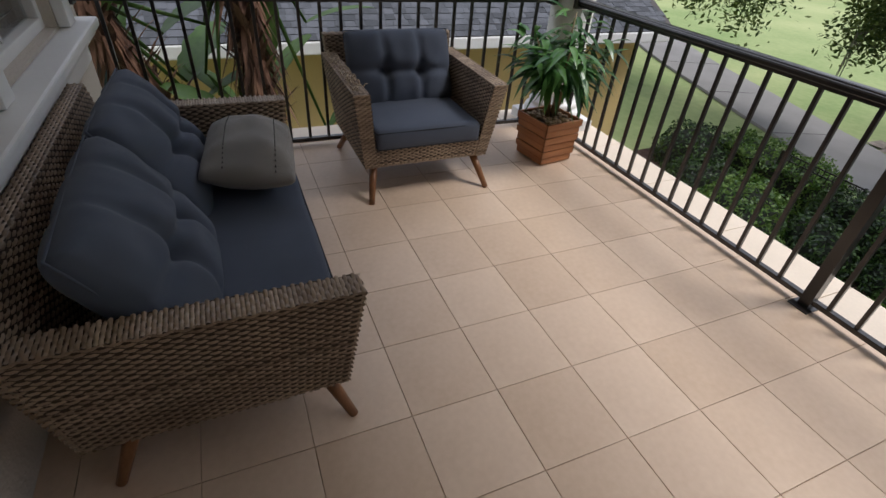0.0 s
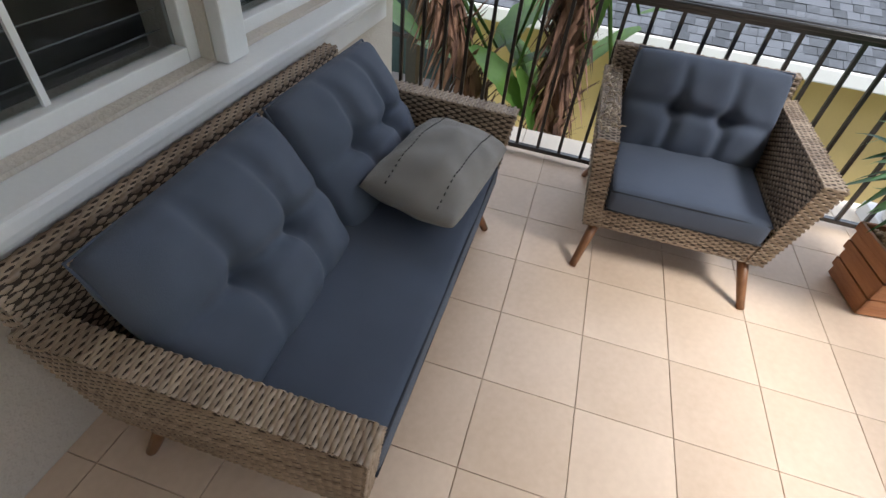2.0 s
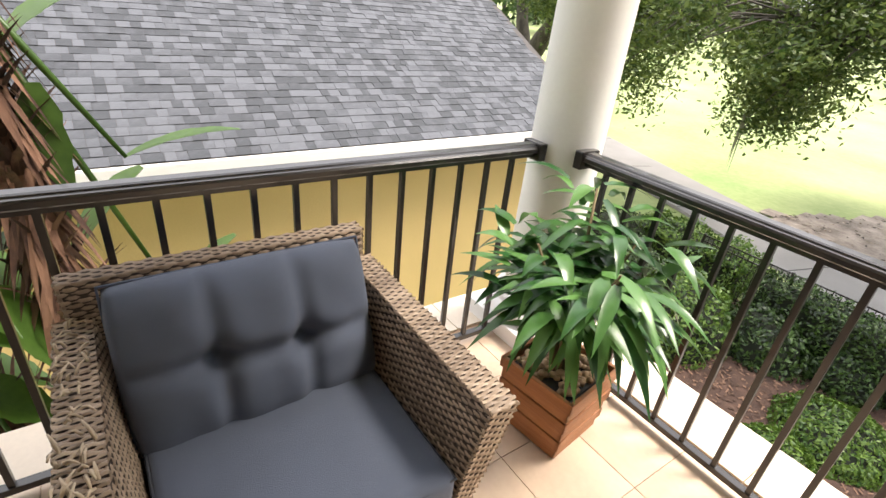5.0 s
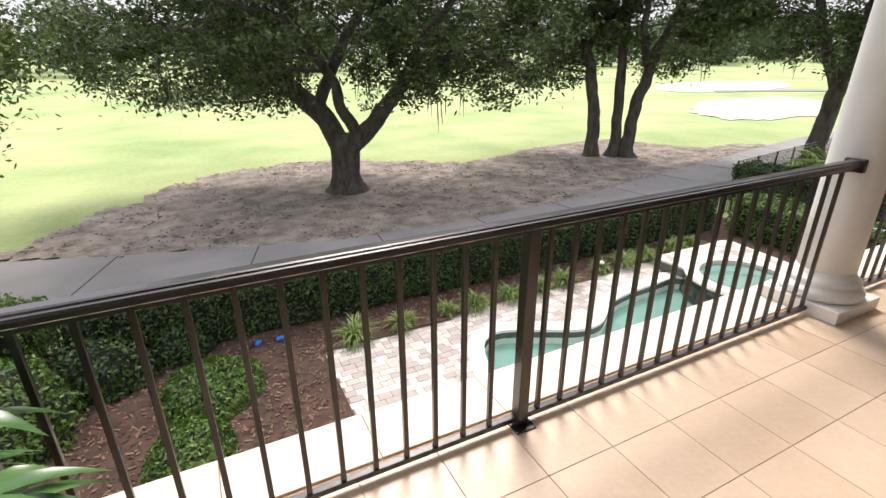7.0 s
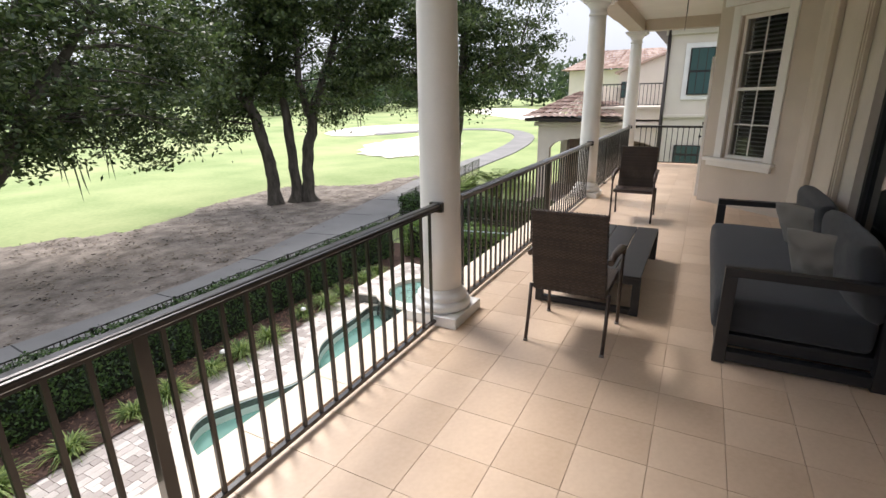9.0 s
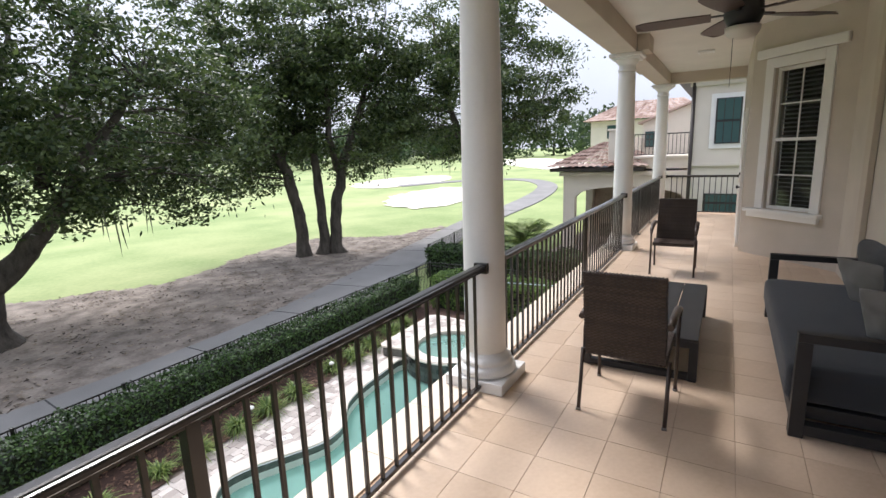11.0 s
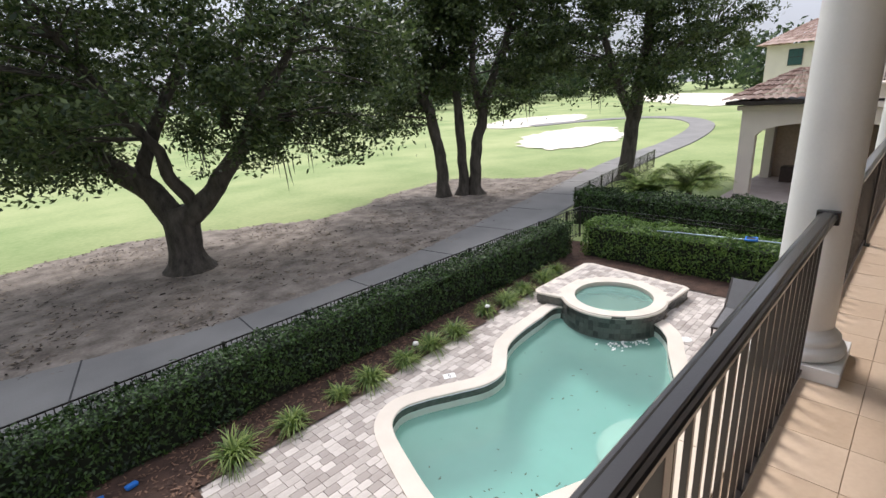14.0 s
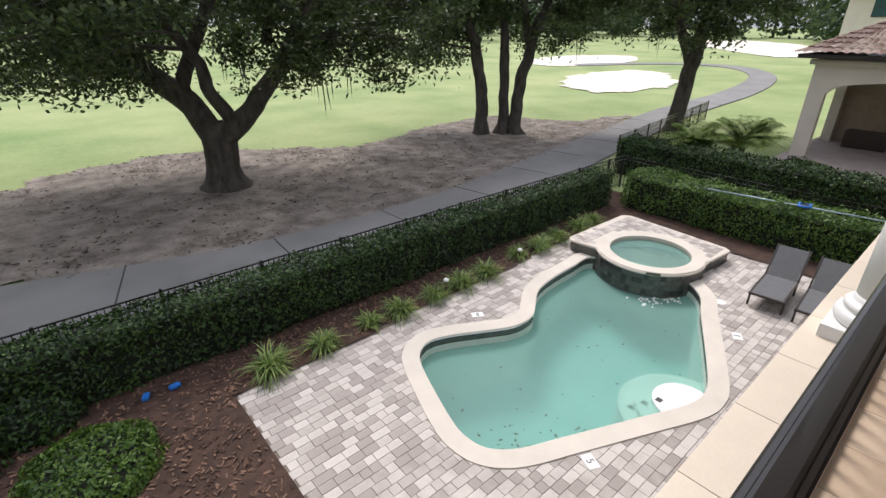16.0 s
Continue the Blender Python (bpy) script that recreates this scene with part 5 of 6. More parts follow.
mound("bush", -0.9, 7.6, 0.9, 0.7, 0.9, 2200, 0.05, M_HEDGE, "dark green shrub near the hedge corner", 6)
mound("bush", -4.9, 8.6, 1.2, 1.0, 1.1, 2600, 0.05, M_HEDGE, "dark green shrubs by the cart path", 7)
for cx, cy, r in ((23.5, 4.6, 0.9),):
    mound("bush", cx, cy, r, r, 1.1, 1500, 0.06, M_HEDGE, "dark shrub beyond the neighbour's hedge", int(cx))


def grass_clump(x, y, r, seed):
    rnd = random.Random(seed)
    c = thing("grass_clump", "arching clump of striped ornamental grass", "grass clump", "grass clumps along the deck", m=pose(x, y, G + 0.03))
    V, F = [], []
    for i in range(210):
        a = rnd.uniform(0, 6.283)
        up = rnd.uniform(0.8, 3.0)
        blade(V, F, (rnd.gauss(0, 0.05), rnd.gauss(0, 0.05), 0), (math.cos(a), math.sin(a), up), r * rnd.uniform(1.1, 1.9), 0.012, rnd.uniform(0.45, 0.95), rnd, 4)
    tagged(mesh_ob("foliage", V, F, M_CLUMP, c), kind="stuff")
    return c


for i, (x, y, r) in enumerate(((3.55, 7.0, 0.56), (4.59, 7.0, 0.45), (5.7, 7.12, 0.34), (6.39, 7.05, 0.48), (7.35, 7.06, 0.44), (8.14, 7.05, 0.5), (9.0, 7.1, 0.48), (10.4, 7.3, 0.4), (11.17, 7.2, 0.54), (12.1, 7.3, 0.48), (13.14, 7.3, 0.56), (14.0, 7.45, 0.46))):
    grass_clump(x, y, r, i + 30)
light_m = mat("path_light", (0.75, 0.75, 0.72), 0.4)
for x, y in ((7.74, 7.11), (10.25, 7.1)):
    t = thing("garden_light", "small white path light in the flower bed", "lamp", "garden lights", m=pose(x, y, G))
    part("stem", tube(bmesh.new(), [(0, 0, 0), (0, 0, 0.32)], 0.012, 6), M_BLACK, t)
    part("cap", lathe(bmesh.new(), [(0.07, 0.32), (0.06, 0.36), (0.01, 0.39)], seg=14), light_m, t)


def fence(x0, y0, x1, y1, h, group="black garden fences", gap=0.11, z0=0.0):
    L = math.hypot(x1 - x0, y1 - y0)
    f = thing("fence", "black metal picket garden fence", "fence", group, m=pose(x0, y0, G + z0, rz=math.degrees(math.atan2(y1 - y0, x1 - x0))))
    for z in (0.12, h - 0.16, h - 0.03):
        part("rail", bm_box(0, -0.014, z, L, 0.014, z + 0.025), M_RAIL, f)
    pk = finish(bm_box(-0.008, -0.008, 0.03, 0.008, 0.008, h), "picket", M_RAIL)
    n = int(L / gap)
    for i in range(n + 1):
        share("picket", pk, f, pose(i * gap, 0, 0))
    pm = finish(bm_box(-0.028, -0.028, -0.05, 0.028, 0.028, h + 0.02, 0.004), "post", M_RAIL)
    for i in range(int(L / 1.83) + 1):
        share("post", pm, f, pose(min(L, i * 1.83), 0, 0))
    return f


fence(-3.0, 8.9, 18.1, 8.9, 1.22)
fence(18.1, 8.88, 18.1, -3.0, 1.22, gap=0.14)
fence(21.4, 11.0, 36.0, 13.2, 1.22, gap=0.14)


# ---- trees ----
def tree(name, x, y, label, limbs, crowns, n_twigs, leaves_per, leaf, seed, trunk_r, material=M_OAK, moss=18, floor_z=-0.6, bark=M_BARK):
    """A tree: limbs as lists of (dx, dy, dz, radius), crowns as ellipsoids (dx, dy, z, rx, ry, rz, share)."""
    rnd = random.Random(seed)
    tr = thing(name, label, "tree", m=pose(x, y, GROUND))
    nodes = []
    bm = bmesh.new()
    for k, limb in enumerate(limbs):
        pts, rad = [], []
        for i in range(len(limb) - 1):
            a, b = Vector(limb[i][:3]), Vector(limb[i + 1][:3])
            for s in range(5):
                t = s / 5
                p = a.lerp(b, t)
                if i or s:
                    p += Vector((noise.noise(p + Vector((k, 0, 0))), noise.noise(p + Vector((0, k, 5))), 0)) * 0.16
                pts.append(p)
                rad.append(limb[i][3] + (limb[i + 1][3] - limb[i][3]) * t)
        pts.append(Vector(limb[-1][:3]))
        rad.append(limb[-1][3])
        tube(bm, pts, rad, 12 if k == 0 else 9)
        nodes += [(p, r) for p, r in zip(pts, rad) if p.z > 2.2]
    for v in bm.verts:
        v.co += Vector((noise.noise(v.co * 2.5), noise.noise(v.co * 2.5 + Vector((9, 0, 0))), 0)) * 0.05
        if v.co.z < 0.7:
            k = 1 + 0.45 * (1 - v.co.z / 0.7) ** 2
            v.co.x, v.co.y = v.co.x * k, v.co.y * k
    part("trunk", bm, bark, tr)
    twigs = bmesh.new()
    V, F, MV, MF = [], [], [], []
    total = sum(c[6] for c in crowns)
    for c in crowns:
        for i in range(int(n_twigs * c[6] / total)):
            while True:
                q = Vector((rnd.uniform(-1, 1), rnd.uniform(-1, 1), rnd.uniform(-1, 1)))
                e = Vector((c[0] + q.x * c[3], c[1] + q.y * c[4], c[2] - GROUND + q.z * c[5]))
                clump = noise.noise(e * 0.33 + Vector((seed * 3.1, 0, 0))) + 0.5 * noise.noise(e * 0.8 + Vector((0, seed, 0)))
                if 0.25 < q.length < 1 and clump > -0.02 + 0.018 * max(0, e.z - 8):
                    break
            near = min(nodes, key=lambda nr: (nr[0] - e).length + max(0, nr[0].z - e.z) * 0.5)
            mid = near[0].lerp(e, 0.5) + Vector((rnd.uniform(-0.4, 0.4), rnd.uniform(-0.4, 0.4), rnd.uniform(0, 0.6)))
            if i % 3 == 0:
                tube(twigs, [near[0], mid, e], [min(near[1] * 0.4, 0.06), 0.028, 0.01], 4, cap=False)
            hang = e.z - (floor_z - GROUND) < 2.0
            spread = rnd.uniform(0.22, 0.6)
            for j in range(leaves_per):
                o = Vector((rnd.gauss(0, spread), rnd.gauss(0, spread), rnd.gauss(0, spread * 0.45)))
                if hang:
                    o.z -= abs(rnd.gauss(0, 0.35))
                p = e + o
                if p.z < floor_z - GROUND:
                    continue
                leaves_on(V, F, p, Vector((0, 0, 0.8)), leaf, rnd, 1.0)
            if hang and moss and rnd.random() < 0.1:
                for j in range(rnd.randint(3, 6)):
                    p = e + Vector((rnd.gauss(0, 0.15), rnd.gauss(0, 0.15), -0.2))
                    L = rnd.uniform(0.5, 1.6)
                    o = len(MV)
                    sw = rnd.uniform(-0.15, 0.15)
                    MV += [tuple(p + Vector((-0.014, 0, 0))), tuple(p + Vector((0.016, 0.01, 0))), tuple(p + Vector((0.02 + sw * 0.5, 0, -L * 0.6))), tuple(p + Vector((sw, 0, -L))), tuple(p + Vector((-0.02 + sw * 0.4, 0.02, -L * 0.55)))]
                    MF.append((o, o + 1, o + 2, o + 3, o + 4))
    tagged(part("branchwork", twigs, bark, tr), kind="stuff")
    tagged(mesh_ob("crown", V, F, material, tr, smooth=False), kind="stuff")
    if MF:
        tagged(mesh_ob("hanging_moss", MV, MF, M_MOSS, tr, smooth=False), "grey hanging moss", kind="stuff")
    return tr


# lateral direction across the view towards the course
LX, LY = 0.76, -0.63
def lat(s, z, r, depth=0.0):
    return (LX * s + 0.63 * depth, LY * s + 0.76 * depth, z, r)


tree("oak_tree", 6.72, 18.42, "wide spreading live oak with forked trunk and hanging moss",
     [[lat(0, -0.2, 0.74), lat(0, 0.8, 0.60), lat(0.03, 1.6, 0.60), lat(0.0, 2.4, 0.52)],
      [lat(-0.1, 1.9, 0.46), lat(-0.75, 2.95, 0.42), lat(-1.6, 3.8, 0.39), lat(-2.5, 4.5, 0.35), lat(-3.6, 5.5, 0.30), lat(-5.4, 6.2, 0.2, 0.5), lat(-8.5, 6.6, 0.08, 0.5)],
      [lat(0.2, 1.8, 0.44), lat(0.9, 2.5, 0.37), lat(1.5, 3.0, 0.33), lat(2.5, 4.2, 0.27), lat(3.7, 5.9, 0.18, -0.5), lat(5.6, 8.0, 0.07, -1)],
      [lat(0.6, 2.3, 0.26), lat(0.35, 3.2, 0.24, -0.3), lat(0.1, 4.4, 0.2, -0.6), lat(-0.9, 6.6, 0.14, -1.6), lat(-1.6, 9.5, 0.05, -3)],
      [lat(-0.9, 3.4, 0.26), lat(-0.8, 4.6, 0.24, 0.8), lat(-0.2, 6.5, 0.2, 2), lat(0.8, 9.0, 0.12, 3.0), lat(1.2, 11.5, 0.05, 3.5)],
      [lat(-3.2, 5.5, 0.24), lat(-4.0, 7.2, 0.2, -1), lat(-4.2, 9.5, 0.12, -1.5), lat(-3.6, 12, 0.05, -2)],
      [lat(2.2, 5.0, 0.2), lat(2.6, 7.0, 0.16, 1), lat(3.6, 9.5, 0.1, 1.5), lat(4.2, 12, 0.04, 2)]],
     [(0, 0, 3.4, 7.5, 6.5, 4.0, 5), (-5.0, 3.6, 2.7, 5.2, 4.4, 3.2, 2.4), (4.4, -3.2, 3.2, 3.8, 3.2, 3.2, 1.8), (0, 0, 7.6, 5.5, 5, 3, 1.2), (-4.5, -2.0, 5.6, 4.5, 4.5, 3.2, 1.1)], 960, 105, 0.1, 3, 0.6, floor_z=-0.5)
tree("oak_tree", 21.15, 19.38, "tall leaning oak with slender trunk and hanging moss",
     [[lat(0, -0.2, 0.40), lat(0.0, 1.5, 0.34), lat(-0.15, 3.0, 0.32), lat(-0.5, 4.8, 0.29), lat(-1.6, 7.2, 0.24), lat(-2.8, 10, 0.15), lat(-3.4, 13, 0.05)],
      [lat(-0.8, 5.4, 0.2), lat(0.2, 7.4, 0.16, 1), lat(0.6, 10, 0.1, 1.5), lat(0.8, 13, 0.04, 2)],
      [lat(-1.6, 7.2, 0.16), lat(-3.6, 8.6, 0.12, -1), lat(-5.5, 9.5, 0.05, -1)]],
     [(-2.0, 1.8, 4.2, 5.0, 4.4, 4.2, 3), (-1.5, 1, 8.0, 4.8, 4.8, 3.4, 1.2)], 360, 95, 0.125, 5, 0.4, floor_z=-0.3)
tree("oak_tree", 22.45, 18.5, "tall oak with twin trunks and open crown",
     [[lat(-0.3, -0.2, 0.36), lat(-0.35, 1.5, 0.28), lat(-0.4, 4.0, 0.26), lat(-0.6, 7.0, 0.2), lat(-0.8, 10, 0.13), lat(-0.4, 13.5, 0.04)],
      [lat(0.35, -0.2, 0.42), lat(0.35, 1.2, 0.34), lat(0.5, 3.0, 0.32), lat(1.1, 5.2, 0.28), lat(2.2, 8.0, 0.2), lat(3.4, 11, 0.1), lat(4.2, 13.5, 0.04)],
      [lat(0.9, 4.6, 0.22), lat(0.2, 6.6, 0.18, -1), lat(0.3, 9.5, 0.1, -1.5), lat(0.8, 13, 0.04, -1.5)],
      [lat(2.0, 7.6, 0.14), lat(4.0, 8.6, 0.1, 1), lat(5.6, 9.0, 0.04, 1)]],
     [(1.5, -1.2, 4.6, 4.6, 4.0, 4.2, 3), (1.5, -1, 8.3, 4.6, 4.4, 3.2, 1.2)], 360, 95, 0.125, 6, 0.4, floor_z=-0.2)
tree("oak_tree", 30.0, 12.55, "tall oak beside the cart path with hanging moss",
     [[lat(0, -0.2, 0.55), lat(0.05, 1.2, 0.43), lat(0.2, 3.0, 0.40), lat(0.5, 5.0, 0.36), lat(0.9, 8.0, 0.26), lat(1.0, 11, 0.16), lat(0.8, 14, 0.05)],
      [lat(0.25, 3.6, 0.28), lat(-0.6, 5.4, 0.24), lat(-1.6, 8.0, 0.18), lat(-2.4, 11, 0.1), lat(-2.6, 13.5, 0.04)],
      [lat(0.7, 6.2, 0.16), lat(2.4, 7.6, 0.12, -1), lat(4.2, 8.4, 0.05, -1)]],
     [(-0.6, 0.5, 5.0, 4.8, 4.6, 4.6, 3), (0.4, 0, 9.0, 4.6, 4.6, 3.4, 1.4), (3.2, -2.4, 5.6, 3.2, 3.2, 3.6, 1)], 460, 95, 0.125, 8, 0.5, floor_z=0.2)
tree("oak_tree", -15.5, 14.5, "large oak with low hanging leafy limbs",
     [[(0, 0, -0.2, 0.6), (0, 0, 2.5, 0.45), (1.5, 0, 5, 0.35), (5, -0.5, 7.2, 0.2), (9, -0.8, 6.4, 0.1), (12, -1.2, 5.2, 0.03)],
      [(0, 0, 2.5, 0.35), (-2, 1, 6, 0.25), (-4, 2, 9, 0.08)], [(1.5, 0, 5, 0.25), (2.5, 2, 8, 0.16), (3, 3, 11, 0.05)]],
     [(8.6, -1.2, 1.5, 5.0, 3.4, 2.6, 3), (3.5, -0.5, 4.0, 5.5, 4.5, 3.2, 2), (0, 0, 6, 6, 6, 4, 1.5)], 900, 95, 0.085, 9, 0.5, M_OAK_LIGHT, floor_z=-1.6)

# far woods, one mass
rf = random.Random(77)
V, F = [], []
woods = [(-150 + i * 6 + rf.uniform(-3, 3), 126 + rf.uniform(-8, 20) + 0.008 * abs(i - 30) ** 2) for i in range(70)] + [(150 + rf.uniform(-10, 30), 20 + i * 8) for i in range(14)] + [(120 + rf.uniform(0, 40), -30 + i * 7) for i in range(10)] + [(-70 + rf.uniform(-15, 15), 20 + i * 9) for i in range(12)] + [(100 + i * 8, 92 + rf.uniform(-5, 10)) for i in range(9)]
for x, y in woods:
    h = rf.uniform(9, 15)
    z0 = land(x, y)
    for k in range(420):
        q = Vector((rf.gauss(0, 1), rf.gauss(0, 1), rf.gauss(0, 1))).normalized() * rf.uniform(0.65, 1.05)
        lump = 1 + 0.3 * noise.noise(q * 2 + Vector((x, y, 0)))
        p = Vector((x + q.x * 6.5 * lump, y + q.y * 6.5 * lump, z0 + h * 0.5 + q.z * h * 0.52 * lump))
        leaves_on(V, F, p, q, 0.85, rf, 0.8)
tagged(mesh_ob("woods", V, F, M_WOODS, smooth=False), "dense far woods closing the golf course", "trees", kind="stuff")
bm = bmesh.new()
for x, y in woods[::2]:
    tube(bm, [(x, y, land(x, y)), (x, y, land(x, y) + 7)], [0.4, 0.25], 6)
tagged(part("woods_trunks", bm, M_BARK), "trunks of the far woods", "trees", kind="stuff")

# ---- loungers, pool gear ----
def lounger(m):
    s = thing("sun_lounger", "grey sling sun lounger with raised back", "sun lounger", "loungers by the pool", m=m)
    w = 0.34
    for y in (-w, w - 0.04):
        part("side_rail", bm_box(0, y, 0.30, 1.35, y + 0.04, 0.345, 0.005), M_DARKTRIM, s)
        for x in (0.06, 1.2):
            part("leg", bm_box(x, y, 0, x + 0.04, y + 0.04, 0.30, 0.004), M_DARKTRIM, s)
    part("foot_rail", bm_box(-0.03, -w, 0.30, 0.0, w, 0.345, 0.005), M_DARKTRIM, s)
    part("seat", bm_box(0.0, -w + 0.045, 0.335, 1.22, w - 0.045, 0.35, 0.004), M_LOUNGE, s)
    tilt = pose(1.24, 0, 0.34, ry=-48)
    part("backrest", bm_box(0, -w + 0.045, -0.006, 0.78, w - 0.045, 0.008, 0.003, m=tilt), M_LOUNGE, s)
    for y in (-w, w - 0.04):
        part("backrest_frame", bm_box(0, y, -0.02, 0.8, y + 0.04, 0.015, 0.004, m=tilt), M_DARKTRIM, s)
    return s


lg = lounger(pose(12.42, 2.1, GROUND, rz=4))
copy_thing(lg, pose(12.36, 1.22, GROUND, rz=4))

pole = thing("pool_pole", "pale blue telescopic pool pole lying on the hedge", "pool pole")
part("shaft", tube(bmesh.new(), [(16.2, 5.2, -2.66), (16.6, 2.4, -2.65), (17.0, -0.5, -2.65)], 0.018, 8), M_STEELPOLE, pole)
net = thing("pool_brush", "blue plastic pool brush head on the hedge", "pool brush", m=pose(16.55, 2.75, -2.67, rz=10))
part("frame", tube(bmesh.new(), [(-0.16, -0.13, 0.05), (0.16, -0.13, 0.05), (0.16, 0.13, 0.05), (-0.16, 0.13, 0.05), (-0.16, -0.13, 0.05)], 0.035, 7), M_BLUE, net)
part("net", bm_box(-0.14, -0.11, 0.02, 0.14, 0.11, 0.05), M_DARKPLASTIC, net)
for x, y, rz in ((2.16, 7.62, 20), (1.74, 7.64, 70)):
    sh = tagged(part("toy", bm_box(-0.09, -0.05, 0, 0.09, 0.05, 0.07, 0.025), M_BLUE), "small bright blue plastic object on the mulch", "toy", "blue toys")
    sh.matrix_basis = pose(x, y, GROUND + 0.04, ry=8, rz=rz)


def depth_mark(x, y, rz, text):
    d = tagged(part("depth_marker", bm_box(-0.13, -0.09, 0, 0.13, 0.09, 0.008, 0.002), M_WHITE), "white square pool depth marker set in the deck", "marker", "pool depth markers")
    d.matrix_basis = pose(x, y, GROUND + 0.002, rz=rz)
    cu = bpy.data.curves.new("number", "FONT")
    cu.body, cu.size, cu.align_x, cu.align_y, cu.extrude = text, 0.16, "CENTER", "CENTER", 0.001
    tmp = bpy.data.objects.new("number", cu)
    me = bpy.data.meshes.new_from_object(tmp)
    bpy.data.objects.remove(tmp)
    me.materials.append(M_BLACK)
    o = new("number", me)
    o.matrix_basis = pose(0, 0, 0.0095)
    o.parent = d


depth_mark(6.15, 2.24, -115, "5")
depth_mark(7.63, 5.98, 150, "5")
depth_mark(10.98, 2.08, 30, "3")
lid = tagged(part("skimmer_lid", lathe(bmesh.new(), [(0.13, 0.0), (0.13, 0.008), (0.11, 0.012)], seg=24, m=pose(12.1, 2.84, GROUND)), M_WHITE), "round white skimmer lid in the deck", "lid")


# ---- roof tile helper ----
def barrel_roof(name, ridge, corners, parent, nu, nv):
    """Rows of curved clay tiles over a four-sided roof slope: corners eave a, eave b, top b, top a."""
    a, b, c, d = (Vector(p) for p in corners)
    n = (b - a).cross(d - a).normalized()
    V, F = [], []
    for j in range(nv):
        for i in range(nu):
            v0, v1 = j / nv, (j + 1.12) / nv
            o = len(V)
            for v, lift in ((v0, 0.05), (v1, 0.0)):
                for k in range(5):
                    u = (i + k / 4) / nu
                    p = (a.lerp(b, u)).lerp(d.lerp(c, u), min(1, v))
                    V.append(tuple(p + n * (lift + 0.07 * math.sin(math.pi * k / 4))))
            for k in range(4):
                F.append((o + k, o + k + 1, o + 6 + k, o + 5 + k))
    ob = mesh_ob(name, V, F, M_ROOFTILE, parent)
    tagged(ob, kind="stuff")
    return ob


# ---- neighbour's pavilion ----
PZ = -3.3
M_TAN = mat("tan_stucco", (0.42, 0.34, 0.27), 0.85)
pav = thing("pavilion", "cream stucco garden pavilion with arched opening and clay tile roof", "pavilion", m=pose(0, -1.15, -0.08))
part("terrace", bm_box(23.4, -6.0, GROUND - 0.1, 33.5, 7.2, PZ), mat("terrace_paver", (0.30, 0.25, 0.24), 0.85, scale=2, fine=20, color2=(0.42, 0.36, 0.34)), pav)


def arch_wall(x0, y0, x1, y1, z0, z1, openings, t, parent):
    """A wall from (x0, y0) to (x1, y1) with arched openings (start, end, springing, rise)."""
    L = math.hypot(x1 - x0, y1 - y0)
    m = Matrix.Translation((x0, y0, 0)) @ Matrix.Rotation(math.atan2(y1 - y0, x1 - x0), 4, "Z")
    cuts = [(0.0, z0), (L, z0)]
    for a, b, sp, rise in openings:
        cuts += [(a - 1e-4, z0), (b + 1e-4, z0)]
        cuts += [(a + (b - a) * i / 24, sp + rise * math.sqrt(max(0, 1 - (i / 12 - 1) ** 2))) for i in range(25)]
    cuts.sort()
    bm = bmesh.new()
    rows = [[bm.verts.new(m @ Vector((u, d, z))) for d, z in ((0, low), (0, z1), (t, z1), (t, low))] for u, low in cuts]
    for p, q in zip(rows, rows[1:]):
        for k in range(4):
            bm.faces.new((p[k], p[(k + 1) % 4], q[(k + 1) % 4], q[k]))
    bm.faces.new(rows[0])
    bm.faces.new(rows[-1][::-1])
    bmesh.ops.recalc_face_normals(bm, faces=bm.faces)
    return part("wall", bm, M_CREAM, parent)


arch_wall(26.5, 6.95, 26.5, 0.05, PZ, 0.62, [(0.6, 5.7, -0.7, 0.56)], 0.4, pav)
arch_wall(26.9, 6.95, 32.2, 6.95, PZ, 0.62, [(0.15, 4.3, -0.7, 0.5)], -0.4, pav)
part("wall", bm_box(31.8, 0.05, PZ, 32.2, 6.55, 0.62), M_TAN, pav)
part("wall", bm_box(26.9, 0.05, PZ, 31.8, 0.45, 0.62), M_TAN, pav)
part("ceiling_board", bm_box(26.9, 0.45, 0.5, 31.8, 6.55, 0.6), M_CREAM, pav)
part("moulding", bm_box(26.3, 0.06, 0.40, 26.498, 7.12, 0.60, 0.02), M_CREAM, pav)
part("fascia", bm_box(25.9, 3.0, 0.64, 32.6, 7.5, 0.80, 0.02), M_DARKTRIM, pav)
barrel_roof("roof", None, ((25.8, 7.6, 0.82), (25.8, 2.9, 0.82), (28.6, 5.2, 2.0), (28.6, 5.4, 2.0)), pav, 14, 7)
barrel_roof("roof", None, ((32.7, 7.6, 0.82), (25.8, 7.6, 0.82), (28.6, 5.4, 2.0), (30.2, 5.4, 2.0)), pav, 20, 7)
barrel_roof("roof", None, ((25.8, 2.9, 0.82), (32.7, 2.9, 0.82), (30.2, 5.2, 2.0), (28.6, 5.2, 2.0)), pav, 20, 7)
bench = tagged(part("storage_bench", bm_box(30.2, 3.15, PZ - 0.08, 31.0, 4.75, PZ + 0.67, 0.03), M_BROWNWICKER), "dark wicker storage bench in the pavilion", "bench")
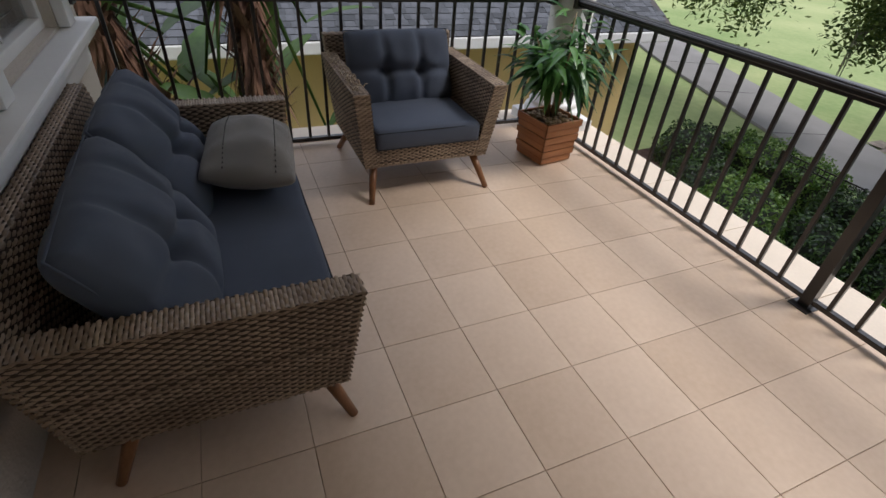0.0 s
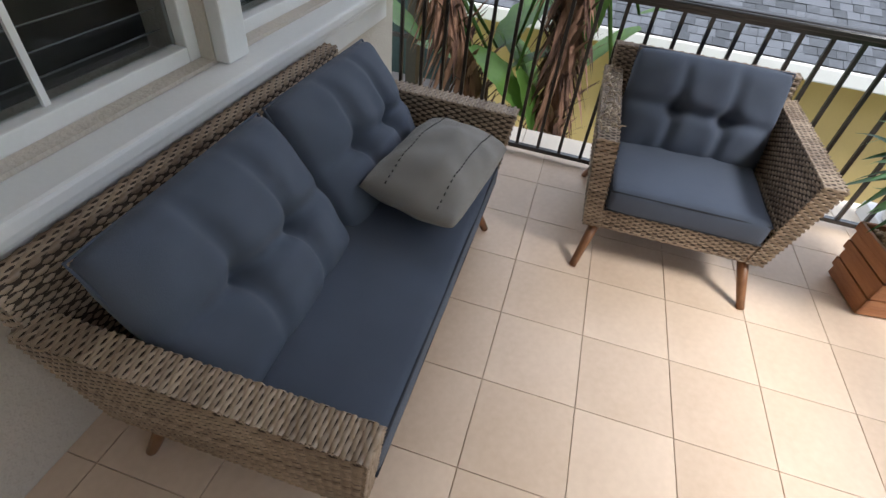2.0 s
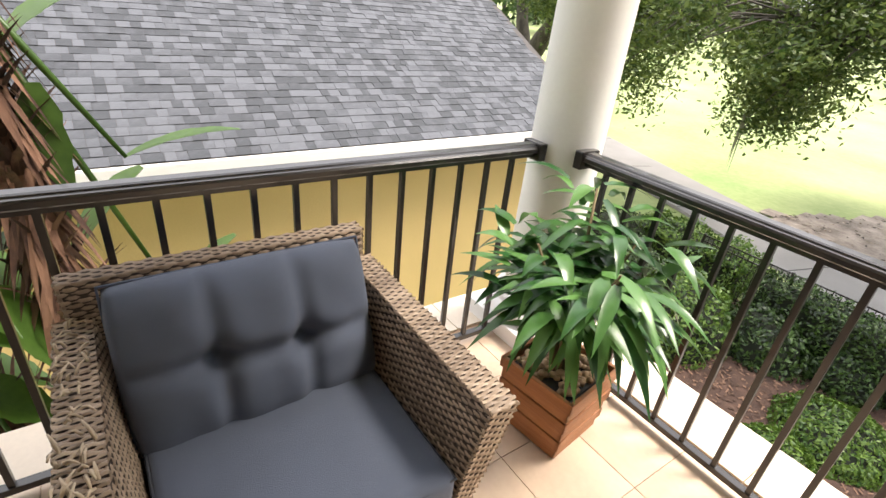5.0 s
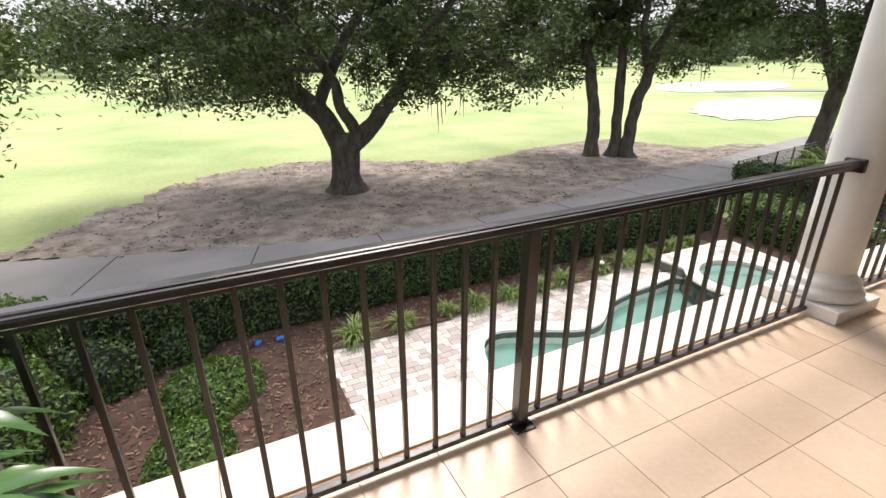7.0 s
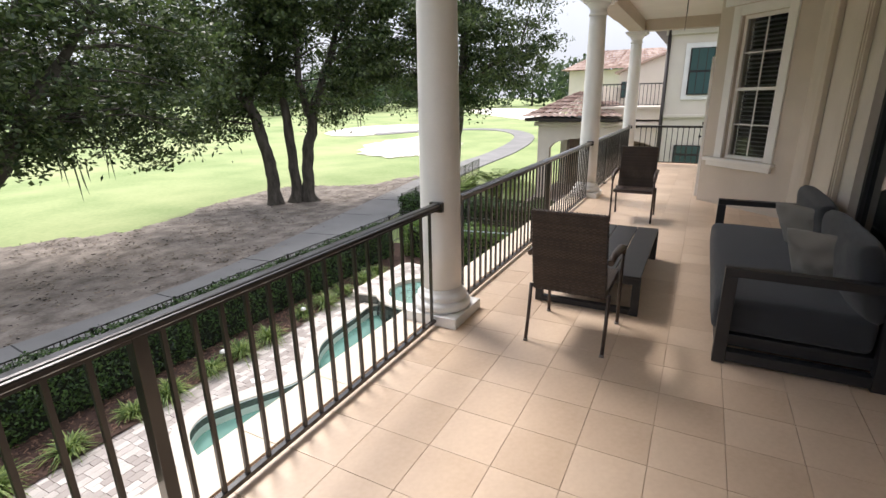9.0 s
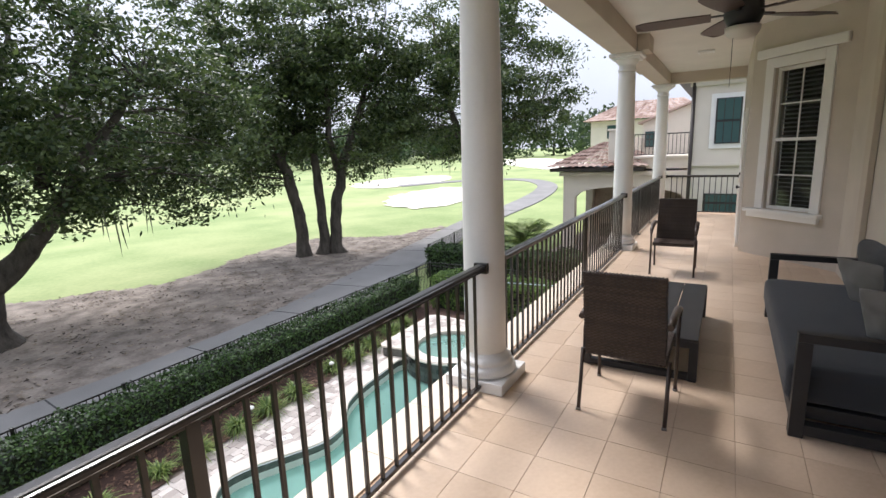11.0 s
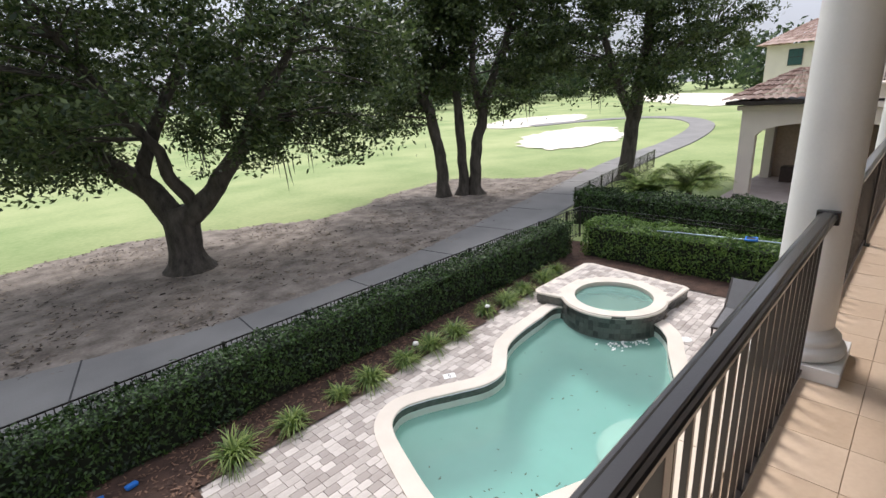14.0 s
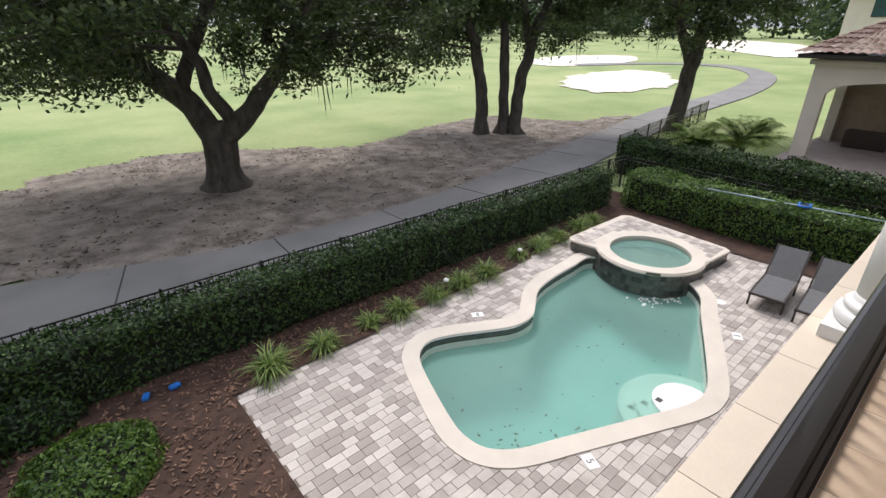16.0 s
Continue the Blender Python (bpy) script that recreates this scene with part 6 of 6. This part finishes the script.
# palm by the pavilion
def small_palm(x, y, z, n, L, seed, label):
    rnd = random.Random(seed)
    p = thing("palm", label, "palm", m=pose(x, y, z))
    part("trunk", tube(bmesh.new(), [(0, 0, 0), (0.03, 0, 0.7)], [0.14, 0.1], 8), M_FIBRE, p)
    V, F = [], []
    for i in range(n):
        a = rnd.uniform(0, 6.283)
        up = rnd.uniform(0.5, 2.4)
        way = Vector((math.cos(a), math.sin(a), up)).normalized()
        for s in range(26):
            t = s / 26
            q = Vector((0, 0, 0.7)) + way * L * t + Vector((0, 0, -0.42 * L * t * t))
            for sg in (-1, 1):
                sd = Vector((-math.sin(a), math.cos(a), 0)) * sg
                blade(V, F, q, sd + way * 0.8 + Vector((0, 0, -0.25)), 0.34 * L * (1 - 0.6 * t), 0.022, 0.5, rnd, 2)
    tagged(mesh_ob("fronds", V, F, M_CLUMP, p), kind="stuff")
    return p


small_palm(23.4, 6.7, GROUND + 0.55, 46, 2.1, 3, "bushy green palm behind the neighbour's hedge")
small_palm(22.0, 8.0, GROUND + 0.5, 34, 1.8, 4, "small green palm beside the garden fence")

# ---- neighbour's white house ----
nh = thing("neighbour_house", "white stucco two storey house with dark windows", "house")
bm = bmesh.new()
part("wall", bm_box(21.0, -14.0, GROUND, 30.0, -0.3, 3.95), M_CREAM, nh)
part("roof", bm_box(20.4, -14.6, 3.96, 30.6, 0.3, 4.15, 0.02), M_DARKTRIM, nh)
part("fascia", bm_box(20.86, -14.1, 3.64, 20.995, -0.22, 3.92, 0.03), M_CREAM, nh)
part("downspout", tube(bmesh.new(), [(20.9, -0.34, 3.9), (20.93, -0.34, -3.6)], 0.06, 8), M_DARKTRIM, nh)
M_TEALGLASS = bpy.data.materials.new("teal_glass")
M_TEALGLASS.use_nodes = True
M_TEALGLASS.node_tree.nodes["Principled BSDF"].inputs["Base Color"].default_value = (0.05, 0.10, 0.10, 1)
M_TEALGLASS.node_tree.nodes["Principled BSDF"].inputs["Roughness"].default_value = 0.08


def far_window(y0, y1, z0, z1, x, parent, cas=True):
    if cas:
        part("casing", bm_box(x - 0.05, y0 - 0.16, z0 - 0.16, x - 0.001, y1 + 0.16, z1 + 0.16, 0.01), M_WHITE, parent)
    wdw = part("window", bm_box(x - 0.09, y0, z0, x - 0.051, y1, z1), M_BLACK, parent)
    for j in range(2):
        za, zb = z0 + (z1 - z0) * j / 2 + 0.04, z0 + (z1 - z0) * (j + 1) / 2 - 0.03
        part("pane", bm_box(x - 0.1, y0 + 0.05, za, x - 0.091, y1 - 0.05, zb), M_TEALGLASS, wdw)
        for k in (1, 2):
            yy = y0 + (y1 - y0) * k / 3
            part("muntin", bm_box(x - 0.108, yy - 0.012, za, x - 0.101, yy + 0.012, zb), M_BLACK, wdw)
    return wdw


far_window(-1.8, -1.04, 1.7, 3.2, 21.0, nh)
far_window(-2.05, -0.85, -0.66, 0.0, 21.0, nh, False)
part("band", bm_box(20.9, -14.0, 0.95, 20.998, -0.3, 1.05, 0.01), M_CREAM, nh)
# wing behind it, with a balcony
wing = thing("neighbour_wing", "cream house wing with balcony railing and tiled gable", "house")
part("deck", bm_box(26.5, 0.05, 0.64, 36.0, 2.98, 1.2), M_CREAM, wing)
part("band", bm_box(26.35, 0.05, 1.12, 26.498, 2.98, 1.22, 0.01), M_CREAM, wing)
part("parapet", bm_box(26.4, 2.98, 0.64, 27.0, 3.58, 2.45, 0.02), M_CREAM, wing)
part("cap", bm_box(26.34, 2.92, 2.452, 27.06, 3.64, 2.55, 0.02), M_CREAM, wing)
part("parapet", bm_box(27.0, 3.0, 0.83, 36.0, 3.3, 2.2, 0.02), M_CREAM, wing)
for i in range(18):
    part("bar", bm_box(26.6, 0.1 + i * 0.165, 1.3, 26.63, 0.125 + i * 0.165, 2.2), M_RAIL, wing)
part("rail", bm_box(26.59, 0.05, 2.2, 26.65, 2.97, 2.25), M_RAIL, wing)
part("rail", bm_box(26.59, 0.05, 1.27, 26.65, 2.97, 1.3), M_RAIL, wing)
bm = bmesh.new()
gable = [(3.0, 1.21), (3.0, 3.0), (0.0, 4.1), (-3.4, 3.0), (-3.4, 1.21)]
ga = [bm.verts.new((33.0, y, z)) for y, z in gable]
gb = [bm.verts.new((40.0, y, z)) for y, z in gable]
bm.faces.new(ga)
bm.faces.new(gb[::-1])
for i in range(5):
    bm.faces.new((ga[i], gb[i], gb[(i + 1) % 5], ga[(i + 1) % 5]))
bmesh.ops.recalc_face_normals(bm, faces=bm.faces)
part("wall", bm, M_CREAM, wing)
part("eave", bm_box(32.7, 0.0, -0.02, 40.2, 3.45, 0.09, m=Matrix.Translation((0, 0, 4.14)) @ Matrix.Rotation(math.atan2(-1.1, 3.0), 4, "X")), M_ROOFTILE, wing)
part("eave", bm_box(32.7, -3.8, -0.02, 40.2, 0.0, 0.09, m=Matrix.Translation((0, 0, 4.14)) @ Matrix.Rotation(math.atan2(1.1, 3.4), 4, "X")), M_ROOFTILE, wing)
far_window(2.1, 2.85, 1.6, 2.5, 33.0, wing, False)
fh = thing("far_house", "distant cream house with tiled roof", "house", m=pose(62, 9.5, 0))
part("wall", bm_box(0, -9, land(62, 9.5) - 0.5, 12, 3.5, 4.6), M_CREAM, fh)
far_window(0.4, 1.6, 2.6, 4.1, 0.0, fh, False)
barrel_roof("roof", None, ((-0.8, 4.3, 4.6), (-0.8, -9.8, 4.6), (5, -6, 7.0), (5, 0.5, 7.0)), fh, 24, 8)
barrel_roof("roof", None, ((12.8, 4.3, 4.6), (-0.8, 4.3, 4.6), (5, 0.5, 7.0), (5.1, 0.5, 7.0)), fh, 20, 8)

# ---- yellow house past the end railing ----
yh = thing("yellow_house", "yellow stucco house with grey shingle roof", "house", m=pose(0, 0, 0.27))
part("wall", bm_box(-14.0, -3.5, GROUND - 0.4, -4.0, 4.7, -0.62), M_YELLOW, yh)
part("soffit", bm_box(-4.0, -3.9, -0.62, -3.62, 5.05, -0.58), M_WHITE, yh)
part("gutter", bm_box(-3.72, -3.95, -0.64, -3.56, 5.1, -0.47, 0.02), M_WHITE, yh)
SL = math.tan(radians(27))
roof_m = Matrix.Translation((-3.58, 0, -0.46)) @ Matrix.Rotation(radians(27), 4, "Y")
part("roof_deck", bm_box(-9.0, -3.95, -0.1, 0.0, 5.08, -0.004, m=roof_m), M_DARKTRIM, yh)
rs = random.Random(21)
tab = [finish(bm_box(-0.13, 0, 0, 0.0, w, 0.006), "shingle", M_SHINGLE) for w in (0.1, 0.14, 0.19)]
V, F = [], []
count = 0
for r in range(66):
    y = -3.95 + (0.06 if r % 2 else 0) + rs.uniform(0, 0.05)
    while y < 4.9:
        k = rs.randrange(3)
        w = (0.1, 0.14, 0.19)[k]
        lift = 0.0 if rs.random() < 0.5 else 0.005
        near = r < 22 and -2.2 < y < 0.6
        mm = roof_m @ Matrix.Translation((-r * 0.125, y, lift)) @ Matrix.Rotation(radians(-3), 4, "Y")
        if near and count < 300:
            count += 1
            share("shingle", tab[k], yh, mm)
        else:
            o = len(V)
            for q in ((-0.13, 0, 0), (0, 0, 0), (0, w, 0), (-0.13, w, 0), (-0.13, 0, 0.006), (0, 0, 0.006), (0, w, 0.006), (-0.13, w, 0.006)):
                V.append(tuple(mm @ Vector(q)))
            F += [(o + 4, o + 5, o + 6, o + 7), (o + 1, o + 2, o + 6, o + 5), (o, o + 1, o + 5, o + 4), (o + 2, o + 3, o + 7, o + 6)]
        y += w + 0.003
tagged(mesh_ob("shingles", V, F, M_SHINGLE_J, yh, smooth=False), kind="stuff")

# neighbour's pool and screened patio
np_ = thing("neighbour_pool", "small teal plunge pool in a cream deck", "pool")
part("deck", bm_box(-13.0, -16.0, GROUND - 0.2, -3.2, -3.52, GROUND + 0.02), mat("grey_deck", (0.22, 0.20, 0.19), 0.85, scale=1.5, fine=20), np_)
part("coping", bm_box(-7.3, -9.0, GROUND + 0.021, -5.0, -4.2, GROUND + 0.06, 0.01), M_COPING, np_)
part("water", bm_box(-6.95, -8.7, GROUND + 0.061, -5.35, -4.55, GROUND + 0.066), water_mat("teal_water", (0.025, 0.17, 0.16), 0.0), np_)
scr = thing("screen_enclosure", "dark framed pool screen enclosure", "screen")
for x, y in ((-5.7, -4.8), (-8.6, -4.9), (-8.6, -7.4), (-8.6, -10)):
    part("post", bm_box(x - 0.1, y - 0.1, GROUND + 0.02, x + 0.1, y + 0.1, 0.2, 0.005), M_DARKTRIM, scr)
for z in (-2.6, -1.2, 0.1):
    part("rail", bm_box(-8.65, -13, z, -8.55, -4.9, z + 0.08), M_DARKTRIM, scr)
part("backing", bm_box(-9.6, -14, GROUND, -9.5, -3.6, 0.6), mat("dark_teal_wall", (0.035, 0.06, 0.055), 0.8), scr)
for k, (x, y) in enumerate(((-8.0, -6.6), (-8.0, -7.5))):
    ch = thing("patio_chair", "dark patio chair on the neighbour's deck", "chair", "neighbour's chairs", m=pose(x, y, GROUND + 0.02, rz=10 * k))
    part("seat", bm_box(-0.25, -0.25, 0.42, 0.25, 0.25, 0.46, 0.01), M_LOUNGE, ch)
    part("backrest", bm_box(-0.27, -0.25, 0.46, -0.22, 0.25, 0.95, 0.01), M_LOUNGE, ch)
    for a in (-0.22, 0.22):
        for b in (-0.22, 0.22):
            part("leg", bm_box(a - 0.015, b - 0.015, 0, a + 0.015, b + 0.015, 0.42), M_BLACK, ch)


# ---- giant bird of paradise plants ----
def paddle(V, F, base, tip, length, width, rnd, fold=0.25, tear=0.0):
    """A large paddle leaf on its midrib, from base towards tip."""
    base, tip = Vector(base), Vector(tip)
    d = (tip - base).normalized()
    s = d.cross(Vector((0, 0, 1)))
    s = s.normalized() if s.length > 0.1 else Vector((0, 1, 0))
    up = s.cross(d)
    n = 12
    o = len(V)
    for i in range(n + 1):
        t = i / n
        w = width * (math.sin(math.pi * (0.04 + 0.93 * t)) ** 0.6)
        p = base + d * length * t - Vector((0, 0, 0.22 * length * t * t))
        rip = rnd.uniform(0.8, 1.05) if i % 3 else 1
        V.extend((tuple(p - s * w * rip + up * w * fold), tuple(p), tuple(p + s * w * rip + up * w * fold)))
    for i in range(n):
        for k in (0, 1):
            if tear and rnd.random() < tear:
                continue
            a = o + i * 3 + k
            F.append((a, a + 1, a + 4, a + 3))


def paradise(x, y, pts, seed, leaves, label):
    rnd = random.Random(seed)
    p = thing("bird_of_paradise", label, "plant", "giant paradise plants", m=pose(0, 0, 0))
    part("trunk", tube(bmesh.new(), pts, [0.12] * len(pts), 10), M_FIBRE, p)
    V, F = [], []
    for i in range(760):
        t = rnd.random()
        k = min(len(pts) - 2, int(t * (len(pts) - 1)))
        q = Vector(pts[k]).lerp(Vector(pts[k + 1]), t * (len(pts) - 1) - k)
        a = rnd.uniform(0, 6.283)
        blade(V, F, q + Vector((math.cos(a), math.sin(a), 0)) * 0.11, (math.cos(a) * 0.5, math.sin(a) * 0.5, rnd.choice((-1, -0.8, 0.7))), rnd.uniform(0.15, 0.55), rnd.uniform(0.012, 0.035), 0.2, rnd, 3)
    tagged(mesh_ob("dry_sheaths", V, F, M_FIBRE, p, smooth=False), kind="stuff")
    for base, tip, L, w in leaves:
        stem = part("leaf_stalk", tube(bmesh.new(), [pts[-1] if base[2] > -1.2 else pts[0], base], [0.03, 0.014], 7), M_BANANA, p)
        V, F = [], []
        paddle(V, F, base, tip, L, w, rnd)
        mesh_ob("leaf", V, F, M_BANANA, p)
    return p


paradise(-2.2, -2.9, [(-2.35, -2.45, GROUND), (-2.3, -2.55, -1.8), (-2.2, -2.85, -0.9), (-2.2, -3.2, -0.1), (-2.2, -3.45, 0.6)], 3,
         [((-2.2, -3.3, 0.4), (-2.0, -2.6, 1.4), 1.0, 0.2), ((-2.1, -3.5, 0.3), (-1.6, -4.6, 0.6), 0.9, 0.2), ((-2.3, -3.2, 0.5), (-2.8, -2.6, 1.6), 1.1, 0.22), ((-2.1, -3.0, -0.2), (-1.8, -2.3, -0.5), 0.8, 0.2), ((-2.2, -3.7, 0.5), (-2.4, -4.8, 1.1), 1.0, 0.22), ((-2.0, -3.2, 0.55), (-1.7, -2.9, 1.7), 1.0, 0.2), ((-2.4, -2.9, 0.2), (-2.6, -2.2, 0.7), 1.0, 0.22), ((-2.0, -3.9, 0.3), (-2.0, -5.0, 0.5), 1.0, 0.2), ((-2.3, -2.7, -0.5), (-2.2, -2.0, 0.1), 0.9, 0.2), ((-2.5, -3.0, -0.6), (-2.6, -3.9, -0.2), 0.8, 0.2), ((-2.0, -2.6, -1.2), (-1.8, -3.1, -0.6), 0.7, 0.18), ((-2.3, -2.5, 0.3), (-2.4, -2.0, 1.2), 1.1, 0.2), ((-2.6, -3.3, 0.2), (-3.2, -3.6, 0.9), 1.1, 0.24), ((-2.5, -2.8, -0.3), (-3.0, -2.4, 0.3), 1.0, 0.22), ((-2.3, -3.6, -0.3), (-2.4, -4.4, 0.2), 1.0, 0.22)],
         "tall bird of paradise with shaggy brown trunk and torn leaves")
paradise(-2.2, -2.1, [(-2.1, -1.95, GROUND), (-2.15, -2.0, -1.5), (-2.2, -2.08, -0.3), (-2.2, -2.15, 0.7), (-2.2, -2.2, 1.5)], 5,
         [((-2.2, -1.98, -0.1), (-2.2, -1.9, 1.4), 1.15, 0.14), ((-2.2, -1.55, 0.32), (-2.25, -0.5, 0.75), 0.8, 0.09), ((-2.4, -2.6, -0.2), (-2.5, -2.1, -1.2), 0.9, 0.28), ((-2.0, -2.5, -0.3), (-1.9, -1.9, -1.3), 0.8, 0.24), ((-2.3, -1.4, -0.9), (-2.4, -0.6, 0.1), 0.8, 0.12), ((-2.3, -1.2, -1.2), (-2.3, -0.3, -0.7), 0.6, 0.08), ((-2.5, -2.0, -0.5), (-2.6, -1.4, 0.4), 1.0, 0.2), ((-2.5, -2.3, -0.7), (-2.6, -2.8, 0.0), 0.9, 0.22), ((-2.1, -1.9, -1.3), (-2.0, -1.3, -0.9), 0.8, 0.16), ((-2.3, -2.3, 0.9), (-2.5, -3.0, 1.7), 1.0, 0.2), ((-2.3, -2.0, 1.0), (-2.6, -1.3, 1.6), 0.9, 0.18), ((-2.6, -1.7, -1.6), (-2.9, -1.0, -1.1), 0.9, 0.2), ((-2.6, -2.4, -1.6), (-2.8, -3.1, -1.2), 0.9, 0.2)],
         "slim bird of paradise with upright green paddle leaves")
paradise(-1.7, -1.7, [(-1.8, -1.8, GROUND), (-1.8, -1.75, -2.2)], 8,
         [((-1.8, -1.9, -1.7), (-1.5, -2.6, -0.9), 0.9, 0.2), ((-1.8, -1.6, -1.6), (-1.8, -1.0, -0.7), 1.0, 0.2), ((-1.9, -1.7, -1.9), (-2.6, -1.2, -1.2), 0.9, 0.2), ((-1.7, -1.9, -2.0), (-1.2, -2.3, -1.7), 0.8, 0.2), ((-2.0, -2.3, -1.5), (-2.3, -3.0, -0.9), 0.9, 0.2)],
         "low clump of broad green paradise leaves")
mound("bush", -2.2, -0.2, 0.9, 1.5, 0.9, 1800, 0.06, M_HEDGE, "dark shrubs against the yellow wall", 44)
mound("bush", -2.2, 3.0, 1.0, 2.0, 1.1, 2200, 0.06, M_HEDGE2, "green shrubs against the yellow wall", 45)

# ---- ledge stones, floor tiles, deck pavers ----
ledge_mesh = finish(bm_box(0.002, 0, -0.0075, 0.598, 0.288, 0.004, 0.003), "ledge_tile", M_LEDGE)
for i in range(-1, 27):
    share("ledge_tile", ledge_mesh, floor, pose(0.35 + i * 0.6 + 0.25, 0.045, -0.0005))
ledge_end = finish(bm_box(0, 0.002, -0.0075, 0.24, 0.598, 0.004, 0.003), "ledge_tile", M_LEDGE)
for i in range(6):
    share("ledge_tile", ledge_end, floor, pose(-0.262, -3.37 + i * 0.6, -0.0005))
tile_mesh = finish(bm_box(0.0014, 0.0014, -0.0075, TILE - 0.0014, TILE - 0.0014, 0.0, 0.0015), "tile", M_TILE)
tcount = 0
V, F = [], []
for i in range(0, 46):
    for j in range(-10, 0):
        x, y = i * TILE, j * TILE
        if x < -0.05 or y < -3.4 or (x > 10.8 and y < -2.1) or (x > 3.0 and y < -3.15):
            continue
        if tcount < 300 and i < 34:
            tcount += 1
            share("tile", tile_mesh, floor, pose(x, y, 0))
        else:
            o = len(V)
            e = 0.0014
            V += [(x + e, y + e, 0), (x + TILE - e, y + e, 0), (x + TILE - e, y + TILE - e, 0), (x + e, y + TILE - e, 0), (x + e, y + e, -0.0075), (x + TILE - e, y + e, -0.0075), (x + TILE - e, y + TILE - e, -0.0075), (x + e, y + TILE - e, -0.0075)]
            F += [(o, o + 1, o + 2, o + 3), (o, o + 4, o + 5, o + 1), (o + 1, o + 5, o + 6, o + 2), (o + 2, o + 6, o + 7, o + 3), (o + 3, o + 7, o + 4, o)]
tagged(mesh_ob("far_tiles", V, F, mat("tile_ceramic_far", (0.55, 0.405, 0.285), 0.4, var=0.1, scale=2.5, fine=40, bump=0.03, color2=(0.71, 0.555, 0.42), island=0.3), floor, smooth=False), kind="stuff")

rpv = random.Random(12)
sizes = (0.155, 0.235, 0.31)
pmesh = [finish(bm_box(0.004, 0.004, -0.02, s - 0.004, 0.151, 0.0, 0.004), "paver", M_PAVER) for s in sizes]
V, F = [], []
pcount = 0
for r in range(int(8.0 / 0.155)):
    y = -0.6 + r * 0.155
    x = 2.81 + (0.08 if r % 2 else 0)
    while x < 15.6:
        k = rpv.choices((0, 1, 2), (2, 5, 1))[0]
        s = sizes[k]
        cx, cy = x + s / 2, y + 0.078
        if cy < yard_edge(cx) and not inside(POOL_MID, cx, cy) and not inside(SPA_RING, cx, cy) and cx < 15.2:
            z = GROUND + rpv.uniform(-0.003, 0.003)
            if pcount < 300 and 2.4 < cx < 5.4 and cy > 3.9:
                pcount += 1
                share("paver", pmesh[k], pavement, pose(x, y, z))
            else:
                o = len(V)
                e = 0.005
                V += [(x + e, y + e, z), (x + s - e, y + e, z), (x + s - e, y + 0.155 - e, z), (x + e, y + 0.155 - e, z), (x, y, z - 0.02), (x + s, y, z - 0.02), (x + s, y + 0.155, z - 0.02), (x, y + 0.155, z - 0.02)]
                F += [(o, o + 1, o + 2, o + 3), (o, o + 4, o + 5, o + 1), (o + 1, o + 5, o + 6, o + 2), (o + 2, o + 6, o + 7, o + 3), (o + 3, o + 7, o + 4, o)]
        x += s
tagged(mesh_ob("far_pavers", V, F, M_PAVER_J, pavement, smooth=False), kind="stuff")
